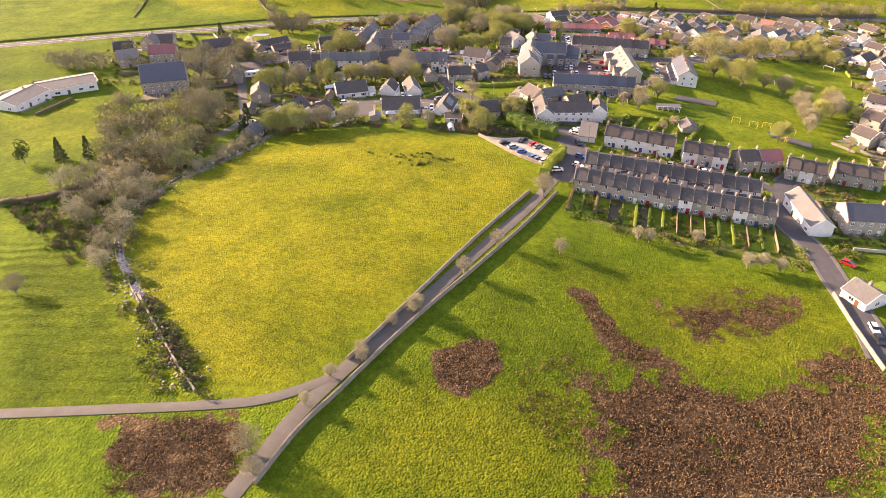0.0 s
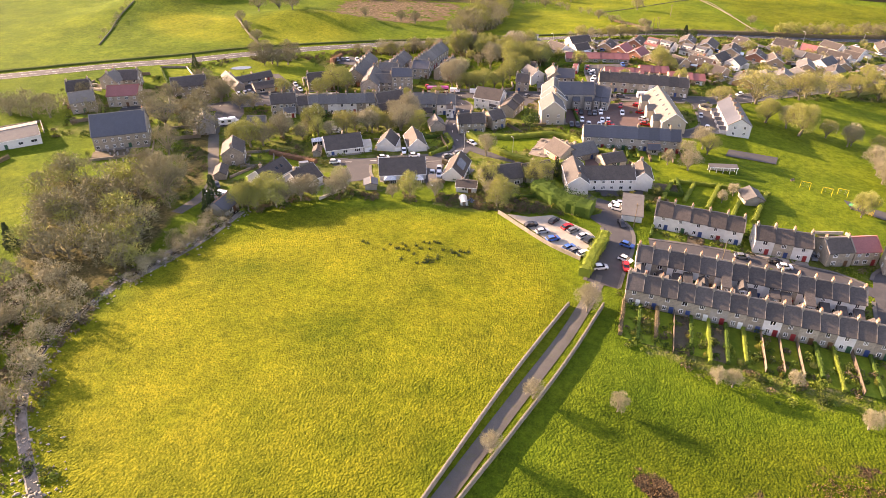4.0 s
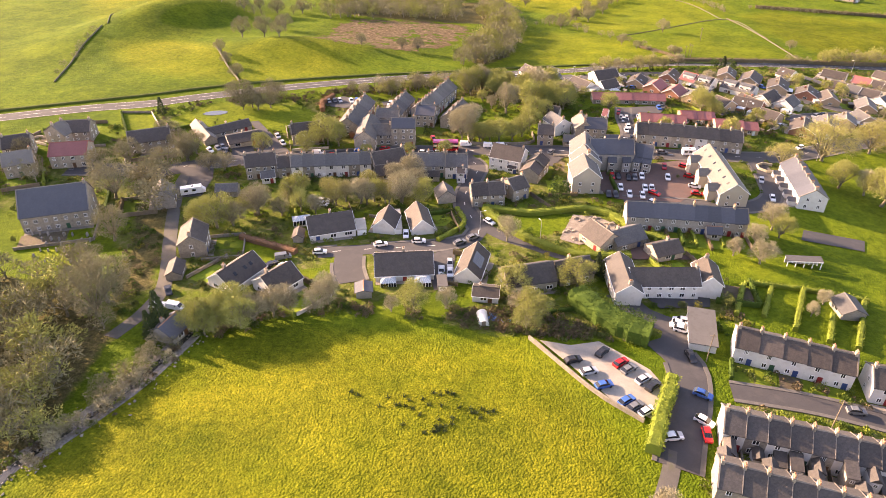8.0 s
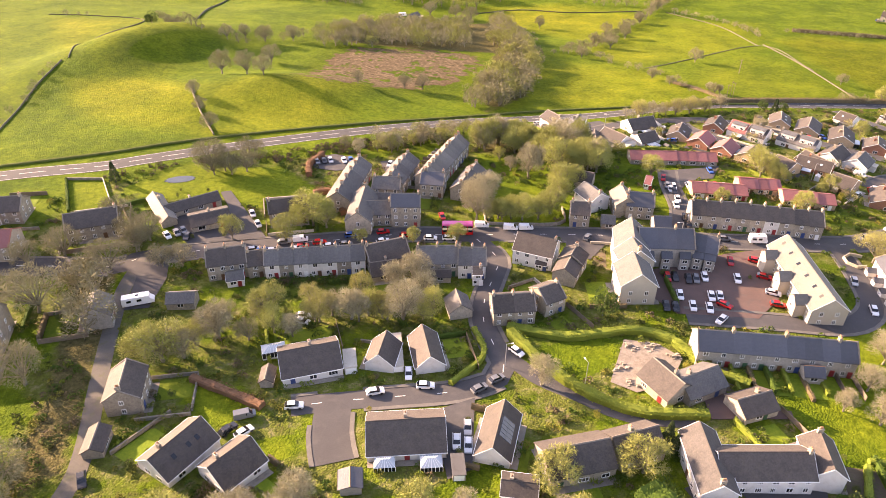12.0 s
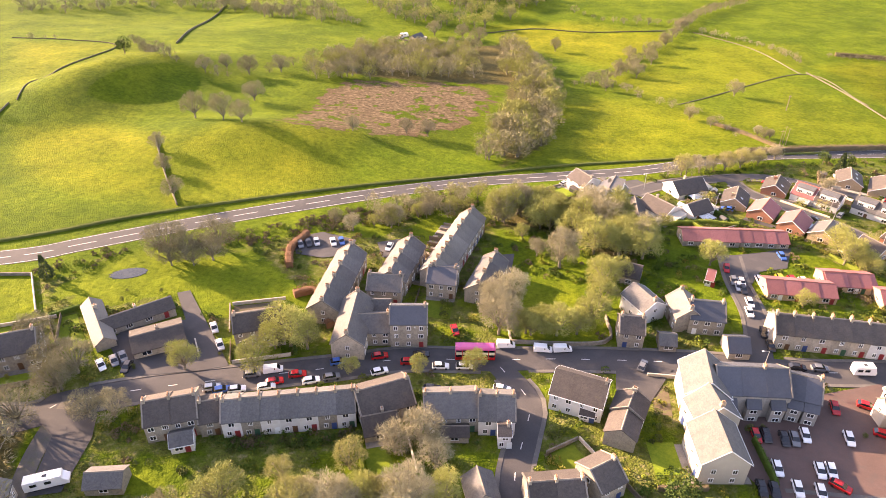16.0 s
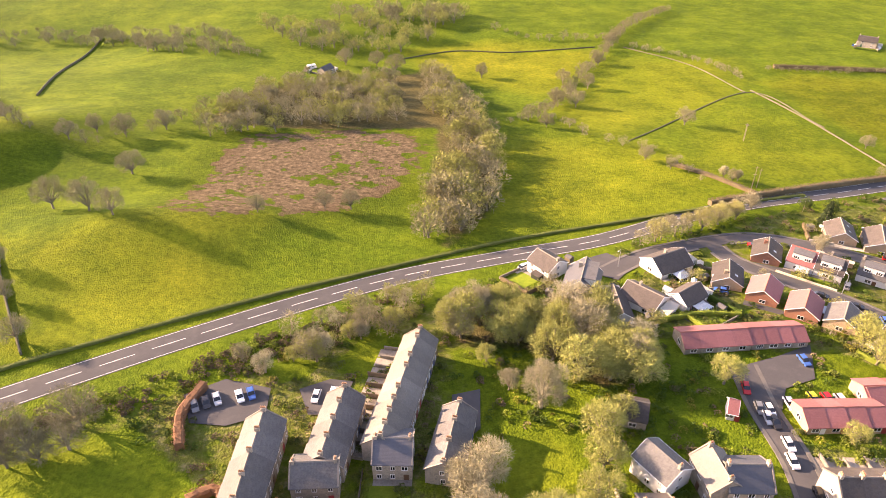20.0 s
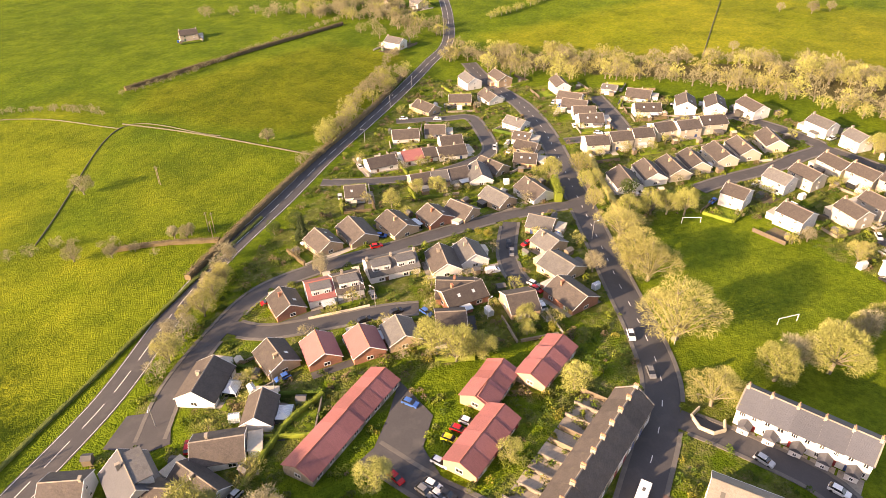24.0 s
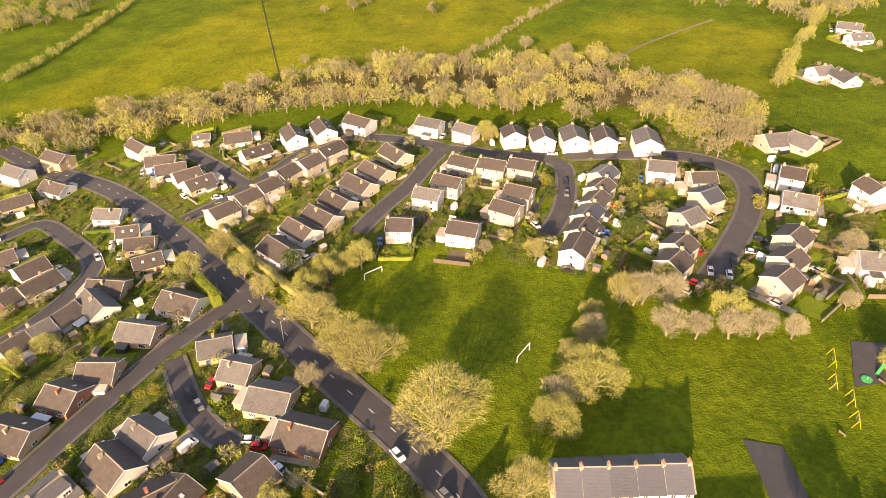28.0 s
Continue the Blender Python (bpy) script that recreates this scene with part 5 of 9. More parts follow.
row(-71.0, 366.6, 16, 12.1, 8.0, 5.0, 7.6, "stone", "tile")
row(-127.7, 352.7, 21, 14.9, 9.0, 5.0, 8.0, "stone", "tile")
row(-163.9, 356.1, 71, 5.4, 10.0, 4.6, 8.0, "stone", "pale")
row(-158.1, 360.0, 10, 9.8, 9.0, 4.6, 7.6, "stone", "tile")
row(-151.0, 339.2, 10, 12.8, 10.0, 5.2, 8.0, "stone", "red")
row(-173.3, 344.1, 22, 9.5, 9.0, 5.0, 8.0, "stone", "tile")
row(-165.4, 330.4, 26, 9.6, 9.0, 5.0, 8.0, "stone", "pale")
row(-134.9, 298.0, 18, 19.4, 13.0, 6.0, 12.0, "stone", "blue")
row(-107.0, 310.1, -72, 8.1, 7.0, 4.2, 7.0, "grey", "pale")
row(-87.3, 281.9, -78, 9.8, 7.5, 5.0, 7.6, "stone", "tile")
row(-87.9, 267.9, -81, 6.6, 4.0, 2.2, 3.4, "stone", "tile")
row(-70.0, 265.6, 59, 12.6, 9.0, 2.8, 6.0, "white", "tile", extra="roofl")
row(-58.3, 262.3, 52, 9.6, 9.0, 2.8, 6.0, "white", "tile")
row(-78.8, 240.3, 70, 6.6, 7.0, 2.6, 4.8, "grey", "blue")
row(-88.6, 318.3, 6, 7.2, 5.0, 2.4, 4.0, "stone", "slate")
row(-178.8, 293.9, 33, 23.8, 14.0, 3.5, 5.0, "white", "pale")
row(-189.1, 274.5, 76, 19.0, 14.0, 3.5, 5.0, "white", "pale")
# --- church lane east group
row(23.4, 369.0, -6, 6.1, 7.5, 5.0, 7.6, "stone", "tile")
row(29.0, 380.4, -62, 9.0, 7.5, 4.8, 7.2, "white", "slate")
row(29.3, 397.5, -21, 6.1, 7.0, 3.2, 5.6, "stone", "tile")
row(43.7, 375.2, -7, 8.7, 8.5, 5.2, 8.0, "stone", "blue")
row(38.8, 376.7, -87, 9.2, 7.0, 5.0, 7.6, "stone", "pale")
row(48.7, 364.5, -1, 5.2, 6.5, 2.6, 4.8, "stone", "blue")
row(32.2, 366.4, -5, 4.1, 5.0, 2.4, 4.0, "stone", "slate")
row(91.6, 259.8, -90, 7.0, 6.0, 2.3, 3.8, "grey", "slate")
# --- lean-tos and wings
row(-20.6, 334.5, 2, 6.0, 3.6, 2.3, 3.5, "stone", "tile")
row(-10.1, 333.5, 2, 2.6, 4.0, 4.2, 5.2, "white", "tile")
row(-36.9, 336.2, 16, 7.6, 7.0, 2.5, 4.8, "stone", "tile")
row(-77.6, 329.3, 17, 4.6, 4.4, 2.5, 3.8, "white", "slate")
row(8.9, 341.6, -15, 3.1, 4.0, 2.3, 3.5, "white", "tile")
row(-49.6, 362.0, 4, 3.1, 5.0, 3.0, 4.4, "stone", "tile")
row(-35.0, 259.5, -82, 4.3, 4.0, 2.3, 2.9, "grey", "blue")
row(-3.0, 259.2, -6, 6.7, 5.0, 2.3, 3.3, "white", "tile")
FAR[0] = True
# --- white houses by the main road and the near estate
row(25.6, 464.6, -56, 9.0, 8.5, 4.2, 6.6, "white", "tile")
row(33.4, 453.0, 66, 12.4, 10.0, 3.4, 7.6, "white", "blue", extra="dorm")
row(33.8, 445.1, -65, 8.0, 8.0, 2.8, 5.0, "white", "tile")
row(48.6, 442.9, -50, 11.4, 9.0, 2.8, 5.4, "white", "tile")
row(39.9, 440.0, 85, 12.5, 6.0, 2.6, 4.4, "white", "tile")
row(63.0, 461.9, 20, 12.5, 10.0, 2.8, 5.8, "white", "tile", extra="cons")
row(61.0, 441.9, 29, 9.1, 7.0, 2.8, 5.4, "white", "tile", extra="cons")
row(77.8, 451.6, 65, 9.7, 8.5, 2.7, 5.2, "buff", "tile")
row(84.6, 442.5, 53, 9.3, 8.5, 2.7, 5.2, "brick", "red")
row(91.4, 433.4, 52, 9.4, 8.5, 2.7, 5.2, "brick", "red")
row(98.9, 427.1, 50, 8.5, 8.5, 2.7, 5.2, "buff", "slate")
row(97.8, 465.4, 59, 9.3, 8.5, 2.7, 5.2, "brick", "tile")
row(107.1, 460.4, -41, 8.0, 10.0, 3.2, 6.0, "white", "red", extra="dorm")
row(113.3, 455.2, -40, 8.0, 10.0, 3.2, 6.0, "white", "tile", extra="dorm")
row(128.0, 449.0, -41, 15.6, 10.0, 3.2, 6.0, "white", "slate", units=2, extra="dorm")
row(136.4, 435.2, 43, 11.2, 9.0, 2.8, 5.6, "white", "tile")
row(144.2, 430.0, 48, 9.6, 9.0, 2.8, 5.6, "white", "slate")
row(122.4, 421.4, -34, 12.5, 9.0, 2.8, 5.2, "brick", "tile")
row(125.9, 405.0, -46, 8.4, 10.0, 2.8, 5.4, "buff", "tile")
row(136.0, 393.8, 65, 11.6, 10.0, 2.9, 5.4, "brick", "tile")
row(149.8, 401.9, 68, 10.4, 10.0, 2.9, 5.4, "buff", "slate")
row(162.8, 410.9, 67, 8.1, 9.0, 2.8, 5.2, "buff", "slate")
row(174.7, 418.2, -83, 8.9, 9.0, 2.8, 5.2, "buff", "slate")
row(131.8, 478.4, 68, 10.1, 9.0, 2.8, 5.4, "buff", "tile")
row(142.4, 472.1, 61, 12.5, 10.0, 2.8, 5.4, "buff", "tile")
row(153.2, 462.8, 66, 12.2, 10.0, 2.8, 5.4, "buff", "tile")
row(164.4, 454.2, 64, 9.2, 10.0, 2.8, 5.4, "brick", "tile")
row(123.8, 424.3, -63, 10.8, 10.0, 2.8, 5.4, "brick", "tile")
row(109.4, 417.9, -57, 8.0, 9.0, 2.8, 5.4, "buff", "tile")
# --- upper estate
row(237.4, 512.0, -53, 12.5, 9.0, 2.8, 5.4, "white", "tile")
row(249.3, 502.7, -60, 9.8, 9.0, 2.8, 5.4, "white", "tile")
row(238.8, 488.5, -48, 10.2, 9.0, 2.8, 5.4, "white", "tile")
row(226.6, 481.6, -45, 12.5, 9.0, 2.8, 5.4, "white", "tile")
row(214.3, 494.8, -39, 9.3, 9.0, 2.8, 5.4, "white", "red")
row(219.6, 490.2, -41, 8.0, 9.0, 2.8, 5.4, "white", "tile")
row(202.0, 502.4, -36, 12.5, 9.0, 2.8, 5.4, "white", "tile")
row(191.9, 476.9, -43, 8.0, 9.0, 2.8, 5.4, "buff", "tile")
row(197.2, 471.9, -46, 8.0, 9.0, 2.8, 5.4, "buff", "slate")
row(203.8, 466.5, -37, 8.7, 9.0, 2.8, 5.4, "white", "tile")
row(207.1, 458.0, 37, 12.5, 9.0, 2.8, 5.4, "white", "slate")
row(170.8, 493.4, -51, 8.0, 9.0, 2.8, 5.4, "white", "tile")
row(188.0, 440.9, 71, 11.0, 9.0, 2.8, 5.4, "buff", "slate")
row(172.6, 447.9, 81, 9.8, 9.0, 2.8, 5.4, "buff", "tile")
row(216.9, 457.2, 76, 12.0, 9.0, 2.8, 5.4, "buff", "tile")
row(298.3, 515.1, -60, 11.9, 9.0, 2.8, 5.4, "buff", "tile")
row(278.9, 525.0, 76, 12.5, 9.0, 2.8, 5.4, "buff", "tile")
row(327.3, 524.0, 55, 12.5, 9.0, 4.8, 7.2, "white", "slate")
row(338.3, 509.9, 56, 12.5, 9.0, 4.8, 7.2, "buff", "tile")
row(308.0, 501.5, 57, 12.5, 9.0, 2.8, 5.4, "white", "tile")
row(273.4, 471.0, 79, 10.6, 8.0, 2.7, 5.0, "white", "slate")
row(255.3, 459.8, -83, 8.0, 8.0, 2.7, 5.0, "white", "tile")
row(244.0, 452.9, -89, 10.1, 8.0, 2.7, 5.0, "buff", "tile")
row(230.2, 447.7, -71, 9.5, 9.0, 2.7, 5.0, "buff", "tile")
row(199.9, 431.2, 61, 12.5, 10.0, 2.8, 5.6, "white", "tile")
row(334.6, 472.1, 42, 12.5, 8.0, 4.6, 7.0, "white", "tile")
row(316.9, 459.5, -84, 12.5, 9.0, 2.8, 5.4, "white", "tile")
row(305.9, 453.1, -79, 12.5, 9.0, 2.8, 5.4, "white", "tile")
row(296.2, 444.9, -63, 11.0, 9.0, 2.8, 5.4, "white", "tile")
row(286.3, 438.5, -57, 11.5, 9.0, 2.8, 5.4, "white", "tile")
row(336.9, 444.6, -85, 8.0, 6.0, 2.4, 4.0, "white", "slate")
row(326.2, 426.5, -81, 12.1, 10.0, 2.8, 5.6, "white", "tile")
row(306.0, 417.0, -61, 12.5, 8.0, 2.8, 5.4, "white", "tile")
row(313.2, 400.9, 17, 12.5, 9.0, 4.8, 7.2, "white", "tile")
row(314.5, 387.8, 16, 12.5, 9.0, 4.8, 7.2, "white", "tile")
row(315.7, 371.6, 50, 12.5, 9.0, 4.8, 7.2, "white", "tile")
row(253.8, 425.3, -54, 10.1, 9.0, 5.0, 7.2, "cream", "tile")
row(261.5, 417.3, -51, 9.6, 9.0, 5.0, 7.2, "cream", "tile")
row(267.9, 409.7, -52, 9.0, 9.0, 5.0, 7.2, "cream", "tile")
row(277.3, 402.9, -44, 9.9, 9.0, 5.0, 7.2, "cream", "tile")
row(282.4, 394.0, -46, 10.4, 9.0, 5.0, 7.2, "cream", "tile")
row(291.1, 385.3, -51, 11.9, 9.0, 5.0, 7.2, "cream", "tile")
row(267.7, 368.0, 38, 12.5, 9.0, 3.4, 6.0, "cream", "tile")
row(259.0, 375.1, 40, 12.5, 9.0, 3.4, 6.0, "cream", "tile")
row(248.2, 383.4, 39, 12.5, 9.0, 3.4, 6.0, "cream", "tile")
row(239.1, 389.2, 42, 12.5, 9.0, 3.4, 6.0, "cream", "tile")
row(231.8, 396.4, 40, 12.5, 9.0, 3.4, 6.0, "white", "tile")
row(221.1, 403.0, 39, 12.5, 10.0, 3.4, 6.2, "white", "tile")
row(280.4, 359.1, 32, 12.5, 9.0, 3.4, 6.0, "cream", "tile")
row(262.2, 334.3, 55, 10.9, 8.0, 5.0, 7.2, "cream", "tile")
row(257.2, 324.3, 62, 10.5, 8.0, 5.0, 7.2, "cream", "tile")
row(254.1, 313.6, 62, 9.9, 8.0, 5.0, 7.2, "cream", "tile")
row(248.9, 342.9, 58, 10.7, 8.0, 5.0, 7.2, "cream", "tile")
row(241.3, 351.4, 64, 9.5, 8.0, 5.0, 7.2, "white", "slate")
row(235.0, 319.7, 57, 9.8, 8.0, 5.0, 7.2, "cream", "tile")
row(225.3, 326.6, 51, 9.8, 8.0, 5.0, 7.2, "cream", "tile")
row(223.4, 363.4, 77, 8.5, 9.0, 5.0, 7.2, "white", "tile")
row(215.7, 343.2, 65, 9.9, 9.0, 5.0, 7.2, "white", "tile")
row(302.7, 342.0, 57, 10.9, 8.0, 5.0, 7.2, "white", "slate")
row(291.7, 328.1, 49, 9.1, 8.0, 5.0, 7.2, "white", "slate")
row(282.1, 310.3, -2, 8.7, 9.0, 5.0, 7.4, "white", "tile")
row(276.1, 299.7, -5, 10.7, 9.0, 5.0, 7.4, "white", "tile")
row(273.1, 287.4, -7, 11.7, 10.0, 5.0, 7.4, "white", "slate")
row(269.1, 276.2, -9, 11.6, 9.0, 5.0, 7.4, "white", "tile")
row(262.0, 261.4, -13, 11.8, 10.0, 5.0, 7.4, "white", "slate")
row(197.2, 310.9, -35, 11.9, 8.0, 5.0, 7.2, "white", "tile")
row(206.5, 306.2, -39, 10.2, 8.0, 5.0, 7.2, "cream", "tile")
row(214.7, 301.5, -43, 10.1, 8.0, 5.0, 7.2, "cream", "blue")
row(222.2, 296.4, -43, 9.8, 8.0, 5.0, 7.2, "cream", "tile")
row(230.3, 291.8, -48, 9.4, 8.0, 5.0, 7.2, "cream", "tile")
row(239.4, 287.3, -51, 9.1, 8.0, 5.0, 7.2, "cream", "blue")
row(238.8, 265.6, 70, 9.6, 9.0, 5.0, 7.2, "white", "slate")
row(181.8, 286.6, -52, 8.3, 9.0, 5.0, 7.2, "cream", "tile")
row(189.7, 281.2, -54, 8.1, 9.0, 5.0, 7.2, "cream", "tile")
row(204.6, 271.6, -67, 8.0, 9.0, 5.0, 7.2, "cream", "slate")
row(214.7, 260.0, -69, 8.0, 9.0, 5.0, 7.2, "cream", "blue")
row(226.9, 255.9, 83, 9.0, 8.0, 5.0, 7.2, "cream", "tile")
row(165.8, 262.5, -59, 8.4, 9.0, 5.0, 7.2, "cream", "tile")
row(174.2, 255.5, -60, 8.1, 9.0, 5.0, 7.2, "cream", "tile")
row(184.5, 247.6, -56, 9.0, 9.0, 5.0, 7.2, "cream", "tile")
row(220.1, 226.2, 57, 8.0, 9.0, 5.0, 7.2, "white", "tile")
row(206.0, 232.0, 59, 10.3, 9.0, 2.8, 5.4, "white", "slate")
row(249.2, 214.9, -87, 11.3, 10.0, 3.0, 6.0, "cream", "slate")
row(244.5, 206.3, 25, 10.4, 10.0, 3.0, 6.0, "cream", "slate")
row(203.6, 208.6, 8, 8.0, 9.0, 5.0, 7.2, "white", "tile")
row(169.2, 233.3, 73, 8.0, 9.0, 3.0, 6.0, "white", "slate")
row(377.7, 93.8, 59, 12.5, 8.0, 3.0, 5.5, "white", "slate")
row(357.9, 101.8, -88, 12.5, 8.0, 3.0, 5.5, "white", "slate")
row(315.9, 151.7, -82, 10.1, 9.0, 3.0, 5.8, "white", "slate")
row(304.3, 147.4, 0, 12.5, 9.0, 3.0, 5.8, "white", "slate")
row(470.0, 643.4, 65, 12.5, 10.0, 5.0, 8.0, "cream", "slate")
row(458.5, 663.8, 9, 12.5, 10.0, 5.0, 8.0, "stone", "tile")
row(328.9, 752.8, -36, 12.5, 9.0, 4.5, 7.0, "stone", "tile")
row(371.8, 603.1, 88, 12.5, 9.0, 4.5, 7.0, "white", "slate")
row(-55.0, 724.0, 53, 9.5, 6.0, 3.0, 5.0, "stone", "slate")

# distance to the nearest road edge, on a grid of one metre
FREE = np.full((1000, 800), 30.0)
for line, w in ROADS_DONE:
    for a, b in zip(line, line[1:]):
        for k in (0.0, 0.5):
            x, y = a + (b - a) * k
            i, j = int(x) + 350, int(y)
            if 16 < i < 984 and 16 < j < 784:
                u, v = np.meshgrid(np.arange(i - 15, i + 16) - 350 - x, np.arange(j - 15, j + 16) - y, indexing="ij")
                box = FREE[i - 15:i + 16, j - 15:j + 16]
                np.minimum(box, np.hypot(u, v) - w / 2, out=box)


def near_road(x, y, gap):
    return FREE[min(max(int(round(x)) + 350, 0), 999), min(max(int(round(y)), 0), 799)] < gap


# ---- trees and hedges ----
def arrays_ob(name, v, tris, mat, parent=None):
    me = bpy.data.meshes.new(name)
    v, tris = np.asarray(v, np.float32), np.asarray(tris, np.int32)
    me.vertices.add(len(v))
    me.vertices.foreach_set("co", v.reshape(-1))
    me.loops.add(tris.size)
    me.loops.foreach_set("vertex_index", tris.reshape(-1))
    me.polygons.add(len(tris))
    me.polygons.foreach_set("loop_start", np.arange(0, tris.size, 3, dtype=np.int32))
    me.update()
    me.validate()
    me.materials.append(mat)
    ob = new(name, me)
    if parent is not None:
        ob.parent = parent
    return ob


def twig_material(name, base, spread=0.45):
    def build(nt, bsdf):
        geo = nt.nodes.new("ShaderNodeNewGeometry")
        info = nt.nodes.new("ShaderNodeObjectInfo")
        lo, hi = tuple(c * (1 - spread) for c in base), tuple(c * (1 + spread) for c in base)
        col = mix(nt, 0.5, ramp(nt, geo.outputs["Random Per Island"], (0.0, lo), (1.0, hi)), ramp(nt, info.outputs["Random"], (0.0, lo), (1.0, hi)))
        col = mix(nt, 0.3, col, ramp(nt, noise_tex(nt, 0.5), (0.3, lo), (0.7, hi)))
        nt.links.new(col, bsdf.inputs["Base Color"])
        bsdf.inputs["Roughness"].default_value = 0.9
        bsdf.inputs["Specular IOR Level"].default_value = 0.1
    return material(name, build)


BARK = mottled("bark", (0.19, 0.165, 0.12), 0.35, 1.5, 8, 0.95, (0.10, 0.12, 0.05), 0.03, vary=0.2)
TWIGS = {
    "bare": twig_material("grey_twigs", (0.205, 0.187, 0.105)),
    "pale": twig_material("pale_twigs", (0.275, 0.25, 0.155)),
    "olive": twig_material("budding_twigs", (0.265, 0.27, 0.08)),
    "straw": twig_material("yellow_twigs", (0.265, 0.25, 0.085)),
    "evergreen": twig_material("evergreen_leaves", (0.055, 0.085, 0.02)),
    "conifer": twig_material("conifer_needles", (0.045, 0.065, 0.025)),
    "shrub": twig_material("shrub_leaves", (0.09, 0.11, 0.03)),
    "shrub_gold": twig_material("golden_leaves", (0.20, 0.19, 0.035)),
    "hedge": twig_material("hedge_leaves", (0.15, 0.19, 0.028)),
    "laurel": twig_material("laurel_leaves", (0.055, 0.095, 0.016)),
    "bracken": twig_material("dead_bracken", (0.175, 0.112, 0.055), 0.75),
    "beech": twig_material("russet_beech_leaves", (0.18, 0.098, 0.056)),
    "brown": twig_material("brown_hedge_twigs", (0.135, 0.105, 0.06)),
}


def blade(rng, p, d, length, width):
    """A thin three-sided twig or leaf as one triangle."""
    side = np.cross(d, rng.normal(size=3))
    side /= np.linalg.norm(side) + 1e-9
    return [p - side * width / 2, p + side * width / 2, p + d * length]


def blades(rng, p, up, length, width):
    """Many leaves at once: places p, leaning up, with spans of length and width."""
    n = len(p)
    d = rng.normal(size=(n, 3)) + np.array([0, 0, up])
    d /= np.linalg.norm(d, axis=1, keepdims=True)
    s = np.cross(d, rng.normal(size=(n, 3)))
    s *= rng.uniform(*width, (n, 1)) / 2 / (np.linalg.norm(s, axis=1, keepdims=True) + 1e-9)
    return np.stack([p - s, p + s, p + d * rng.uniform(*length, (n, 1))], 1).reshape(-1, 3)


def units(rng, n, up):
    """n random directions, leaning up."""
    d = rng.normal(size=(n, 3)) + np.array([0, 0, up])
    return d / np.linalg.norm(d, axis=1, keepdims=True)


def fins(rng, p, d, length, width):
    """Many twigs at once, each one triangle from p along d."""
    s = np.cross(d, rng.normal(size=p.shape))
    s *= rng.uniform(*width, (len(p), 1)) / 2 / (np.linalg.norm(s, axis=1, keepdims=True) + 1e-9)
    return np.stack([p - s, p + s, p + d * rng.uniform(*length, (len(p), 1))], 1).reshape(-1, 3)


def limb(v, f, p, q, r0, r1):
    """A tapered four-sided limb from p to q."""
    d = (q - p) / (np.linalg.norm(q - p) + 1e-9)
    a = np.cross(d, [0.3, 0.9, 0.2])
    a /= np.linalg.norm(a) + 1e-9
    b = np.cross(d, a)
    n = len(v)
    for c, r in ((p, r0), (q, r1)):
        for k in range(4):
            v.append(c + r * (a * math.cos(k * math.pi / 2) + b * math.sin(k * math.pi / 2)))
    for k in range(4):
        f.append((n + k, n + (k + 1) % 4, n + 4 + (k + 1) % 4))
        f.append((n + k, n + 4 + (k + 1) % 4, n + 4 + k))


def unit(rng, up=0.3):
    d = rng.normal(size=3) + np.array([0, 0, up])
    return d / np.linalg.norm(d)


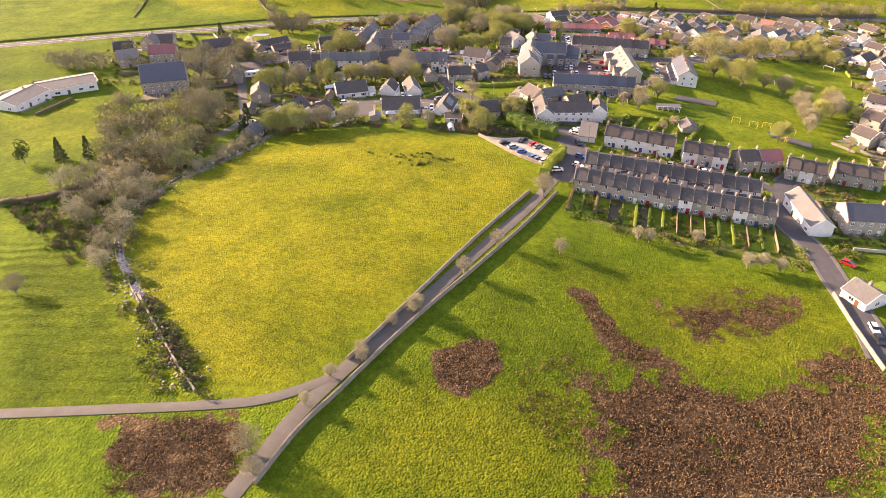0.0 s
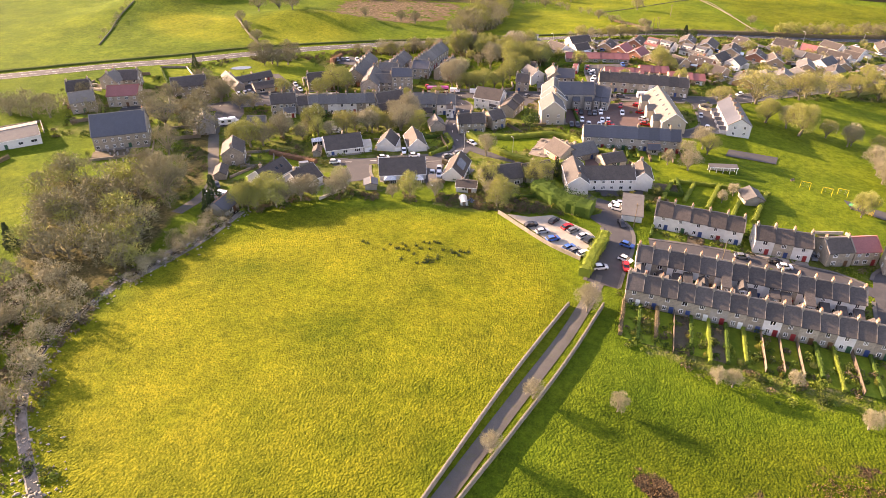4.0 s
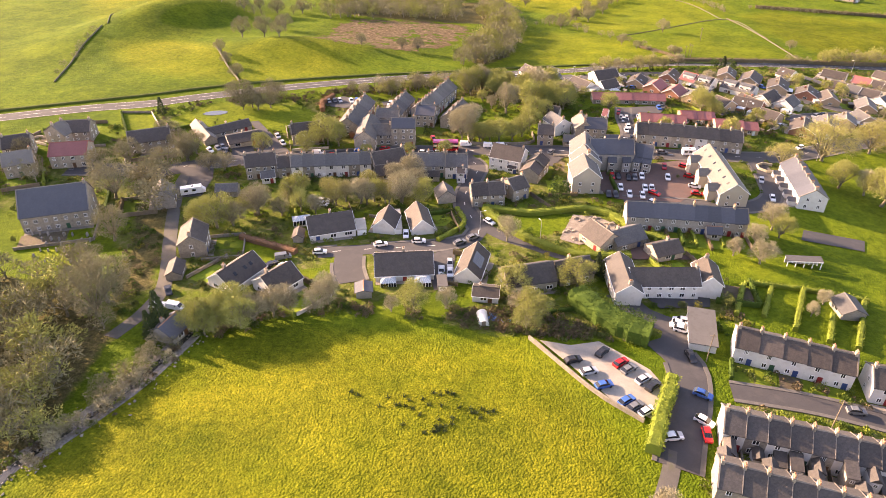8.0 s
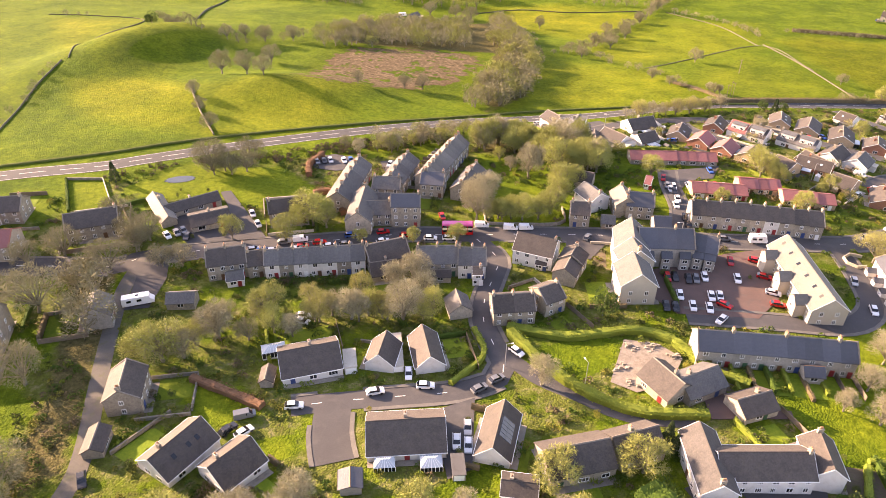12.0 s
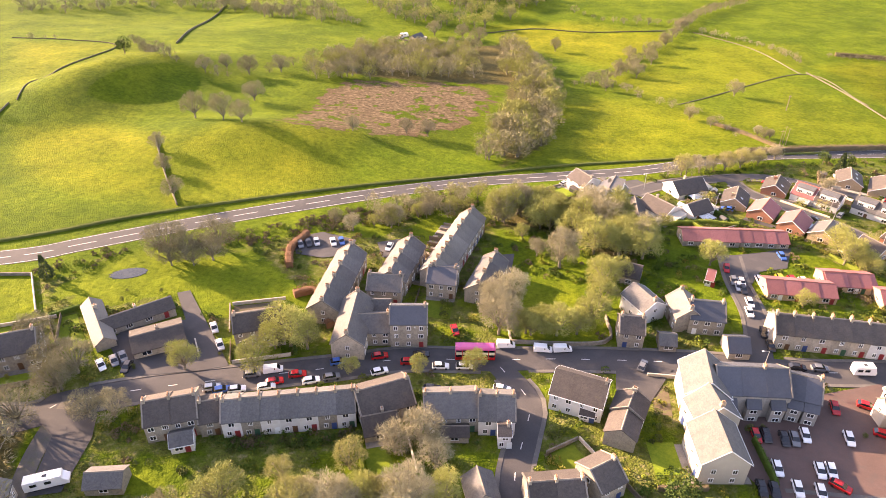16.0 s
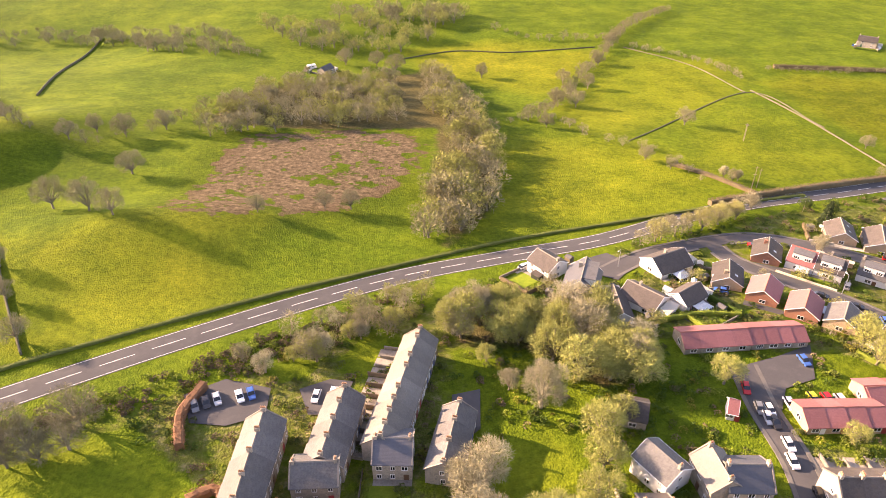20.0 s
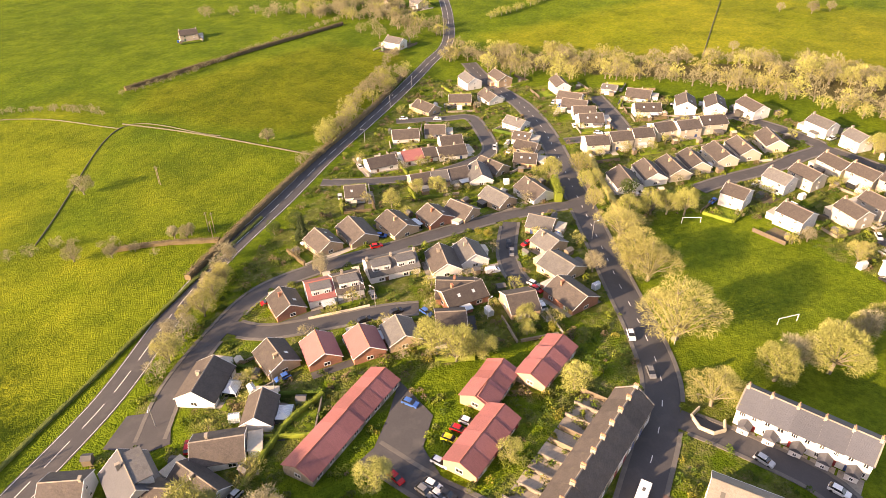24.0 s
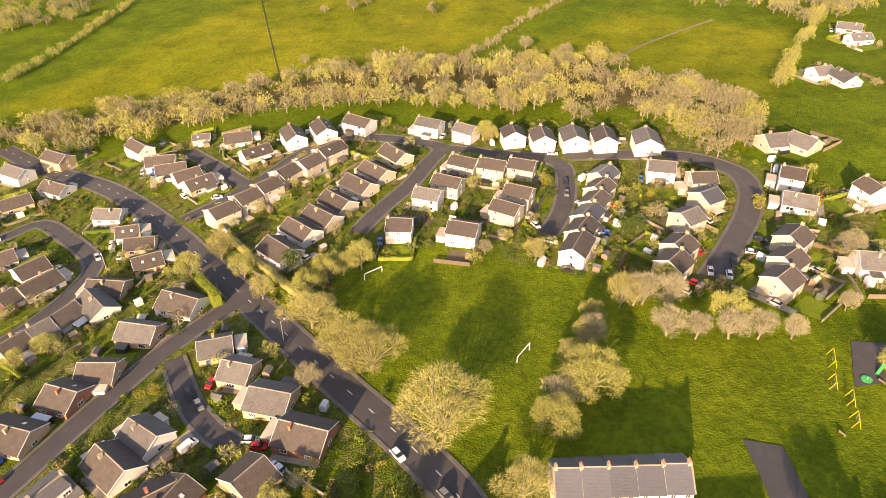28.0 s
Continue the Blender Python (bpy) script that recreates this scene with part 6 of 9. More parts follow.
def grow(kind, seed, twigs, far=False, fine=1.0):
    """A bare tree about 9 m high: trunk and limbs, and the twigs of its crown in rounded lobes."""
    rng = np.random.default_rng(seed)
    v, f = [], []
    slim = {"pale": 0.85, "straw": 1.05, "olive": 1.0, "bare": 1.1}[kind]
    fork = np.array([rng.normal() * 0.2, rng.normal() * 0.2, rng.uniform(1.0, 1.8)])
    limb(v, f, np.array([0, 0, -0.6]), fork, 0.36, 0.26)
    heart = np.array([0, 0, 3.4 if far else 4.5])
    reach = np.array([2.75 * slim * rng.uniform(0.85, 1.15), 2.75 * slim * rng.uniform(0.85, 1.15), 2.9])
    if far:
        reach = reach * np.array([1.18, 1.18, 1.08])
    lobes, n = [], 11 if far else 17
    for i in range(n):
        z = -0.35 + 1.33 * (i + 0.5) / n
        a = i * 2.4 + rng.normal() * 0.35
        u = np.array([math.cos(a) * math.sqrt(max(0.0, 1 - z * z)), math.sin(a) * math.sqrt(max(0.0, 1 - z * z)), z])
        lobes.append((heart + reach * u * rng.uniform(0.72, 1.08), u, rng.uniform(0.95, 1.7) * (1.1 if far else 1.0)))
    lobes.append((heart + np.array([0, 0, 0.9]), np.array([0, 0, 1.0]), 1.7))
    for c, u, r in lobes[::2] if far else lobes:
        mid = (fork + c) / 2 + np.array([0, 0, rng.uniform(-0.1, 0.5)])
        limb(v, f, fork, mid, 0.16, 0.10)
        limb(v, f, mid, c, 0.10, 0.05)
        for j in range(0 if far else 3):
            limb(v, f, mid + (c - mid) * rng.uniform(0.4, 1.0), c + (u * 0.6 + unit(rng, 0.2)) * r * 0.75, 0.05, 0.02)
    share = np.cumsum([r * r for _, _, r in lobes])
    pick = np.minimum(np.searchsorted(share, rng.random(twigs) * share[-1]), len(lobes) - 1)
    c, u, r = (np.array([lobe[k] for lobe in lobes])[pick] for k in range(3))
    w = units(rng, twigs, 0.25) + u * 0.45
    w /= np.linalg.norm(w, axis=1, keepdims=True)
    p = c + w * r[:, None] * rng.random((twigs, 1)) ** 0.4
    d = w * 0.75 + units(rng, twigs, 0.35) * 0.7
    d /= np.linalg.norm(d, axis=1, keepdims=True)
    spans = ((0.75, 1.3), (0.16, 0.27)) if far else ((0.5 * fine, 1.05 * fine), (0.048 * fine, 0.094 * fine))
    keep = p[:, 2] > (0.4 if far else 0.8)
    t = fins(rng, p[keep], d[keep], *spans)
    if kind == "olive":
        q = p[keep][::4]
        t = np.concatenate([t, fins(rng, q + units(rng, len(q), 0) * 0.2, units(rng, len(q), 0), (0.34 * fine, 0.35 * fine), (0.27 * fine, 0.29 * fine))])
    return np.array(v), np.array(f), t


def leafy(kind, seed, leaves):
    """A dense bush or conifer of leaf clumps round a short stem, 10 m high for trees, 3 m for shrubs."""
    rng = np.random.default_rng(seed)
    v, f, t = [], [], []
    high = 3.0 if kind.startswith("shrub") else 10.0
    limb(v, f, np.array([0, 0, -0.5]), np.array([0, 0, high * 0.75]), high * 0.03, high * 0.008)
    lumps = [(unit(rng, 0) * np.array([1, 1, 0.7]) * high * 0.2, rng.uniform(0.12, 0.22) * high) for _ in range(9)]
    for i in range(leaves):
        if kind == "conifer":
            z = high * (0.08 + 0.92 * rng.random() ** 1.4)
            az = rng.random() * 2 * math.pi
            r = (high - z) * 0.26 * (0.75 + 0.25 * math.sin(z * 3.3)) * rng.uniform(0.8, 1.1) + 0.1
            p = np.array([math.cos(az) * r, math.sin(az) * r, z])
            d = np.array([math.cos(az), math.sin(az), -0.5])
            t.append(blade(rng, p, d / np.linalg.norm(d), 0.6, 0.35))
        else:
            c, r = lumps[rng.integers(len(lumps))]
            u = unit(rng, 0.1)
            p = c * np.array([1, 1, 1.6]) + u * r * rng.uniform(0.85, 1.1) + np.array([0, 0, high * 0.52])
            if p[2] < 0.05 * high:
                continue
            t.append(blade(rng, p, unit(rng, 0.3) * 0.6 + u * 0.6, high * 0.045 + 0.08, high * 0.03 + 0.07))
    return np.array(v), np.array(f), np.array(t).reshape(-1, 3)


TREE_WORDS = {
    "bare": ("tree", "leafless grey-brown tree with spreading limbs"), "pale": ("tree", "leafless pale tree with fine upright twigs"),
    "olive": ("tree", "budding tree with olive-green ivy and twigs"), "straw": ("tree", "leafless tree with straw-yellow sunlit twigs"),
    "evergreen": ("tree", "dense dark green evergreen tree"), "conifer": ("conifer", "narrow dark green conifer"),
    "shrub": ("shrub", "rounded green garden shrub"), "shrub_gold": ("shrub", "golden-leaved rounded garden shrub")}
models, model_data = {}, {}


def model(kind, n):
    """The n-th grown form of a kind, built once; forms from the fourth on are for large trees."""
    if (kind, n) not in models:
        seed = sum(map(ord, kind)) * 10 + n
        v, f, t = grow(kind, seed, 7500, fine=0.62) if n > 3 else grow(kind, seed, 3500, fine=0.88) if kind in ("bare", "pale", "olive", "straw") else leafy(kind, seed, 1500 if not kind.startswith("shrub") else 620)
        a = arrays_ob("trunk", v, f, BARK)
        b = arrays_ob("crown", t, np.arange(len(t)).reshape(-1, 3), TWIGS[kind])
        models[kind, n] = a.data, b.data
        for o in (a, b):
            bpy.data.objects.remove(o)
    return models[kind, n]


tree_rng = random.Random(5)


def tree(kind, x, y, height, group="", wide=1.0):
    large = kind in ("bare", "pale", "olive", "straw") and (wide > 1.1 or height >= 13)
    trunk, crown = model(kind, 4 + tree_rng.randrange(2) if large else tree_rng.randrange(4))
    name, label = TREE_WORDS[kind]
    k = height / (3.0 if kind.startswith("shrub") else 8.3) * tree_rng.uniform(0.9, 1.1)
    w = wide * k * tree_rng.uniform(0.9, 1.2)
    if name == "shrub":
        ob = new(name, crown)
        ob.matrix_basis = pose(x, y, gz(x, y), 0, 0, tree_rng.uniform(0, 360)) @ Matrix.Diagonal((w, w, k, 1))
        return tagged(ob, label, "shrub", group=group)
    ob = empty(name, pose(x, y, gz(x, y), 0, 0, tree_rng.uniform(0, 360)) @ Matrix.Diagonal((w, w, k, 1)))
    shared("trunk", trunk, ob, Matrix())
    shared("crown", crown, ob, Matrix())
    return tagged(ob, label, "tree", group=group)


def scatter(poly, n, rnd):
    lo, hi = [min(c) for c in zip(*poly)], [max(c) for c in zip(*poly)]
    out = []
    while len(out) < n:
        x, y = rnd.uniform(lo[0], hi[0]), rnd.uniform(lo[1], hi[1])
        if inside(np.array([x]), np.array([y]), poly)[0] > 0 and not near_road(x, y, 1.2):
            out.append((x, y))
    return out


NEAR_WOODS = ("village_wood",)


def wood(name, n, low, high, kinds, poly):
    """Trees scattered over a patch: single trees near by, one thicket far off."""
    rnd = random.Random(name)
    kinds = kinds.split(",")
    if name in NEAR_WOODS:
        for x, y in scatter(poly, n, rnd):
            tree(rnd.choice(kinds), x, y, rnd.uniform(low, high), name.replace("_", " "))
        return
    for kind in kinds:
        plant(kind, scatter(poly, n // len(kinds), rnd), low, high, rnd)


def plant(kind, spots, low, high, rnd, words=""):
    """One growth of many far trees at the given spots."""
    rng = np.random.default_rng(len(spots) * 31)
    vs, fs, ts, at = [], [], [], 0
    if kind not in model_data:
        model_data[kind] = [grow(kind, 900 + i, 380, True) for i in range(3)]
    for x, y in spots:
        v, f, t = model_data[kind][rng.integers(3)]
        k, a = rnd.uniform(low, high) / 8.3, rnd.uniform(0, 6.28)
        m = np.array([[math.cos(a), -math.sin(a), 0], [math.sin(a), math.cos(a), 0], [0, 0, 1]]) * k
        o = np.array([x, y, gz(x, y)])
        vs.append(v @ m.T + o)
        fs.append(f + at)
        at += len(v)
        ts.append(t @ m.T + o)
    t = np.concatenate(ts)
    w = arrays_ob("woodland", t, np.arange(len(t)).reshape(-1, 3), TWIGS[kind])
    tagged(w, words or "distant leafless " + {"bare": "grey-brown", "pale": "pale", "olive": "olive-green", "straw": "straw-yellow"}[kind] + " woodland", "woodland", kind="stuff")
    arrays_ob("trunks", np.concatenate(vs), np.concatenate(fs), BARK, w)


def tree_line(kind, height, gap, pts):
    """A row of field trees and bushes along a boundary, as one growth."""
    rnd = random.Random(len(pts) * 100 + round(pts[0][0]))
    line, out, run = smooth_line(pts, 2.0), [], 0.0
    for a, b in zip(line, line[1:]):
        run += (b - a).length
        if run > gap:
            run = rnd.uniform(-0.4, 0.4) * gap
            out.append((b.x + rnd.uniform(-1.5, 1.5), b.y + rnd.uniform(-1.5, 1.5)))
    plant(kind, out, height * 0.5, height * 1.15, rnd)


def hedge(name, height, pts, width=1.5, kind="hedge"):
    """A clipped or rough hedge: a twiggy core and a skin of small leaves."""
    if name.startswith("yard_hedge"):
        width = 3.0
    if name == "park_laurel":
        width, kind = 8.0, "laurel"
    if name in ("road_hedge", "top_hedge", "beck_hedge", "west_hedge", "scrub_hedge"):
        kind, width = "brown", 2.6
    if name == "road_hedge_w":
        kind = "shrub"
    if name == "estate_hedge":
        kind, width = "straw", 2.4
    if name.startswith("beech"):
        kind, width = "beech", 2.4
    line = smooth_line(pts, 1.5)
    rng = np.random.default_rng(len(name) * 7 + len(line))
    st, t, core, v = sides(line), [], Geo(), []
    for q, n in st:
        hw, hh = width / 2 * rng.uniform(0.7, 0.95), height * rng.uniform(0.75, 0.95)
        for o, lift in ((-hw, -0.3), (-hw, hh * 0.8), (-hw * 0.6, hh), (hw * 0.6, hh), (hw, hh * 0.8), (hw, -0.3)):
            x, y = q.x + n.x * o, q.y + n.y * o
            v.append((x, y, gz(x, y) + lift))
    e = (len(st) - 1) * 6
    core.add(v, [(i * 6 + j + 1, i * 6 + j, (i + 1) * 6 + j, (i + 1) * 6 + j + 1) for i in range(len(st) - 1) for j in range(5)] + [tuple(range(6)), tuple(range(e, e + 6))[::-1]])
    for (q, n), (q2, _) in zip(st, st[1:]):
        m = int((28 if height < 3 else 60) * (width + 2 * height) / 5)
        k, s, top = rng.random(m), rng.uniform(-1, 1, m), rng.random(m) < 0.55
        o = np.where(top, s * width / 2, np.sign(s) * width / 2 * rng.uniform(0.85, 1.1, m))
        z = np.where(top, height * rng.uniform(0.88, 1.08, m) * (1 - 0.15 * s * s), height * rng.random(m))
        t.append(np.stack([q.x + (q2.x - q.x) * k + n.x * o, q.y + (q2.y - q.y) * k + n.y * o, gz(q.x, q.y) + z], 1))
    t = blades(rng, np.concatenate(t), 0.5, (0.25, 0.55), (0.16, 0.3))
    ob = core.make("hedge", TWIGS[kind])
    tagged(ob, {"laurel": "tall dense glossy laurel hedge", "brown": "leafless brown field hedge", "straw": "tall pale leafless boundary hedge", "shrub": "low rough green hedge beside the road", "beech": "russet-leaved clipped beech garden hedge"}.get(kind, "clipped bright green garden hedge"), "hedge", group="hedges")
    arrays_ob("leaves", t, np.arange(len(t)).reshape(-1, 3), TWIGS[kind], ob)


hedge("yard_hedge", 2, [(-2.5, 312.3), (11.8, 308.4), (28.2, 311.1), (37.5, 308.1), (44.3, 297.1), (51.9, 291.7)])
hedge("yard_hedge_b", 2.2, [(-1.8, 310.0), (4.9, 298.5), (13.7, 288.1), (24.9, 281.9), (39.4, 281.5)])
hedge("close_hedge", 1.6, [(-11.1, 311.2), (-8.9, 300.6), (-16.7, 289.9)])
hedge("park_laurel", 5, [(20.5, 258.8), (25.2, 251.4), (32.3, 244.8), (35.9, 242.8)])
hedge("street_bushes", 3.4, [(37.0, 227.5), (35.0, 222.5), (32.0, 216.5), (29.5, 210.0), (28.0, 206.5)], 3.4)
hedge("conifer_screen", 4.6, [(198.0, 420.6), (205.0, 424.4), (212.5, 428.4)], 3.0)
hedge("top_hedge", 2.5, [(402.0, 669.6), (324.8, 683.8), (228.0, 697.5)])
hedge("road_hedge_w", 0.9, [(-260, 362), (-205, 386), (-154.5, 407.3), (-128.2, 422.0), (-98.1, 437.0), (-45.2, 462.2), (13.9, 485.3), (64.7, 496.7), (141.0, 514.5)])
hedge("road_hedge", 2.5, [(330.5, 569.4), (273.3, 553.3), (225.2, 541.1), (200.3, 535.2), (123.4, 514.0), (98.3, 506.9)])
hedge("estate_hedge", 2.5, [(251.7, 427.6), (225.6, 414.1), (199.9, 399.1), (185.6, 389.5)])
hedge("drive_hedge", 1.8, [(42.4, 431.6), (60.9, 434.7), (73.0, 433.0)])
hedge("west_hedge", 2, [(-142.4, 179.8), (-127.8, 185.9), (-118.3, 201.0)])
hedge("beech_hedge", 2.5, [(-70.6, 397.8), (-72.4, 408.0), (-69.1, 417.3)])
hedge("beech_hedge_b", 2.5, [(-66.2, 383.7), (-60.3, 385.6), (-55.9, 374.7), (-53.6, 370.5)])
hedge("beech_hedge_c", 1.8, [(-76.0, 289.0), (-67.1, 285.1), (-57.6, 280.6)])
hedge("garden_hedge_a", 1.6, [(67.4, 268.9), (60.8, 254.9)])
hedge("garden_hedge_b", 1.8, [(84.0, 268.9), (73.7, 249.6)])
hedge("garden_hedge_c", 1.6, [(87.0, 257.7), (80.6, 245.7)])
hedge("garden_hedge_d", 1.8, [(98.6, 264.6), (86.9, 243.9)])
hedge("garden_hedge_e", 1.4, [(68.4, 270.4), (83.7, 268.9), (100.5, 265.6)])
hedge("garden_hedge_f", 1.2, [(75.3, 269.0), (67.9, 254.9)])
hedge("scrub_hedge", 1.5, [(101.0, 547.8), (111.2, 534.9), (121.2, 516.1)])
tree("olive", -62.4, 362.7, 12)
tree("olive", -69.1, 353.2, 8)
tree("olive", -85.4, 352.0, 8)
tree("pale", 9.7, 403.2, 15)
tree("olive", 19.8, 391.0, 12)
tree("olive", -5.8, 369.6, 8)
tree("olive", -1.4, 370.0, 9)
tree("olive", 5.2, 370.1, 9)
tree("olive", 10.4, 370.7, 8)
tree("olive", 14.6, 374.8, 10)
tree("pale", -9.9, 370.2, 14)
tree("pale", -11.9, 381.9, 10)
tree("olive", 21.2, 412.1, 12)
tree("pale", 38.6, 419.9, 10)
tree("olive", 28.9, 415.9, 11)
tree("olive", 55.0, 405.9, 8)
tree("olive", 73.9, 384.5, 6)
tree("bare", -109.7, 349.3, 9)
tree("bare", -115.8, 350.9, 8)
tree("bare", -114.7, 333.0, 10)
tree("bare", -100.5, 335.5, 8)
tree("bare", -95.0, 335.9, 8)
tree("bare", -110.8, 343.6, 8)
tree("bare", -107.0, 400.0, 11)
tree("bare", -93.8, 406.3, 11)
tree("bare", -101.6, 399.0, 9)
tree("conifer", -136.8, 387.1, 7)
tree("olive", -46.1, 353.7, 5)
tree("olive", -29.8, 354.6, 5)
tree("olive", -16.1, 356.2, 6)
tree("pale", -41.1, 427.5, 8)
tree("bare", -44.8, 427.1, 8)
tree("bare", -31.2, 437.2, 7)
tree("olive", -34.9, 434.5, 6)
tree("straw", -51.2, 312.9, 9)
tree("pale", -41.0, 313.5, 9)
tree("pale", -29.7, 314.9, 13)
tree("olive", -22.2, 317.3, 8)
tree("straw", -34.9, 315.3, 8)
tree("olive", -64.7, 313.5, 10)
tree("pale", -74.8, 304.6, 11)
tree("olive", -85.1, 295.1, 12)
tree("olive", -89.9, 296.1, 10)
tree("bare", -80.5, 296.6, 9)
tree("bare", -124.7, 312.5, 12)
tree("bare", -113.2, 285.6, 12)
tree("bare", -100.6, 254.0, 14)
tree("bare", -100.6, 247.9, 13)
tree("bare", -112.1, 265.6, 12)
tree("olive", -68.6, 242.9, 10)
tree("olive", -62.7, 243.1, 10)
tree("olive", -70.8, 240.2, 8)
tree("pale", -56.1, 248.3, 9)
tree("pale", -52.9, 250.7, 8)
tree("pale", -59.9, 246.0, 9)
tree("pale", -43.4, 254.1, 9)
tree("pale", -46.1, 250.9, 7)
tree("olive", -21.4, 251.8, 8)
tree("pale", -27.0, 251.5, 5)
tree("pale", -13.5, 253.6, 6)
tree("olive", 8.2, 250.1, 9)
tree("olive", 4.3, 261.8, 8)
tree("pale", 5.2, 252.9, 6)
tree("evergreen", 22.8, 318.1, 8)
tree("olive", 21.7, 265.2, 9)
tree("pale", 4.3, 290.7, 8)
tree("conifer", 28.2, 272.7, 6)
tree("conifer", 29.3, 270.9, 5)
tree("shrub_gold", 51.3, 257.0, 3)
tree("shrub", 47.7, 256.8, 3)
tree("shrub", 59.7, 257.6, 5)
tree("pale", 87.9, 302.4, 10)
tree("olive", 88.7, 297.8, 9)
tree("pale", 76.8, 281.6, 8)
tree("pale", 70.2, 285.1, 7)
tree("pale", 78.9, 292.2, 7)
tree("bare", -93.8, 399.6, 9)
tree("bare", -104.6, 395.5, 8)
tree("bare", -98.4, 396.3, 7)
tree("olive", 101.1, 404.2, 7)
tree("bare", -122.9, 357.2, 9)
tree("bare", -111.4, 342.9, 9)
tree("bare", -130.8, 339.0, 9)
tree("bare", -138.9, 333.8, 8)
tree("bare", -170.6, 341.3, 8)
tree("conifer", -81.5, 241.9, 10)
tree("conifer", -82.8, 238.5, 8)
tree("olive", -72.8, 240.9, 9)
tree("olive", -65.0, 247.0, 9)
tree("olive", -68.7, 241.0, 8)
tree("olive", 6.3, 244.9, 7)
tree("olive", 11.0, 251.2, 6)
tree("pale", 81.0, 256.9, 5)
tree("pale", 86.5, 262.6, 5)
tree("pale", 26.4, 190.7, 8.0)
tree("pale", 10.7, 159.9, 5.0)
tree("pale", 1.4, 145.0, 5.0)
tree("pale", -10.7, 127.9, 4.3)
tree("pale", 27.8, 158.2, 5.6)
tree("pale", 51.9, 168.6, 4.8)
tree("pale", 55.1, 168.0, 4.8)
tree("pale", 69.2, 169.4, 4.8)
tree("pale", 80.5, 158.0, 4.8)
tree("pale", 84.5, 158.3, 4.8)
tree("pale", 88.9, 156.9, 4.8)
tree("olive", 126.7, 255.0, 8)
tree("olive", 155.7, 283.4, 11)
tree("pale", -21.0, 109.4, 3.7)
tree("pale", -10.4, 128.3, 4.3)
tree("pale", -36.3, 78.2, 4.3)
tree("bare", -38.7, 83.2, 6)
tree("evergreen", -152.3, 211.3, 8)
tree("conifer", -140.7, 214.1, 8)
tree("conifer", -131.9, 216.8, 8)
tree("bare", -109.9, 131.9, 6)
tree("pale", 166.7, 294.1, 11.2)
tree("pale", 153.4, 251.0, 7.2)
tree("olive", 128.6, 257.1, 8)
tree("olive", 188.3, 466.9, 7)
tree("olive", 183.7, 473.3, 6)
tree("olive", 168.4, 475.1, 8)
tree("evergreen", 140.7, 497.0, 6)
tree("evergreen", 131.9, 500.2, 5.5)
tree("shrub_gold", 140.1, 422.4, 3.2)
tree("shrub_gold", 161.1, 431.9, 4)
tree("shrub_gold", 160.8, 435.4, 4)
tree("olive", 118.4, 399.7, 7)
tree("olive", 97.2, 409.8, 10)
tree("olive", 98.0, 416.6, 9)
tree("olive", 100.8, 407.1, 9)
tree("pale", 121.8, 471.9, 5)
tree("pale", 117.5, 468.5, 6)
tree("shrub_gold", 243.4, 307.2, 7)
tree("evergreen", 206.2, 292.1, 7)
tree("evergreen", 206.7, 287.0, 6)
tree("olive", 288.2, 321.0, 9)
tree("straw", 285.4, 319.0, 8)
tree("pale", 154.9, 300.2, 9)
tree("pale", 152.1, 293.8, 9)
tree("pale", 150.1, 285.6, 9)
tree("pale", 148.4, 278.8, 9)
tree("pale", 146.3, 270.8, 8)
tree("pale", 174.8, 235.4, 9)
tree("evergreen", 211.5, 398.7, 8)
tree("olive", 218.5, 431.7, 8)
tree("shrub_gold", 209.1, 244.1, 6)
tree("shrub_gold", 226.5, 274.3, 4)
tree("straw", 66.6, 479.7, 9)
tree("straw", 93.8, 490.2, 9)
tree("straw", 86.0, 486.6, 8)
tree("straw", 101.9, 494.0, 8)
tree("conifer", 132.5, 487.9, 8)
tree("bare", -137.4, 471.6, 8)
tree("bare", -119.8, 438.2, 7)
tree("bare", -129.7, 456.5, 7)
tree("evergreen", -218.5, 623.9, 9)
tree("bare", -152.7, 572.0, 9)
tree("bare", -145.6, 583.8, 9)
tree("bare", -135.2, 586.7, 9)
tree("bare", -120.0, 595.1, 10)
tree("bare", -137.1, 511.0, 11)
tree("bare", -122.1, 502.9, 11)
tree("bare", -111.3, 495.0, 10)
tree("bare", -120.6, 543.9, 9)
tree("bare", -67.3, 503.0, 6)
tree("bare", -45.1, 511.9, 7)
tree("bare", -35.6, 511.9, 8)
tree("bare", 42.3, 708.9, 9)
tree("bare", 88.9, 687.2, 9)
tree("bare", 72.9, 643.4, 9)
tree("bare", 99.9, 672.9, 9)
tree("bare", 128.8, 601.0, 9)
tree("bare", 120.6, 720.2, 9)
tree("bare", 141.5, 763.2, 9)
tree("bare", 83.2, 637.8, 9)
tree("bare", 58.5, 602.7, 8)
tree("bare", -43.3, 744.2, 11)
tree("bare", -22.9, 740.7, 11)
tree("bare", -10.9, 727.0, 11)
tree("bare", 117.7, 527.9, 6)
tree("bare", 91.0, 554.6, 6)
tree("bare", 98.0, 543.5, 5)
tree("bare", 203.8, 567.5, 6)
tree("bare", 534.1, 364.0, 8)
tree("evergreen", 502.5, 309.6, 9)
tree("bare", 425.1, 397.3, 6)
tree("bare", 504.2, 311.6, 8)
tree("bare", 545.3, 353.4, 7)
tree("bare", 410.7, 270.6, 9)
tree("bare", 390.6, 253.2, 9)
tree("bare", 533.8, 384.4, 7)
tree("olive", -57.9, 361.7, 9)
tree("olive", -65.9, 361.1, 8)
tree("pale", -32.9, 329.8, 9)
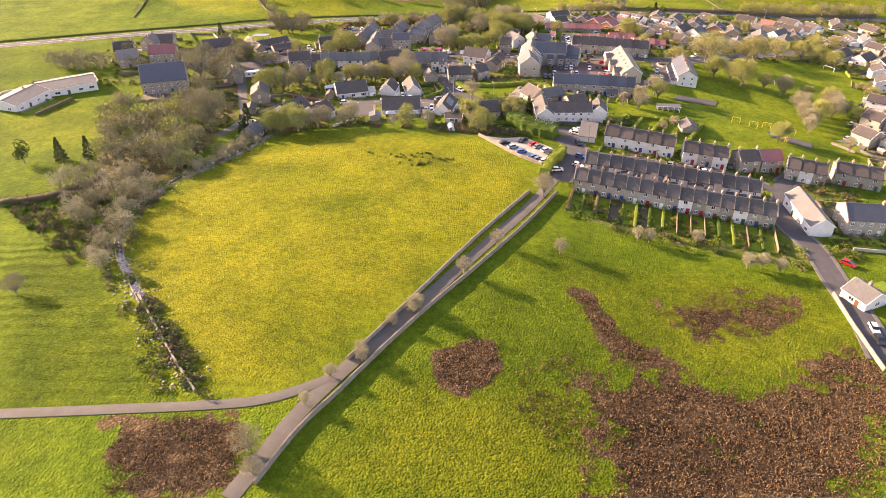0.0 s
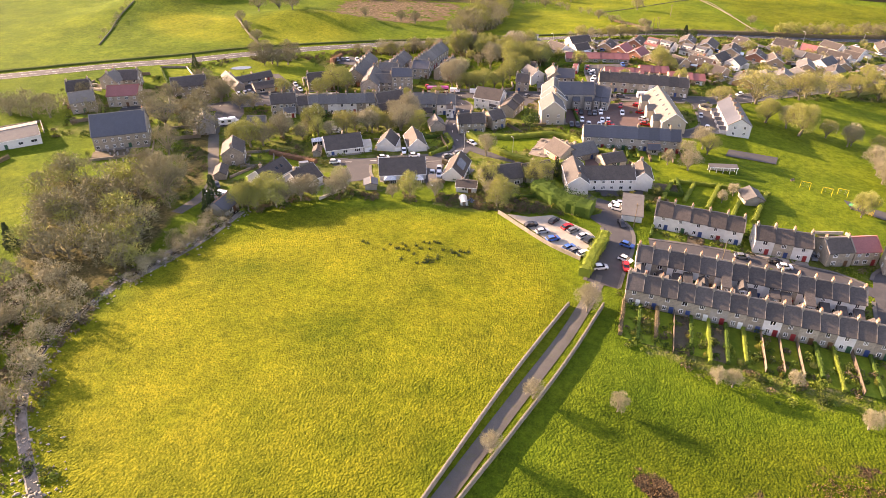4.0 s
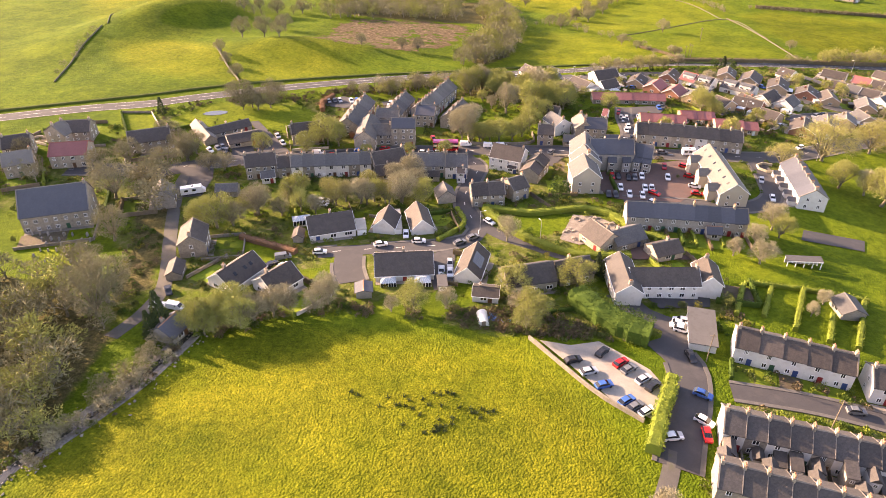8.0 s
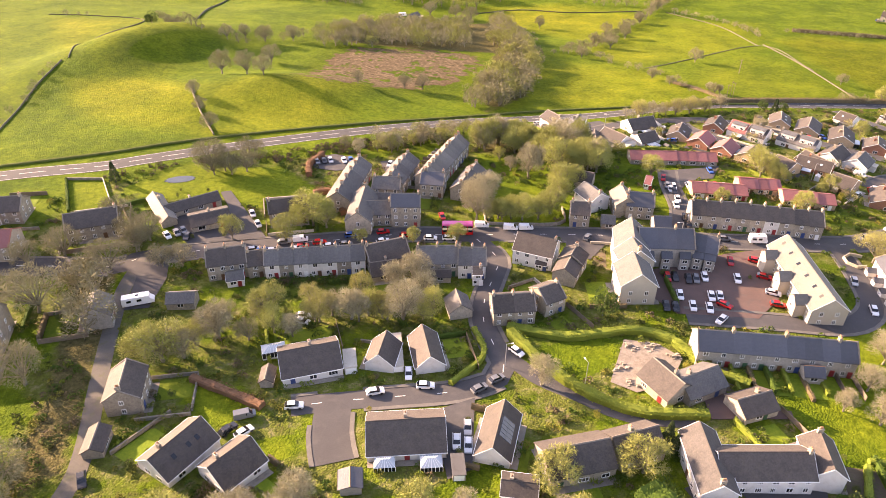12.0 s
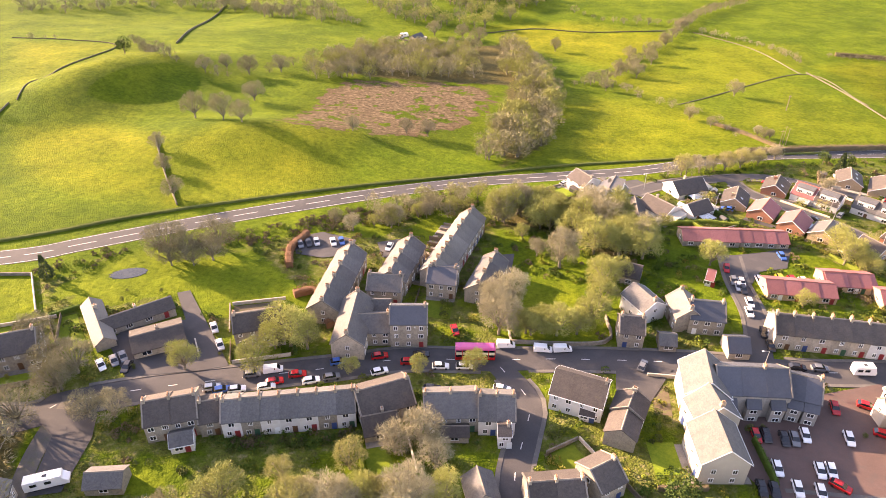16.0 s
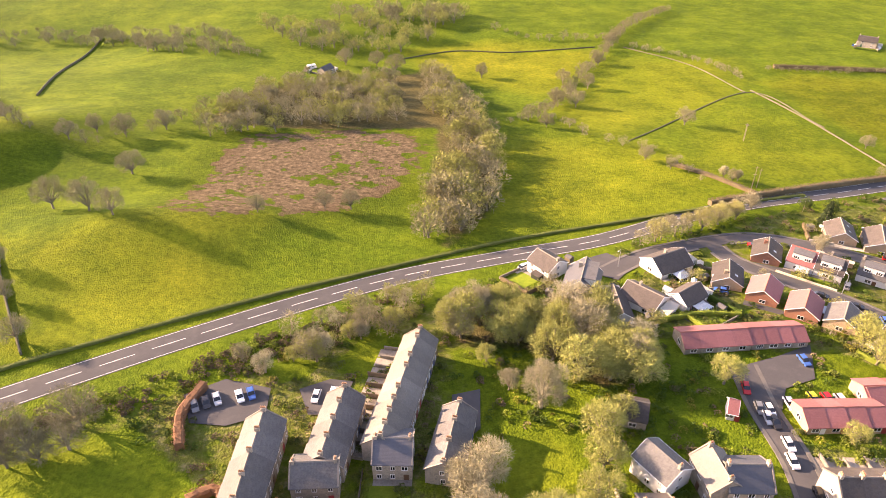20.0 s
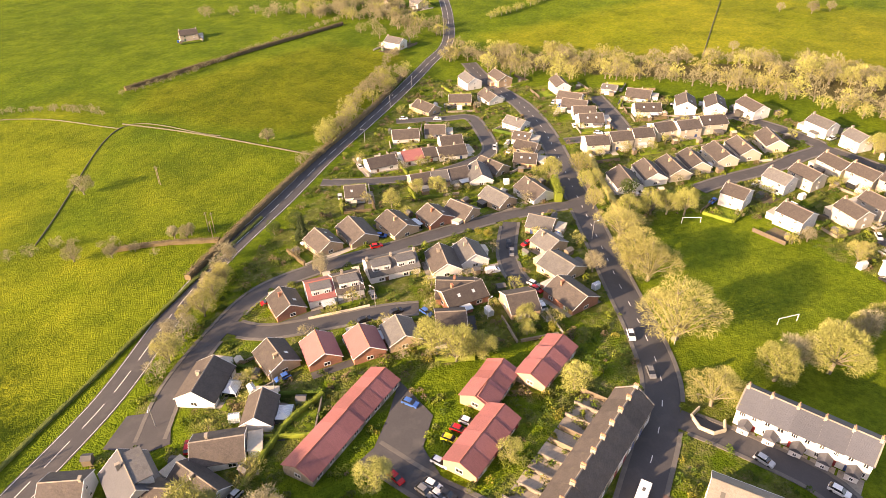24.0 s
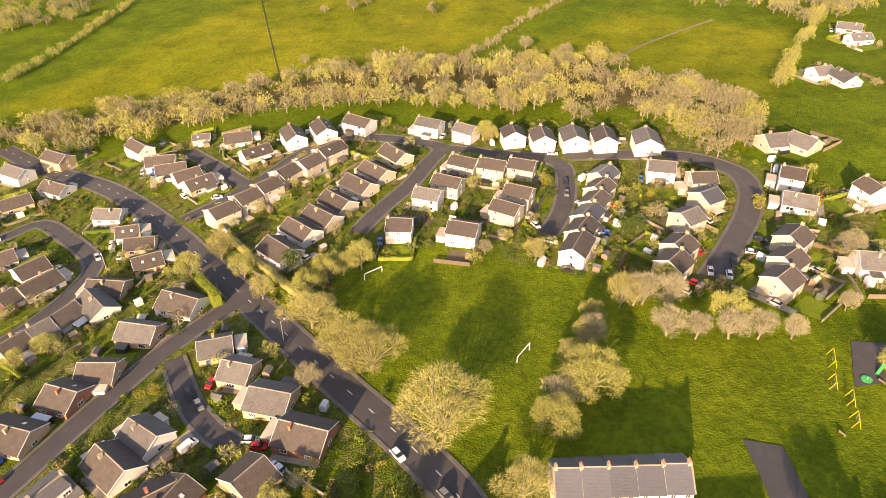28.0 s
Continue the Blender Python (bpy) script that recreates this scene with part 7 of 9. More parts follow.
tree("pale", -27.7, 331.6, 10)
tree("straw", -41.8, 324.9, 8)
tree("pale", -24.4, 325.6, 9)
tree("straw", -54.9, 321.3, 6)
tree("pale", -9.9, 378.0, 11)
tree("pale", -6.6, 383.4, 12)
tree("olive", -2.8, 370.9, 8)
tree("olive", 18.3, 383.9, 10)
tree("olive", 1.6, 371.0, 8)
tree("straw", 179.5, 392.6, 11, wide=1.3)
tree("straw", 157.6, 377.6, 14, wide=1.3)
tree("straw", 163.0, 382.5, 12, wide=1.25)
tree("straw", 131.6, 364.0, 15.5, wide=1.35)
tree("straw", 109.9, 350.7, 11, wide=1.25)
tree("olive", 126.7, 339.5, 12, wide=1.15)
tree("pale", 134.4, 335.5, 11)
tree("olive", 136.4, 328.0, 13, wide=1.15)
tree("pale", 154.2, 321.3, 11)
tree("straw", 169.9, 307.1, 10)
tree("straw", 165.0, 317.4, 8)
tree("olive", 156.5, 322.6, 9)
tree("straw", 148.6, 329.0, 9)
tree("straw", 176.9, 301.0, 7)
tree("olive", 177.2, 291.0, 7)
tree("pale", 170.0, 303.3, 10)
tree("pale", 169.8, 300.8, 10)
tree("olive", 206.4, 377.3, 10)
tree("olive", 201.6, 387.9, 10)
tree("olive", 195.0, 394.2, 10)
tree("olive", 204.8, 383.1, 10)
tree("straw", 198.1, 407.4, 9)
tree("olive", 211.5, 414.2, 9)
tree("straw", 226.1, 422.8, 9)
tree("straw", 198.8, 323.6, 9)
tree("pale", 205.8, 337.9, 6)
tree("pale", 154.7, 393.3, 8)
tree("shrub_gold", 119.2, 393.0, 4)
tree("olive", 115.0, 398.1, 5)
tree("olive", 99.8, 379.7, 8)
tree("pale", 112.7, 502.3, 6)
tree("straw", 103.8, 497.6, 6)
tree("pale", 96.2, 494.7, 7)
tree("pale", 87.8, 491.8, 6)
tree("straw", 81.3, 489.4, 6)
tree("pale", 74.6, 488.6, 6)
tree("pale", 116.2, 533.1, 5)
tree("pale", 120.5, 529.0, 5)
tree("pale", -66.7, 313.2, 7)
tree("olive", -61.6, 307.6, 8)
tree("bare", -67.3, 304.2, 7)
tree("straw", -52.3, 312.2, 8)
tree("pale", -48.3, 315.8, 8)
tree("pale", -43.3, 314.5, 9)
tree("olive", -38.8, 316.2, 8)
tree("straw", -33.9, 314.9, 8)
tree("pale", -29.3, 316.7, 7)
tree("bare", -75.6, 305.4, 7)
tree("olive", -79.9, 302.2, 7)
tree("bare", -74.8, 312.8, 6)
tree("pale", -56.7, 306.4, 7)
tree("olive", -24.4, 315.3, 6)
tree("pale", -55.5, 422.1, 6)
tree("olive", -43.3, 425.7, 7)
tree("pale", -31.9, 434.5, 6)
tree("olive", -49.0, 426.1, 5)
tree("olive", -22.7, 439.0, 7)
tree("bare", -61.6, 426.8, 6)
tree("olive", -0.3, 421.8, 6)
tree("pale", 3.4, 410.5, 6)
tree("pale", -9.7, 131.1, 3.4)
tree("pale", -15.3, 122.3, 3.4)
tree("pale", -21.3, 111.9, 3.4)
tree("pale", -26.8, 104.2, 3.4)
tree("pale", -30.5, 95.7, 3.4)
tree("olive", 25.6, 395.8, 8)

wood("beck_wood", 54, 8, 12, "bare,olive,bare", [(-151, 268), (-137, 240), (-125, 212), (-100, 206), (-97, 230), (-106, 249), (-118, 262)])
wood("street_trees", 20, 6, 9, "bare", [(-196, 316), (-152, 318), (-160, 334), (-206, 334)])
wood("church_wood", 10, 8, 11, "bare", [(-128, 337), (-113, 335), (-105, 312), (-106, 302), (-122, 318)])
wood("village_wood", 42, 8, 13, "olive,pale,olive", [(-9, 443), (6, 446), (20, 441), (33, 432), (40, 425), (40, 411), (23, 403), (20, 417), (5, 426), (-8, 429)])
wood("bank_scrub", 30, 4, 7, "pale,bare,olive", [(-52, 440), (-13, 460), (-11, 445), (-32, 431), (-49, 425)])
wood("plantation", 170, 7, 11, "bare,olive", [(-106, 606), (-94, 676), (-11, 719), (-13, 609), (-58, 596), (-96, 576)])
wood("stream_wood", 120, 8, 14, "bare,olive", [(5, 729), (22, 699), (32, 587), (20, 515), (-4, 484), (-17, 482), (-7, 525), (9, 564), (4, 627)])
wood("top_wood", 70, 9, 14, "bare,olive", [(-108, 833), (-4, 864), (60, 874), (11, 773), (-19, 770), (-75, 774)])
wood("estate_belt", 320, 7, 12, "olive,bare,straw,bare", [(380, 578), (403, 512), (394, 420), (416, 356), (386, 296), (393, 236), (320, 217), (280, 233), (297, 277), (330, 330), (344, 374), (358, 446), (350, 489), (356, 550)])
wood("estate_belt_e", 60, 7, 12, "olive,bare,bare", [(331, 215), (283, 202), (252, 222), (243, 241), (266, 246)])
wood("corner_wood", 50, 8, 12, "bare,olive", [(484, 778), (479, 691), (477, 628), (399, 583), (376, 604), (391, 658), (415, 726)])
wood("road_belt", 40, 6, 10, "olive,bare", [(342, 572), (284, 553), (248, 544), (220, 538), (207, 536), (217, 548), (265, 565), (328, 579)])
wood("far_trees", 60, 7, 11, "bare", [(-378, 776), (-279, 855), (-106, 816), (-113, 747), (-271, 833), (-355, 737)])
wood("beck_lower", 60, 4, 8, "bare,pale", [(-135, 202), (-109, 207), (-92, 188), (-96, 166), (-84, 137), (-90, 139), (-108, 157), (-121, 173)])
wood("top_belt", 60, 7, 11, "bare", [(381, 807), (443, 707), (481, 685), (452, 624), (399, 619), (418, 659), (402, 727)])
wood("corner_copse", 40, 7, 11, "bare,olive", [(681, 657), (650, 561), (586, 571), (575, 619)])
wood("corner_copse_e", 40, 8, 12, "bare,olive", [(483, 153), (434, 30), (409, 49), (398, 101), (429, 122)])
wood("orchard_bank", 14, 3, 5, "pale,straw,olive", [(8, 452), (27, 445), (32, 436), (13, 434), (2, 445)])
wood("beck_bank", 20, 5, 9, "bare,olive", [(-120, 238), (-104, 248), (-80, 241), (-79, 230), (-87, 209), (-93, 194)])
wood("beck_scrub", 40, 2.5, 5, "bare,pale", [(-80, 239), (-73, 234), (-82, 215), (-89, 198), (-94, 200), (-88, 219)])
tree_line("bare", 8, 5, [(49, 610), (75, 644), (105, 701), (130, 741), (169, 808), (227, 872)])
tree_line("bare", 5, 4, [(152, 755), (169, 740), (183, 723), (192, 698), (196, 673)])
tree_line("bare", 7, 7, [(63, 818), (94, 787), (131, 779), (155, 788)])
tree_line("bare", 5, 7, [(33, 607), (63, 618), (77, 584), (99, 564), (106, 530)])
tree_line("bare", 7, 4, [(-233, 644), (-220, 648), (-182, 585), (-166, 573)])
tree_line("bare", 4, 9, [(-203, 428), (-210, 455), (-217, 490), (-216, 508)])
tree_line("pale", 7, 3.2, [(58, 477), (80, 487), (112, 503)])
tree_line("bare", 5, 9, [(-305, 655), (-287, 660), (-270, 662)])
tree_line("bare", 5, 6, [(-361, 747), (-323, 794), (-279, 855)])
tree_line("bare", 7, 9, [(-156, 565), (-136, 581), (-119, 602), (-107, 634)])
tree_line("bare", 8, 6, [(-229, 838), (-178, 808), (-136, 780), (-99, 760)])
tree_line("olive", 7, 4, [(460, 579), (510, 561), (591, 543), (636, 536)])
tree_line("bare", 6, 5, [(397, 316), (423, 288), (454, 268), (510, 216)])
tree_line("olive", 8, 4, [(307, 179), (348, 146), (382, 114), (414, 90)])
tree_line("bare", 5, 2.6, [(187, 536), (209, 537), (253, 558), (300, 578), (376, 600)])
tree_line("bare", 4, 3, [(219, 694), (260, 686), (330, 687), (414, 681)])

# ---- vehicles ----
CAR_PAINT = {n: mottled("car_" + n, c, 0.03, 1.0, 6, 0.25, vary=0.06, spec=0.6) for n, c in (
    ("white", (0.75, 0.75, 0.74)), ("silver", (0.42, 0.43, 0.44)), ("grey", (0.14, 0.145, 0.15)), ("black", (0.02, 0.02, 0.022)),
    ("red", (0.42, 0.015, 0.015)), ("blue", (0.04, 0.12, 0.36)), ("yellow", (0.65, 0.5, 0.03)), ("pink", (0.62, 0.10, 0.26)), ("cream", (0.66, 0.6, 0.42)))}
TYRE = mottled("tyre", (0.02, 0.02, 0.02), 0.2, 4, 12, 0.9)
CAR_GLASS = mottled("car_glass", (0.015, 0.017, 0.02), 0.1, 3, 9, 0.05, vary=0, spec=0.7)
car_meshes = {}


def wheel_mesh(r, w):
    key = ("wheel", r, w)
    if key not in car_meshes:
        g = tube(r, r, w, 12)
        m = bpy.data.meshes.new("wheel")
        m.from_pydata([(x, z - w / 2, y) for x, y, z in g.v], [], [f[::-1] for f in g.f])
        m.materials.append(TYRE)
        car_meshes[key] = m
    return car_meshes[key]


def loft(sections):
    """Joins rings of (x, half width, z) points: one closed, smooth hull along y."""
    g = Geo()
    n = len(sections)
    left, right = [(x, -w, z) for x, w, z in sections], [(x, w, z) for x, w, z in sections]
    g.add(left + right, [tuple(range(n)), tuple(range(n, 2 * n))[::-1]] + [(i, n + i, n + (i + 1) % n, (i + 1) % n) for i in range(n)])
    return g


def hull(kind):
    """Body, glasshouse and roof of a vehicle, nose towards +x."""
    if kind == "van":
        body = [(-2.3, 0.86, 0.3), (2.2, 0.86, 0.3), (2.35, 0.8, 0.75), (1.6, 0.84, 1.05), (1.0, 0.8, 1.75), (-2.2, 0.8, 1.88), (-2.35, 0.84, 1.0)]
        glass = [(1.72, 0.72, 1.04), (1.12, 0.70, 1.70), (0.35, 0.825, 1.66), (0.3, 0.86, 1.1)]
        roof = None
        return body, glass, roof, 1.35, 0.33
    body = [(-2.05, 0.80, 0.28), (2.0, 0.80, 0.28), (2.12, 0.74, 0.55), (1.95, 0.80, 0.78), (0.95, 0.85, 0.93), (-1.95, 0.85, 0.98), (-2.12, 0.78, 0.6)]
    glass = [(1.05, 0.76, 0.92), (0.35, 0.64, 1.42), (-1.35, 0.64, 1.44), (-1.98, 0.72, 0.97)]
    roof = [(0.33, 0.63, 1.41), (0.05, 0.62, 1.49), (-1.2, 0.62, 1.50), (-1.4, 0.63, 1.43)]
    return body, glass, roof, 1.28, 0.31


def park(kind, colour, x, y, turn):
    ob = empty(kind if kind == "van" else "car", pose(x, y, gz(x, y) + 0.17, 0, 0, turn))
    key = (kind, colour)
    body, glass, roof, axle, r = hull(kind)
    if key not in car_meshes:
        made = []
        for nm, sec, mat in (("body", body, CAR_PAINT[colour]), ("glasshouse", glass, CAR_GLASS), ("roof", roof, CAR_PAINT[colour])):
            if sec:
                g = loft(sec)
                m = bpy.data.meshes.new(nm)
                m.from_pydata(g.v, [], g.f)
                m.materials.append(mat)
                made.append((nm, m))
        car_meshes[key] = made
    for nm, m in car_meshes[key]:
        shared(nm, m, ob, Matrix())
    for sx in (-1, 1):
        for sy in (-1, 1):
            shared("wheel", wheel_mesh(r, 0.2), ob, pose(sx * axle, sy * 0.74, r - 0.03))
    return tagged(ob, colour + (" panel van" if kind == "van" else " hatchback car") + " parked on the ground", "van" if kind == "van" else "car", group="parked cars")


park("car", "silver", -77.0, 345.9, 17)
park("car", "red", -63.1, 348.9, 19)
park("car", "blue", -74.5, 345.3, 19)
park("car", "white", -71.1, 345.7, 14)
park("car", "grey", -69.0, 351.0, 13)
park("van", "white", -64.4, 352.9, 13)
park("car", "red", -58.3, 351.7, 12)
park("car", "white", -64.6, 347.1, 16)
park("car", "white", -54.7, 349.8, 16)
park("car", "grey", -50.1, 351.3, 16)
park("car", "blue", -49.3, 356.8, 14)
park("car", "red", -39.6, 359.5, 14)
park("car", "white", -39.0, 353.9, 20)
park("car", "red", -32.2, 357.8, 3)
park("car", "black", -29.4, 360.6, 3)
park("car", "white", -24.4, 356.5, 2)
park("car", "white", -18.6, 356.7, 2)
park("car", "silver", -83.2, 367.4, -63)
park("car", "silver", -79.7, 360.9, -61)
park("car", "white", -105.3, 351.6, -51)
park("car", "grey", -102.9, 353.3, -55)
park("car", "grey", -101.4, 354.9, -54)
park("car", "black", -99.0, 351.4, -90)
park("car", "white", -119.6, 351.8, 113)
park("van", "white", 1.0, 363.7, -3)
park("van", "white", 5.9, 363.8, 5)
park("van", "white", -8.2, 365.2, 2)
park("car", "red", -21.2, 370.7, -75)
park("car", "grey", 24.6, 357.9, 62)
park("car", "black", -26.1, 348.7, 2)
park("car", "white", -9.8, 349.1, -9)
park("car", "black", 58.5, 371.7, -100)
park("car", "black", 58.2, 366.2, -97)
park("car", "white", 57.9, 380.6, -94)
park("car", "silver", 59.3, 393.2, -100)
park("car", "grey", 58.9, 396.4, -100)
park("car", "red", 59.2, 403.4, -105)
park("car", "black", 46.1, 357.3, -7)
park("car", "black", 61.7, 358.3, -6)
park("car", "grey", 67.1, 358.2, -5)
park("car", "white", 66.6, 397.1, -93)
park("car", "white", 60.9, 395.6, -93)
park("car", "black", 60.1, 391.8, -93)
park("car", "white", 59.6, 385.2, -93)
park("car", "white", 79.3, 397.1, -87)
park("car", "red", 76.4, 397.8, -87)
park("car", "yellow", 73.1, 398.2, -86)
park("car", "blue", 78.9, 412.0, -88)
park("car", "red", 43.9, 335.9, -92)
park("car", "black", 46.1, 336.0, -93)
park("car", "black", 49.6, 335.1, -96)
park("car", "grey", 51.8, 335.2, -97)
park("car", "white", 54.5, 336.3, -97)
park("car", "white", 45.2, 327.1, -95)
park("car", "white", 53.6, 326.8, -97)
park("car", "white", 55.9, 326.9, -98)
park("car", "black", 40.2, 321.9, -94)
park("car", "black", 42.6, 321.6, -95)
park("car", "white", 47.3, 322.1, -96)
park("car", "white", 51.5, 321.4, -97)
park("car", "red", 56.0, 323.0, -40)
park("car", "white", 63.6, 335.8, -99)
park("car", "white", 53.1, 316.3, -134)
park("car", "red", 64.6, 344.9, -101)
park("car", "red", 72.3, 345.9, -23)
park("car", "red", 71.8, 337.4, -22)
park("car", "white", 71.4, 329.5, -22)
park("car", "red", 70.7, 324.0, -14)
park("car", "silver", 97.9, 338.1, -107)
park("car", "white", 96.6, 324.2, -102)
park("car", "black", 16.2, 233.3, 20)
park("car", "silver", 19.2, 229.5, 20)
park("car", "blue", 21.8, 225.2, 20)
park("car", "black", 23.4, 236.7, 48)
park("car", "red", 27.0, 233.1, 37)
park("car", "grey", 28.4, 231.0, 36)
park("car", "silver", 31.0, 227.8, 35)
park("car", "black", 32.6, 225.7, 42)
park("car", "blue", 25.8, 220.6, 35)
park("car", "grey", 27.3, 219.0, 34)
park("car", "white", 29.4, 217.7, 34)
park("car", "white", 33.1, 210.9, 9)
park("car", "blue", 43.0, 223.9, -30)
park("car", "white", 40.9, 215.8, -39)
park("car", "red", 40.3, 212.0, -94)
park("car", "white", 45.0, 249.4, -19)
park("car", "white", 44.8, 247.1, -19)
park("car", "white", -33.5, 286.4, 16)
park("car", "white", -22.3, 288.9, 2)
park("car", "white", -26.5, 293.0, -86)
park("car", "white", -50.7, 281.0, 7)
park("car", "grey", -10.0, 288.4, 34)
park("car", "grey", -6.0, 291.8, 34)
park("car", "white", -0.8, 302.0, -46)
park("car", "white", -15.0, 271.6, -89)
park("car", "white", -12.6, 270.7, -90)
park("car", "silver", -12.7, 275.9, -90)
park("van", "grey", -60.6, 277.6, 21)
park("car", "black", -62.8, 273.2, 53)
park("car", "white", -59.3, 272.6, 48)
park("van", "white", -81.9, 251.2, -13)
park("car", "white", -86.9, 252.0, 6)
park("car", "black", -86.6, 258.7, -63)
park("car", "white", -55.6, 314.6, 4)
park("car", "white", -55.4, 312.1, -15)
park("car", "white", 262.5, 528.7, -59)
park("car", "white", 269.7, 513.0, -63)
park("car", "white", 228.8, 476.6, -63)
park("car", "silver", 242.9, 468.0, -155)
park("car", "white", 126.7, 455.7, -110)
park("car", "red", 139.1, 462.1, -38)
park("car", "blue", 146.2, 465.0, -69)
park("car", "blue", 111.9, 427.0, -106)
park("car", "black", 108.7, 434.9, -29)
park("car", "black", 101.8, 440.9, -34)
park("van", "white", 140.3, 420.2, -45)
park("car", "red", 136.3, 404.2, -104)
park("car", "white", 138.8, 406.1, -98)
park("car", "black", 158.5, 423.0, -155)
park("car", "grey", 153.9, 419.9, -155)
park("car", "white", 127.1, 374.0, -150)
park("car", "grey", 114.4, 365.6, -149)
park("car", "red", 310.8, 414.8, -70)
park("car", "white", 274.0, 430.2, -79)
park("car", "silver", 306.1, 410.8, -74)
park("car", "white", 260.6, 320.4, -180)
park("car", "white", 267.8, 297.4, -106)
park("car", "black", 244.3, 299.5, 165)
park("car", "grey", 236.3, 301.6, 165)
park("car", "white", 218.1, 317.9, -162)
park("car", "white", 207.5, 315.8, -125)
park("car", "silver", 179.6, 275.6, 157)
park("car", "white", 176.3, 271.4, 159)
park("car", "white", 185.3, 259.3, -118)
park("car", "black", 190.9, 253.4, -119)
park("car", "black", 181.8, 267.0, 158)
park("car", "red", 174.9, 282.5, -137)
park("car", "silver", 33.2, 211.1, 7)
park("car", "grey", 75.5, 221.8, -6)
park("car", "white", 86.3, 217.8, -4)
park("car", "black", 84.5, 220.2, -5)
park("car", "grey", 97.3, 224.7, -99)
park("car", "red", 110.6, 162.1, -44)
park("car", "white", 103.3, 132.7, -97)
park("car", "black", 102.5, 128.4, -97)
park("car", "white", 45.6, 250.9, 165)
park("car", "white", 44.2, 248.4, 165)
park("car", "black", 44.0, 236.7, -83)
park("car", "grey", -70.1, 410.6, -68)
park("car", "black", -67.7, 411.6, -69)
park("car", "silver", -65.4, 412.6, -70)
park("car", "white", -42.5, 412.0, -102)
park("car", "white", -38.6, 412.6, -103)
park("car", "silver", -37.1, 408.6, -104)
park("car", "blue", -57.8, 414.0, -72)
park("car", "white", -60.3, 413.2, -71)


def bus(x, y, turn):
    """A double-decker bus with a pink roof, cream band and red skirts."""
    ob = tagged(empty("bus", pose(x, y, gz(x, y) + 0.2, 0, 0, turn)), "red and cream double-decker bus with pink roof", "bus")
    L, w = 4.9, 1.22
    Geo().box(-L, L, -w, w, 0.3, 1.15).make("lower_body", CAR_PAINT["red"], ob)
    Geo().box(-L + 0.04, L - 0.04, -w + 0.04, w - 0.04, 1.15, 1.95).make("lower_windows", CAR_GLASS, ob)
    Geo().box(-L, L, -w, w, 1.95, 2.75).make("cream_band", CAR_PAINT["cream"], ob)
    Geo().box(-L + 0.04, L - 0.04, -w + 0.04, w - 0.04, 2.75, 3.45).make("upper_windows", CAR_GLASS, ob)
    Geo().box(-L, L, -w, w, 3.45, 3.85).box(-L + 0.1, L - 0.1, -w + 0.1, w - 0.1, 3.85, 4.15, 0.25).make("roof", CAR_PAINT["pink"], ob)
    for i in range(7):
        px = -L + 0.1 + i * (2 * L - 0.2) / 6
        for s in (-1, 1):
            Geo().box(px - 0.08, px + 0.08, s * w - 0.03, s * w + 0.01, 1.15, 3.45).make("pillar", CAR_PAINT["red"], ob)
    for sx in (-2.9, 3.1):
        for s in (-1, 1):
            shared("wheel", wheel_mesh(0.48, 0.3), ob, pose(sx, s * (w - 0.16), 0.45))


def motorhome(x, y, turn, L=3.6, name="motorhome"):
    ob = tagged(empty(name, pose(x, y, gz(x, y) + 0.2, 0, 0, turn)), "white " + name + " with dark windows", name)
    nose = 0.9 if name == "motorhome" else 0.35
    loft([(-L, 1.1, 0.4), (L, 1.1, 0.4), (L + 0.1, 1.05, 1.1), (L - nose, 1.08, 2.0), (L - nose - 0.2, 1.08, 2.75), (-L + 0.1, 1.08, 2.75), (-L - 0.05, 1.1, 1.4)]).make("body", CAR_PAINT["white"], ob)
    for s in (-1, 1):
        for k in (-0.55, 0.1):
            Geo().box(k * L - 0.6, k * L + 0.6, s * 1.09 - 0.03, s * 1.09 + 0.03, 1.4, 2.1).make("side_window", CAR_GLASS, ob)
        for sx in ((-0.55, 0.62) if name == "motorhome" else (-0.05,)):
            shared("wheel", wheel_mesh(0.34, 0.24), ob, pose(sx * L, s * 0.95, 0.3))
    Geo().box(-0.5, 0.3, -0.3, 0.3, 2.75, 2.85).make("roof_vent", GLASS, ob)


bus(-16.0, 360.6, 1)
motorhome(-100.2, 317.6, 20, 4.0)
motorhome(77.1, 357.7, 0, 2.6, "caravan")
motorhome(-64.5, 733.1, 20, 3.0, "caravan")


# ---- gardens, yards and small buildings ----
PATIO = mottled("patio_slabs", (0.26, 0.23, 0.19), 0.25, 0.5, 3, 0.9, (0.14, 0.125, 0.1), 0.01, vary=0.25)
SOIL = mottled("garden_soil", (0.10, 0.078, 0.05), 0.4, 0.6, 3, 0.95, (0.10, 0.12, 0.03), 0.06, vary=0.2)
GREEN_TIMBER = mottled("green_stained_timber", (0.07, 0.10, 0.06), 0.25, 1.0, 6, 0.85, vary=0.2)
TIMBER = mottled("fence_timber", (0.16, 0.125, 0.088), 0.3, 1.0, 6, 0.9, (0.12, 0.105, 0.085), vary=0.3)


def in_house(x, y, gap=0.0, skip=None):
    for k, (hx, hy, turn, L, W, *_) in enumerate(plots):
        if k == skip:
            continue
        dx, dy = x - hx, y - hy
        if abs(dx) > 40 or abs(dy) > 40:
            continue
        c, s = math.cos(radians(turn)), math.sin(radians(turn))
        if abs(dx * c + dy * s) < L / 2 + gap and abs(dy * c - dx * s) < W / 2 + gap:
            return True
    return False


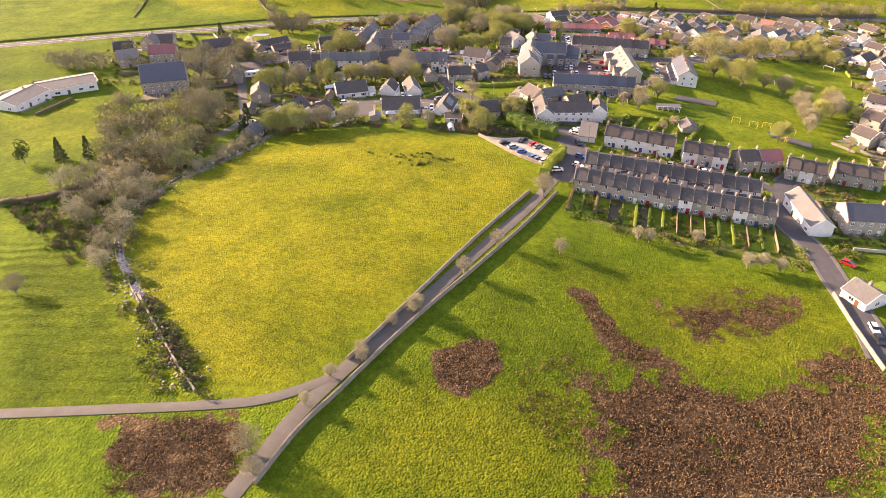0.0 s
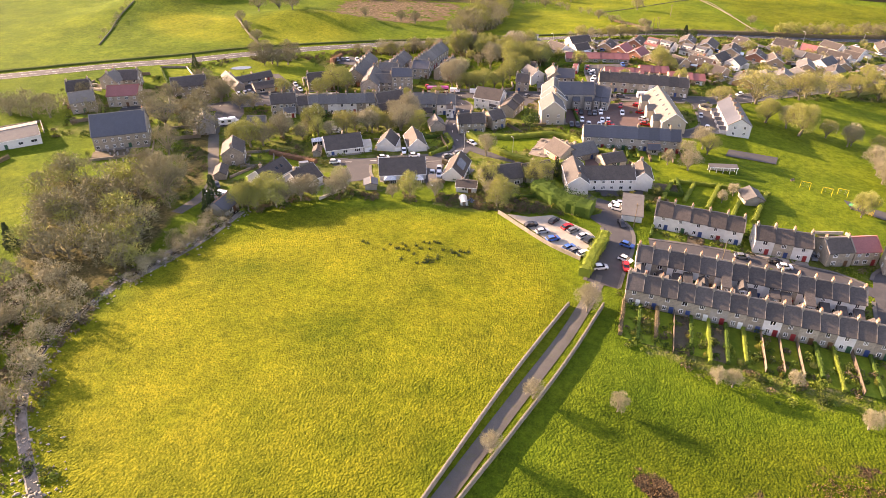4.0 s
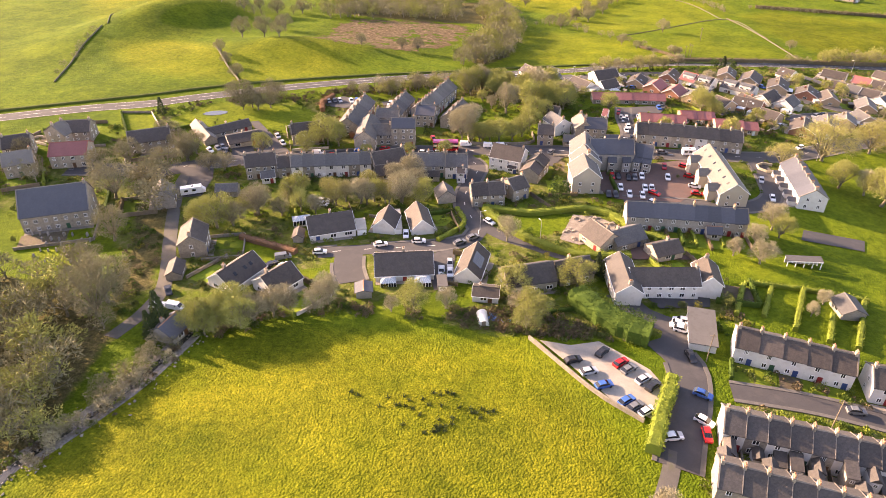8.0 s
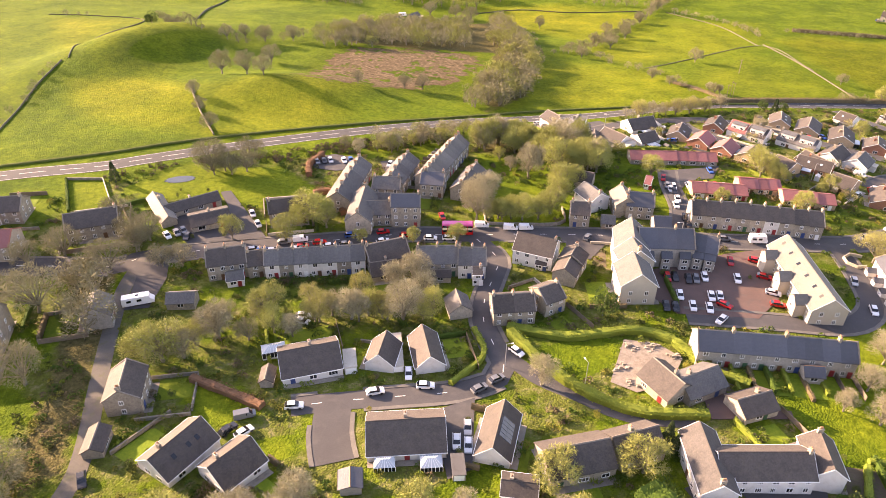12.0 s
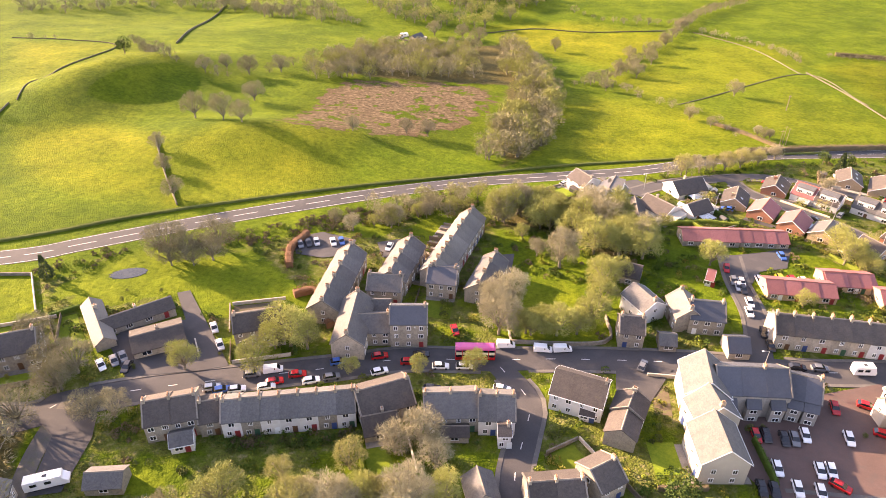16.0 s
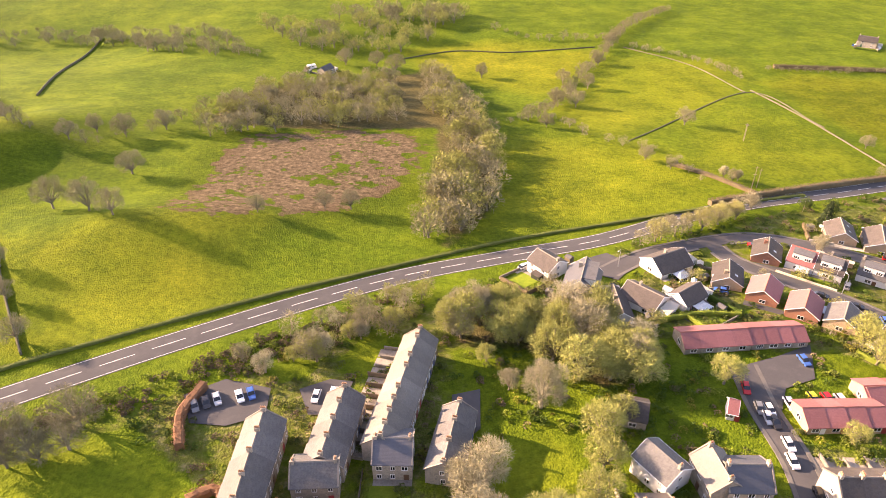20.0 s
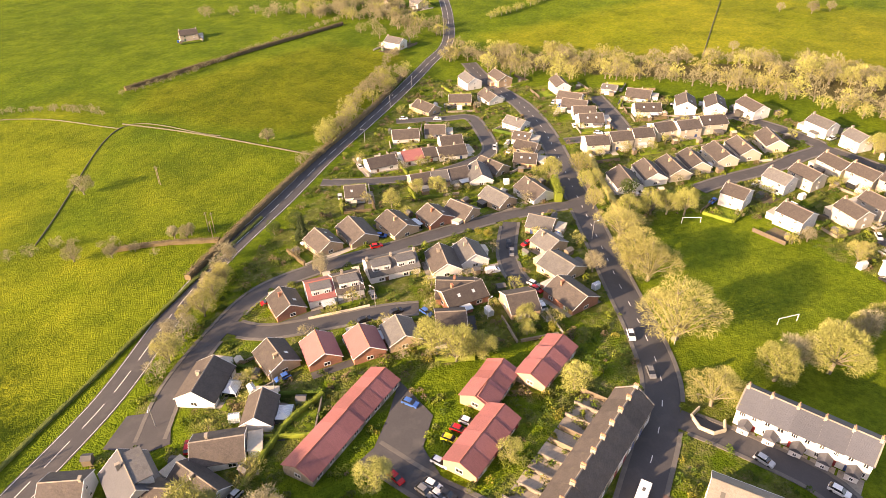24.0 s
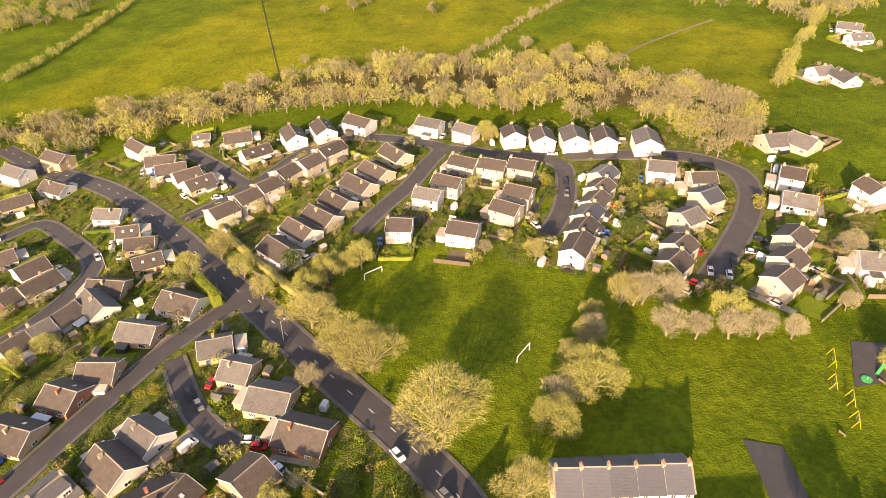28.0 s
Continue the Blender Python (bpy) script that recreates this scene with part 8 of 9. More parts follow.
def drape(name, mat, cx, cy, turn, x0, x1, y0, y1, lift):
    """A sheet over the ground in a house's own axes."""
    c, s = math.cos(radians(turn)), math.sin(radians(turn))
    nx_, ny_ = max(1, int((x1 - x0) / 3)), max(1, int((y1 - y0) / 3))
    v = []
    for j in range(ny_ + 1):
        for i in range(nx_ + 1):
            a, b = x0 + (x1 - x0) * i / nx_, y0 + (y1 - y0) * j / ny_
            x, y = cx + c * a - s * b, cy + s * a + c * b
            v.append((x, y, gz(x, y) + lift))
    k = nx_ + 1
    return mesh_ob(name, v, [(j * k + i, j * k + i + 1, (j + 1) * k + i + 1, (j + 1) * k + i) for j in range(ny_) for i in range(nx_)], mat)


def boundary(pts, kind):
    """A garden fence, wall or hedge along a short line."""
    line = [Vector((*p, 0)) for p in pts]
    n = max(1, int((line[1] - line[0]).length / 2.0))
    line = [line[0].lerp(line[1], i / n) for i in range(n + 1)]
    if kind == "hedge":
        hedge("garden", random.Random(round(pts[0][0] * 7)).uniform(1.1, 2.0), pts, 1.0, random.Random(round(pts[0][1] * 5)).choice(("hedge", "hedge", "laurel", "brown")))
        return
    g, st = Geo(), sides(line)
    h, w = (1.5, 0.05) if kind == "fence" else (1.0, 0.16)
    v = []
    for q, nn in st:
        for o, lift in ((-w, -0.3), (-w, h), (w, h), (w, -0.3)):
            v.append((q.x + nn.x * o, q.y + nn.y * o, gz(q.x, q.y) + lift))
    e = (len(st) - 1) * 4
    g.add(v, [(i * 4 + j + 1, i * 4 + j, (i + 1) * 4 + j, (i + 1) * 4 + j + 1) for i in range(len(st) - 1) for j in range(3)] + [(0, 1, 2, 3), (e + 3, e + 2, e + 1, e)])
    ob = g.make("garden_fence" if kind == "fence" else "garden_wall", TIMBER if kind == "fence" else WALLSTONE if kind == "wall" else CONCRETE)
    tagged(ob, "weathered brown timber garden fence" if kind == "fence" else "low stone garden wall" if kind == "wall" else "low pale rendered garden wall", "fence" if kind == "fence" else "wall", group="garden boundaries")


GARDEN_SPOTS = []


SMALL_SPOTS = []


def garden_hut(what, x, y, turn, own):
    """A small timber shed, or a greenhouse with white glazing bars."""
    L, W, h = own.uniform(1.8, 2.8), own.uniform(1.5, 2.0), own.uniform(1.7, 2.0)
    sec = [(-W / 2, -0.5), (W / 2, -0.5), (W / 2, h), (0, h + 0.5), (-W / 2, h)]
    if what == "shed":
        ob = tagged(Geo().prism(-L / 2, L / 2, sec).make("shed", own.choice((TIMBER, TIMBER, GREEN_TIMBER))), "small timber garden shed with a felt roof", "shed", group="garden sheds")
        Geo().prism(-L / 2 - 0.12, L / 2 + 0.12, [(-W / 2 - 0.15, h - 0.06), (-W / 2 - 0.15, h + 0.03), (0, h + 0.6), (W / 2 + 0.15, h + 0.03), (W / 2 + 0.15, h - 0.06), (0, h + 0.505)]).make("roof", own.choice((FELT, FELT, CONCRETE)), ob)
    else:
        ob = tagged(Geo().prism(-L / 2, L / 2, sec).make("greenhouse", PALE_GLASS), "small glass greenhouse in the garden", "greenhouse", group="greenhouses")
        g = Geo()
        for i in range(5):
            px = -L / 2 + L * i / 4
            g.prism(px - 0.03, px + 0.03, [(-W / 2 - 0.02, 0), (-W / 2 - 0.02, h), (0, h + 0.53), (W / 2 + 0.02, h), (W / 2 + 0.02, 0), (W / 2 - 0.03, 0), (W / 2 - 0.03, h), (0, h + 0.46), (-W / 2 + 0.03, h), (-W / 2 + 0.03, 0)])
        g.make("glazing_bars", PAINT, ob)
    ob.matrix_basis = pose(x, y, gz(x, y), 0, 0, turn)


def garden(k, plot):
    """Lawn, beds, drive and boundaries of one plot, kept clear of roads and neighbours."""
    hx, hy, turn, L, W, units, eave, wk, far = plot
    rnd = random.Random(k * 13 + 5)
    c, s = math.cos(radians(turn)), math.sin(radians(turn))
    to = lambda a, b: (hx + c * a - s * b, hy + s * a + c * b)
    if units > 1 or L * W < 45 or (hx < -60 and hy < 245):
        return
    for side in (-1, 1):
        depth = 0.0
        for d in (2, 4, 6, 8, 10):
            pts = [to(a, side * (W / 2 + d)) for a in (-L / 2 - 1, 0, L / 2 + 1)]
            if any(near_road(*p, 1.4) or in_house(*p, 0.8, k) for p in pts):
                break
            depth = d
        if depth >= 4:
            y0, y1 = sorted((side * (W / 2 + 1.6), side * (W / 2 + depth - 0.6)))
            tagged(drape("lawn", LAWN if rnd.random() < 0.75 else SOIL, hx, hy, turn, -L / 2 - 0.6, L / 2 * rnd.uniform(0.2, 1.0), y0, y1, 0.05 + 0.002 * (k % 12)), "mown green garden lawn", "lawn", group="lawns", kind="structure")
        if depth >= 2 and rnd.random() < (0.45 if far else 0.8):
            y0, y1 = sorted((side * W / 2, side * (W / 2 + 1.6)))
            tagged(drape("patio", PATIO, hx, hy, turn, -L / 2, L / 2, y0, y1, 0.08 + 0.002 * (k % 12)), "paved garden terrace", "paving", kind="structure")
        for e in (-1, 1):
            if depth >= 3 and rnd.random() < 0.7:
                a = e * (L / 2 + rnd.uniform(1.2, 2.4))
                p, q = to(a, side * W * 0.3), to(a, side * (W / 2 + depth))
                m = to(a, side * (W / 2 + depth / 2))
                if not any(near_road(*w, 0.8) or in_house(*w, 0.4, k) for w in (p, m, q)):
                    boundary([p, q], rnd.choice(("fence", "hedge", "hedge", "wall", "low")))
        if depth >= 6 and rnd.random() < 0.8:
            p, q = to(-L / 2 - 1, side * (W / 2 + depth)), to(L / 2 + 1, side * (W / 2 + depth))
            if not any(near_road(*w, 0.5) or in_house(*w, 0.4, k) for w in (p, q)):
                boundary([p, q], rnd.choice(("fence", "hedge", "wall", "hedge" if far else "low")))
    if far and rnd.random() < 0.6:
        e = rnd.choice((-1, 1))
        x0, x1 = sorted((e * (L / 2 + 0.3), e * (L / 2 + 3.0)))
        if not in_house(*to((x0 + x1) / 2, -W / 2), 1.0, k) and not near_road(*to((x0 + x1) / 2, 0), 1.0):
            tagged(drape("drive", rnd.choice((PATIO, CONCRETE, ASPHALT)), hx, hy, turn, x0, x1, -W / 2 - 3.5, W / 2, 0.045 + 0.002 * (k % 12)), "paved drive beside the bungalow", "paving", kind="structure")
    own = random.Random(k * 17 + 3)
    for what, chance in (("shed", 0.5), ("greenhouse", 0.22), ("car", 0.42)) if far else ():
        for _ in range(6):
            if what == "car":
                p = to(own.choice((-1, 1)) * (L / 2 + 1.9), own.uniform(-W / 2 - 2.5, W / 2))
            else:
                p = to(own.uniform(-L / 2 - 2, L / 2 + 2), own.choice((-1, 1)) * (W / 2 + own.uniform(3.4, 6.5)))
            if own.random() < chance and not near_road(*p, 2.6) and not in_house(*p, 1.9) and all(math.hypot(p[0] - q[0], p[1] - q[1]) > 4.5 for q in SMALL_SPOTS):
                SMALL_SPOTS.append(p)
                if what == "car":
                    park("car", own.choice(("white", "silver", "grey", "black", "red", "blue", "silver")), *p, turn + 90)
                else:
                    garden_hut(what, *p, turn + own.choice((0, 90)), own)
                break
    for _ in range(9 if far else 0):
        p = to(rnd.uniform(-L / 2 - 4, L / 2 + 4), rnd.choice((-1, 1)) * (W / 2 + rnd.uniform(2.0, 8)))
        if not near_road(*p, 1.6) and not in_house(*p, 1.3) and rnd.random() < 0.33:
            GARDEN_SPOTS.append(p)
    n = 0
    for _ in range(14):
        p = to(rnd.uniform(-L / 2 - 4, L / 2 + 4), rnd.choice((-1, 1)) * (W / 2 + rnd.uniform(1.5, 8)))
        if n < (0 if far else 2) and not near_road(*p, 1.6) and not in_house(*p, 1.0):
            n += 1
            tree(rnd.choice(("shrub", "shrub", "shrub_gold", "shrub")), *p, rnd.uniform(1.2, 2.8), "garden shrubs")
    if far and rnd.random() < 0.5:
        p = to(L / 2 + 2.2, 0)
        if not near_road(*p, 2) and not in_house(*p, 1.5, k):
            o = tagged(Geo().box(-1.5, 1.5, -2.7, 2.7, -1, 2.3).make("garage", WALLS[wk]), "small flat-roofed garage beside the bungalow", "garage", group="garages")
            o.matrix_basis = pose(*p, gz(*p), 0, 0, turn)
            Geo().box(-1.65, 1.65, -2.85, 2.85, 2.3, 2.46).make("flat_roof", CONCRETE, o)
            Geo().box(-1.1, 1.1, -2.74, -2.7, 0.05, 2.0).make("garage_door", PAINT, o)


for k, plot in enumerate(plots):
    garden(k, plot)
for j, kind in enumerate(("olive", "straw", "bare")):
    plant(kind, GARDEN_SPOTS[j::3], 2.5, 5.5, random.Random(j), "small leafless garden trees with ")


def strip_gardens(x, y, turn, length, W, units, side, depth, lo=0.3):
    """The narrow gardens or yards behind a terrace."""
    rnd = random.Random(units * 7 + round(x))
    c, s = math.cos(radians(turn)), math.sin(radians(turn))
    to = lambda a, b: (x + c * a - s * b, y + s * a + c * b)
    u = length / units
    for i in range(units + 1):
        a = i * u - length / 2
        d = depth * rnd.uniform(0.8, 1.1)
        if not near_road(*to(a, side * (W / 2 + d)), 0.5):
            boundary([to(a, side * W / 2), to(a, side * (W / 2 + d))], rnd.choice(("fence", "hedge", "hedge", "hedge")) if depth > 8 else rnd.choice(("wall", "wall", "fence")))
        if i < units:
            y0, y1 = sorted((side * (W / 2 + 0.4), side * (W / 2 + depth - 0.5)))
            tagged(drape("lawn" if depth > 8 else "paved_yard", rnd.choice((LAWN, LAWN, LAWN, SOIL)) if depth > 8 else PATIO, x, y, turn, a + 0.25, a + u - 0.25, y0, y1, 0.06 + 0.003 * (i % 2)),
                   "narrow terrace garden strip" if depth > 8 else "small paved back yard", "garden", group="terrace gardens", kind="structure")
            for _ in range(1 if depth > 12 else 0):
                p = to(a + u * rnd.uniform(0.2, 0.8), side * (W / 2 + depth * rnd.uniform(lo, 1.0)))
                tree(rnd.choice(("shrub", "shrub_gold", "shrub")), *p, rnd.uniform(1.0, 2.2), "garden shrubs")


strip_gardens(67.3, 191.6, -15, 61.6, 7.5, 15, -1, 15.0)
strip_gardens(70.4, 206.2, -14, 56.7, 7.5, 14, -1, 4.5)
strip_gardens(66.7, 236.5, -18, 25.3, 8.0, 5, -1, 8.2)
strip_gardens(88.4, 227.8, -13, 15.5, 8.0, 3, -1, 5.0)
strip_gardens(59.7, 301.3, -4, 36.2, 7.5, 9, -1, 9.0)
strip_gardens(109.3, 331.9, 82, 26.5, 9.0, 5, 1, 8.0)
strip_gardens(79.0, 368.2, -6, 40.2, 8.5, 9, 1, 8.0)
strip_gardens(-22.0, 408.7, 73, 37.8, 8.5, 10, 1, 7.0)


def shed(name, x, y, turn, L, W, h, rise, wall_mat, roof_mat, label):
    """A small pitched or flat-roofed outbuilding."""
    ob = tagged(empty(name, pose(x, y, gz(x, y), 0, 0, turn)), label, name.replace("_", " "))
    Geo().prism(-L / 2, L / 2, [(-W / 2, -1.0), (W / 2, -1.0), (W / 2, h), (0, h + rise), (-W / 2, h)]).make("wall", wall_mat, ob)
    Geo().prism(-L / 2 - 0.15, L / 2 + 0.15, [(-W / 2 - 0.2, h - 0.05), (-W / 2 - 0.2, h + 0.07), (0, h + rise + 0.12), (W / 2 + 0.2, h + 0.07), (W / 2 + 0.2, h - 0.05), (0, h + rise + 0.005)]).make("roof", roof_mat, ob)
    Geo().box(-0.5, 0.5, -W / 2 - 0.04, -W / 2 + 0.02, 0, 1.9).make("door", TIMBER, ob)
    return ob


def goal(x, y, turn, w=6.4, h=2.2):
    ob = tagged(empty("goalposts", pose(x, y, gz(x, y), 0, 0, turn)), "white metal football goalposts", "goalposts", group="goalposts")
    for s in (-1, 1):
        Geo().box(s * w / 2 - 0.07, s * w / 2 + 0.07, -0.07, 0.07, -0.2, h).make("post", PAINT, ob)
    Geo().box(-w / 2 - 0.07, w / 2 + 0.07, -0.07, 0.07, h, h + 0.14).make("crossbar", PAINT, ob)


def lamp_post(x, y, turn, h=7.0):
    ob = tagged(empty("street_lamp", pose(x, y, gz(x, y), 0, 0, turn)), "tall grey metal street lamp beside the road", "street lamp", group="street lamps")
    tube(0.1, 0.06, h + 0.3, 8).make("column", STEEL, ob).matrix_basis = pose(0, 0, -0.3)
    Geo().prism(0, 1.3, [(-0.04, h - 0.05), (0.04, h - 0.05), (0.04, h + 0.05), (-0.04, h + 0.05)]).make("arm", STEEL, ob)
    Geo().box(1.2, 1.8, -0.13, 0.13, h - 0.06, h + 0.09, 0.04).make("lantern", PAINT, ob)


def pole(x, y, h=8.5):
    ob = tagged(empty("utility_pole", pose(x, y, gz(x, y))), "weathered timber utility pole", "utility pole", group="utility poles")
    tube(0.14, 0.1, h + 0.5, 8).make("shaft", TIMBER, ob).matrix_basis = pose(0, 0, -0.5)
    Geo().box(-0.8, 0.8, -0.06, 0.06, h - 0.7, h - 0.55).make("crossarm", TIMBER, ob)


def undergrowth(name, poly, n, kinds):
    """Low bushes, beds and brambles that fill the gardens, as one growth of each kind."""
    rng, rnd = np.random.default_rng(n), random.Random(n)
    spots = np.array(scatter(poly, n, rnd))
    clear = np.ones(len(spots), bool)
    for yard in AREAS_DONE:
        clear &= inside(spots[:, 0], spots[:, 1], yard) < -0.8
    spots = [p for p in spots[clear] if not near_road(*p, 1.2) and not in_house(*p, 0.7)]
    for j, kind in enumerate(kinds):
        t = []
        for x, y in spots[j::len(kinds)]:
            z = gz(x, y)
            for _ in range(rng.integers(1, 4)):
                r = rng.uniform(0.45, 1.2)
                m = int(16 + 30 * r)
                u = rng.normal(size=(m, 3)) + np.array([0, 0, 0.5])
                u *= r * rng.uniform(0.85, 1.0, (m, 1)) / np.linalg.norm(u, axis=1, keepdims=True)
                ox, oy = rng.normal(size=2) * 0.8
                t.append(np.stack([x + ox + u[:, 0], y + oy + u[:, 1], z + np.abs(u[:, 2]) * 1.2], 1))
        t = blades(rng, np.concatenate(t), 0.3, (0.3, 0.5), (0.25, 0.42))
        ob = arrays_ob("undergrowth", t, np.arange(len(t)).reshape(-1, 3), TWIGS[kind])
        tagged(ob, {"shrub": "low green garden bushes", "brown": "brown leafless garden bushes and brambles", "shrub_gold": "yellow-green garden bushes", "laurel": "dark green garden bushes", "hedge": "bright green garden bushes"}[kind], "bushes", kind="stuff")


# Village and estate list laurel twice, its darkness standing in for shade between houses.
undergrowth("village", VILLAGE, 2300, ("shrub", "brown", "hedge", "laurel", "shrub", "laurel", "shrub_gold"))
undergrowth("terraces", TERRACES, 560, ("shrub", "brown", "hedge", "laurel"))
undergrowth("estate", ESTATE, 3200, ("hedge", "laurel", "brown", "shrub", "laurel"))


def headstones(poly):
    rnd = random.Random(8)
    g = loft([(-0.09, 0.36, -0.2), (0.09, 0.36, -0.2), (0.08, 0.36, 0.75), (0.06, 0.22, 1.0), (-0.06, 0.22, 1.0), (-0.08, 0.36, 0.75)])
    me = bpy.data.meshes.new("headstone")
    me.from_pydata(g.v, [], g.f)
    me.materials.append(WALLS["grey"])
    for x, y in scatter(poly, 42, rnd):
        x, y = round(x / 2.4) * 2.4, round(y / 3.0) * 3.0
        ob = new("headstone", me)
        k = rnd.uniform(0.8, 1.5)
        ob.matrix_basis = pose(x + rnd.uniform(-0.3, 0.3), y, gz(x, y), rnd.uniform(-4, 4), 0, rnd.uniform(-8, 8)) @ Matrix.Diagonal((1, k, k, 1))
        tagged(ob, "weathered grey stone headstone in the churchyard grass", "headstone", group="headstones")


def tussocks(poly):
    """Dark rush tussocks standing in the field."""
    rng, t = np.random.default_rng(3), []
    for x, y in scatter(poly, 40, random.Random(3)):
        for _ in range(26):
            d = unit(rng, 1.4)
            t.append(blade(rng, np.array([x + rng.normal() * 0.25, y + rng.normal() * 0.25, gz(x, y)]), d, rng.uniform(0.6, 1.1), 0.14))
    tagged(arrays_ob("rush_tussocks", np.array(t).reshape(-1, 3), np.arange(3 * len(t)).reshape(-1, 3), TWIGS["conifer"]), "dark green rush tussocks in dry grass", "grass", kind="stuff")


def bracken(n, poly, seed):
    """Dead bracken and rushes: low russet and tan fronds lying every way."""
    rng = np.random.default_rng(seed)
    p = np.array(scatter(poly, n, random.Random(seed)))
    p = np.repeat(p, 12, 0) + rng.normal(size=(n * 12, 2)) * 0.55
    z = ground(p[:, 0], p[:, 1])
    t = blades(rng, np.column_stack([p, z + 0.02]), 1.0, (0.3, 0.65), (0.13, 0.27))
    ob = arrays_ob("bracken", t, np.arange(len(t)).reshape(-1, 3), TWIGS["bracken"])
    tagged(ob, "dead russet bracken on the pasture", "bracken", kind="stuff")


def pond(x, y, rx, ry, turn):
    g, n = Geo(), 28
    pts = [pose(x, y, 0, 0, 0, turn) @ Vector((rx * math.cos(i * 2 * math.pi / n) * (1 + 0.12 * math.sin(3 * i)), ry * math.sin(i * 2 * math.pi / n), 0)) for i in range(n)]
    g.add([(p.x, p.y, gz(p.x, p.y) + 0.09) for p in pts] + [(x + (p.x - x) * 1.1, y + (p.y - y) * 1.1, gz(p.x, p.y) - 0.3) for p in pts] + [(x, y, gz(x, y) + 0.09)],
          [(i, (i + 1) % n, 2 * n) for i in range(n)] + [(i, n + i, n + (i + 1) % n, (i + 1) % n) for i in range(n)])
    tagged(g.make("pond", WATER), "small dark garden pond in the lawn", "pond", kind="structure")


STEEL = mottled("galvanised_steel", (0.45, 0.46, 0.46), 0.1, 2, 9, 0.5, metal=0.6)

SHEETING = mottled("white_polythene", (0.62, 0.62, 0.58), 0.06, 0.8, 6, 0.35, (0.45, 0.46, 0.38), vary=0)
BLUE_SHEET = mottled("blue_tarpaulin", (0.05, 0.20, 0.50), 0.15, 1.0, 6, 0.5, (0.10, 0.22, 0.42), vary=0.15)
GREEN_PLASTIC = mottled("green_plastic", (0.03, 0.35, 0.10), 0.08, 1.5, 6, 0.4, vary=0)


def flat_garage(x, y, turn, L, W, h):
    """A double garage under a flat felt roof with two doors."""
    ob = tagged(empty("garage", pose(x, y, gz(x, y), 0, 0, turn)), "white rendered garage with a grey flat roof", "garage")
    Geo().box(-L / 2, L / 2, -W / 2, W / 2, -1.5, h).make("wall", WALLS["white"], ob)
    Geo().box(-L / 2 - 0.3, L / 2 + 0.3, -W / 2 - 0.3, W / 2 + 0.3, h, h + 0.22).make("flat_roof", FELT, ob)
    for k in (-1, 1):
        Geo().box(k * L / 4 - 1.2, k * L / 4 + 1.2, W / 2 - 0.02, W / 2 + 0.06, -0.1, 2.1).make("garage_door", PAINT, ob)


def lean_garage(x, y, turn, W, L, h=2.4, felted=False):
    """A narrow garage under a flat pale roof, its door to the close."""
    ob = tagged(empty("garage", pose(x, y, gz(x, y), 0, 0, turn)), "narrow rendered garage with a flat roof", "garage")
    Geo().box(-W / 2, W / 2, -L / 2, L / 2, -1.0, h).make("wall", WALLS["grey" if felted else "white"], ob)
    Geo().box(-W / 2 - 0.12, W / 2 + 0.12, -L / 2 - 0.15, L / 2 + 0.15, h, h + 0.16).make("flat_roof", FELT if felted else CONCRETE, ob)
    Geo().box(-W / 2 + 0.25, W / 2 - 0.25, -L / 2 - 0.05, -L / 2 + 0.02, 0, 2.0).make("garage_door", PAINT, ob)


def glazed_room(x, y, turn, w, d):
    """A white-framed conservatory on a low wall."""
    ob = tagged(empty("garden_room", pose(x, y, gz(x, y), 0, 0, turn)), "white-framed glazed conservatory beside the bungalow", "conservatory")
    conservatory(ob, 0, 0, w, d)


def polytunnel(x, y, turn, L, r):
    ob = tagged(empty("polytunnel", pose(x, y, gz(x, y), 0, 0, turn)), "small white polythene garden tunnel", "polytunnel")
    Geo().prism(-L / 2, L / 2, [(-r, -0.3), (r, -0.3)] + [(r * math.cos(i * math.pi / 10), 0.5 + (r * 1.05) * math.sin(i * math.pi / 10)) for i in range(11)]).make("cover", SHEETING, ob)
    Geo().box(-L / 2 - 0.05, -L / 2 + 0.02, -0.5, 0.5, 0, 1.8).make("door_frame", TIMBER, ob)


def cold_frame(x, y, turn, L, W):
    ob = tagged(empty("vegetable_bed", pose(x, y, gz(x, y), 0, 0, turn)), "raised timber bed under blue sheeting", "raised bed", group="raised beds")
    Geo().box(-L / 2, L / 2, -W / 2, W / 2, -0.3, 0.45).make("frame", TIMBER, ob)
    Geo().box(-L / 2 + 0.05, L / 2 - 0.05, -W / 2 + 0.05, W / 2 - 0.05, 0.45, 0.58, 0.08).make("cover", BLUE_SHEET, ob)


def shelter(x, y, turn, L=9.5, W=2.2, h=2.3):
    """An open-fronted shelter on posts at the field's edge."""
    ob = tagged(empty("shelter", pose(x, y, gz(x, y), 0, 0, turn)), "long low white-framed shelter on the playing field", "shelter")
    for i in range(5):
        for k in (-1, 1):
            px = -L / 2 + i * L / 4
            Geo().box(px - 0.08, px + 0.08, k * W / 2 - 0.08, k * W / 2 + 0.08, -0.4, h).make("post", PAINT, ob)
    Geo().box(-L / 2, L / 2, W / 2 - 0.04, W / 2 + 0.04, 0, h - 0.1).make("back_panel", WALLS["grey"], ob)
    Geo().prism(-L / 2 - 0.3, L / 2 + 0.3, [(-W / 2 - 0.3, h), (-W / 2 - 0.3, h + 0.1), (W / 2 + 0.2, h + 0.45), (W / 2 + 0.2, h + 0.35)]).make("roof", FELT, ob)
    Geo().box(-L / 2 - 0.3, L / 2 + 0.3, -W / 2 - 0.36, -W / 2 - 0.3, h - 0.1, h + 0.14).make("fascia", PAINT, ob)


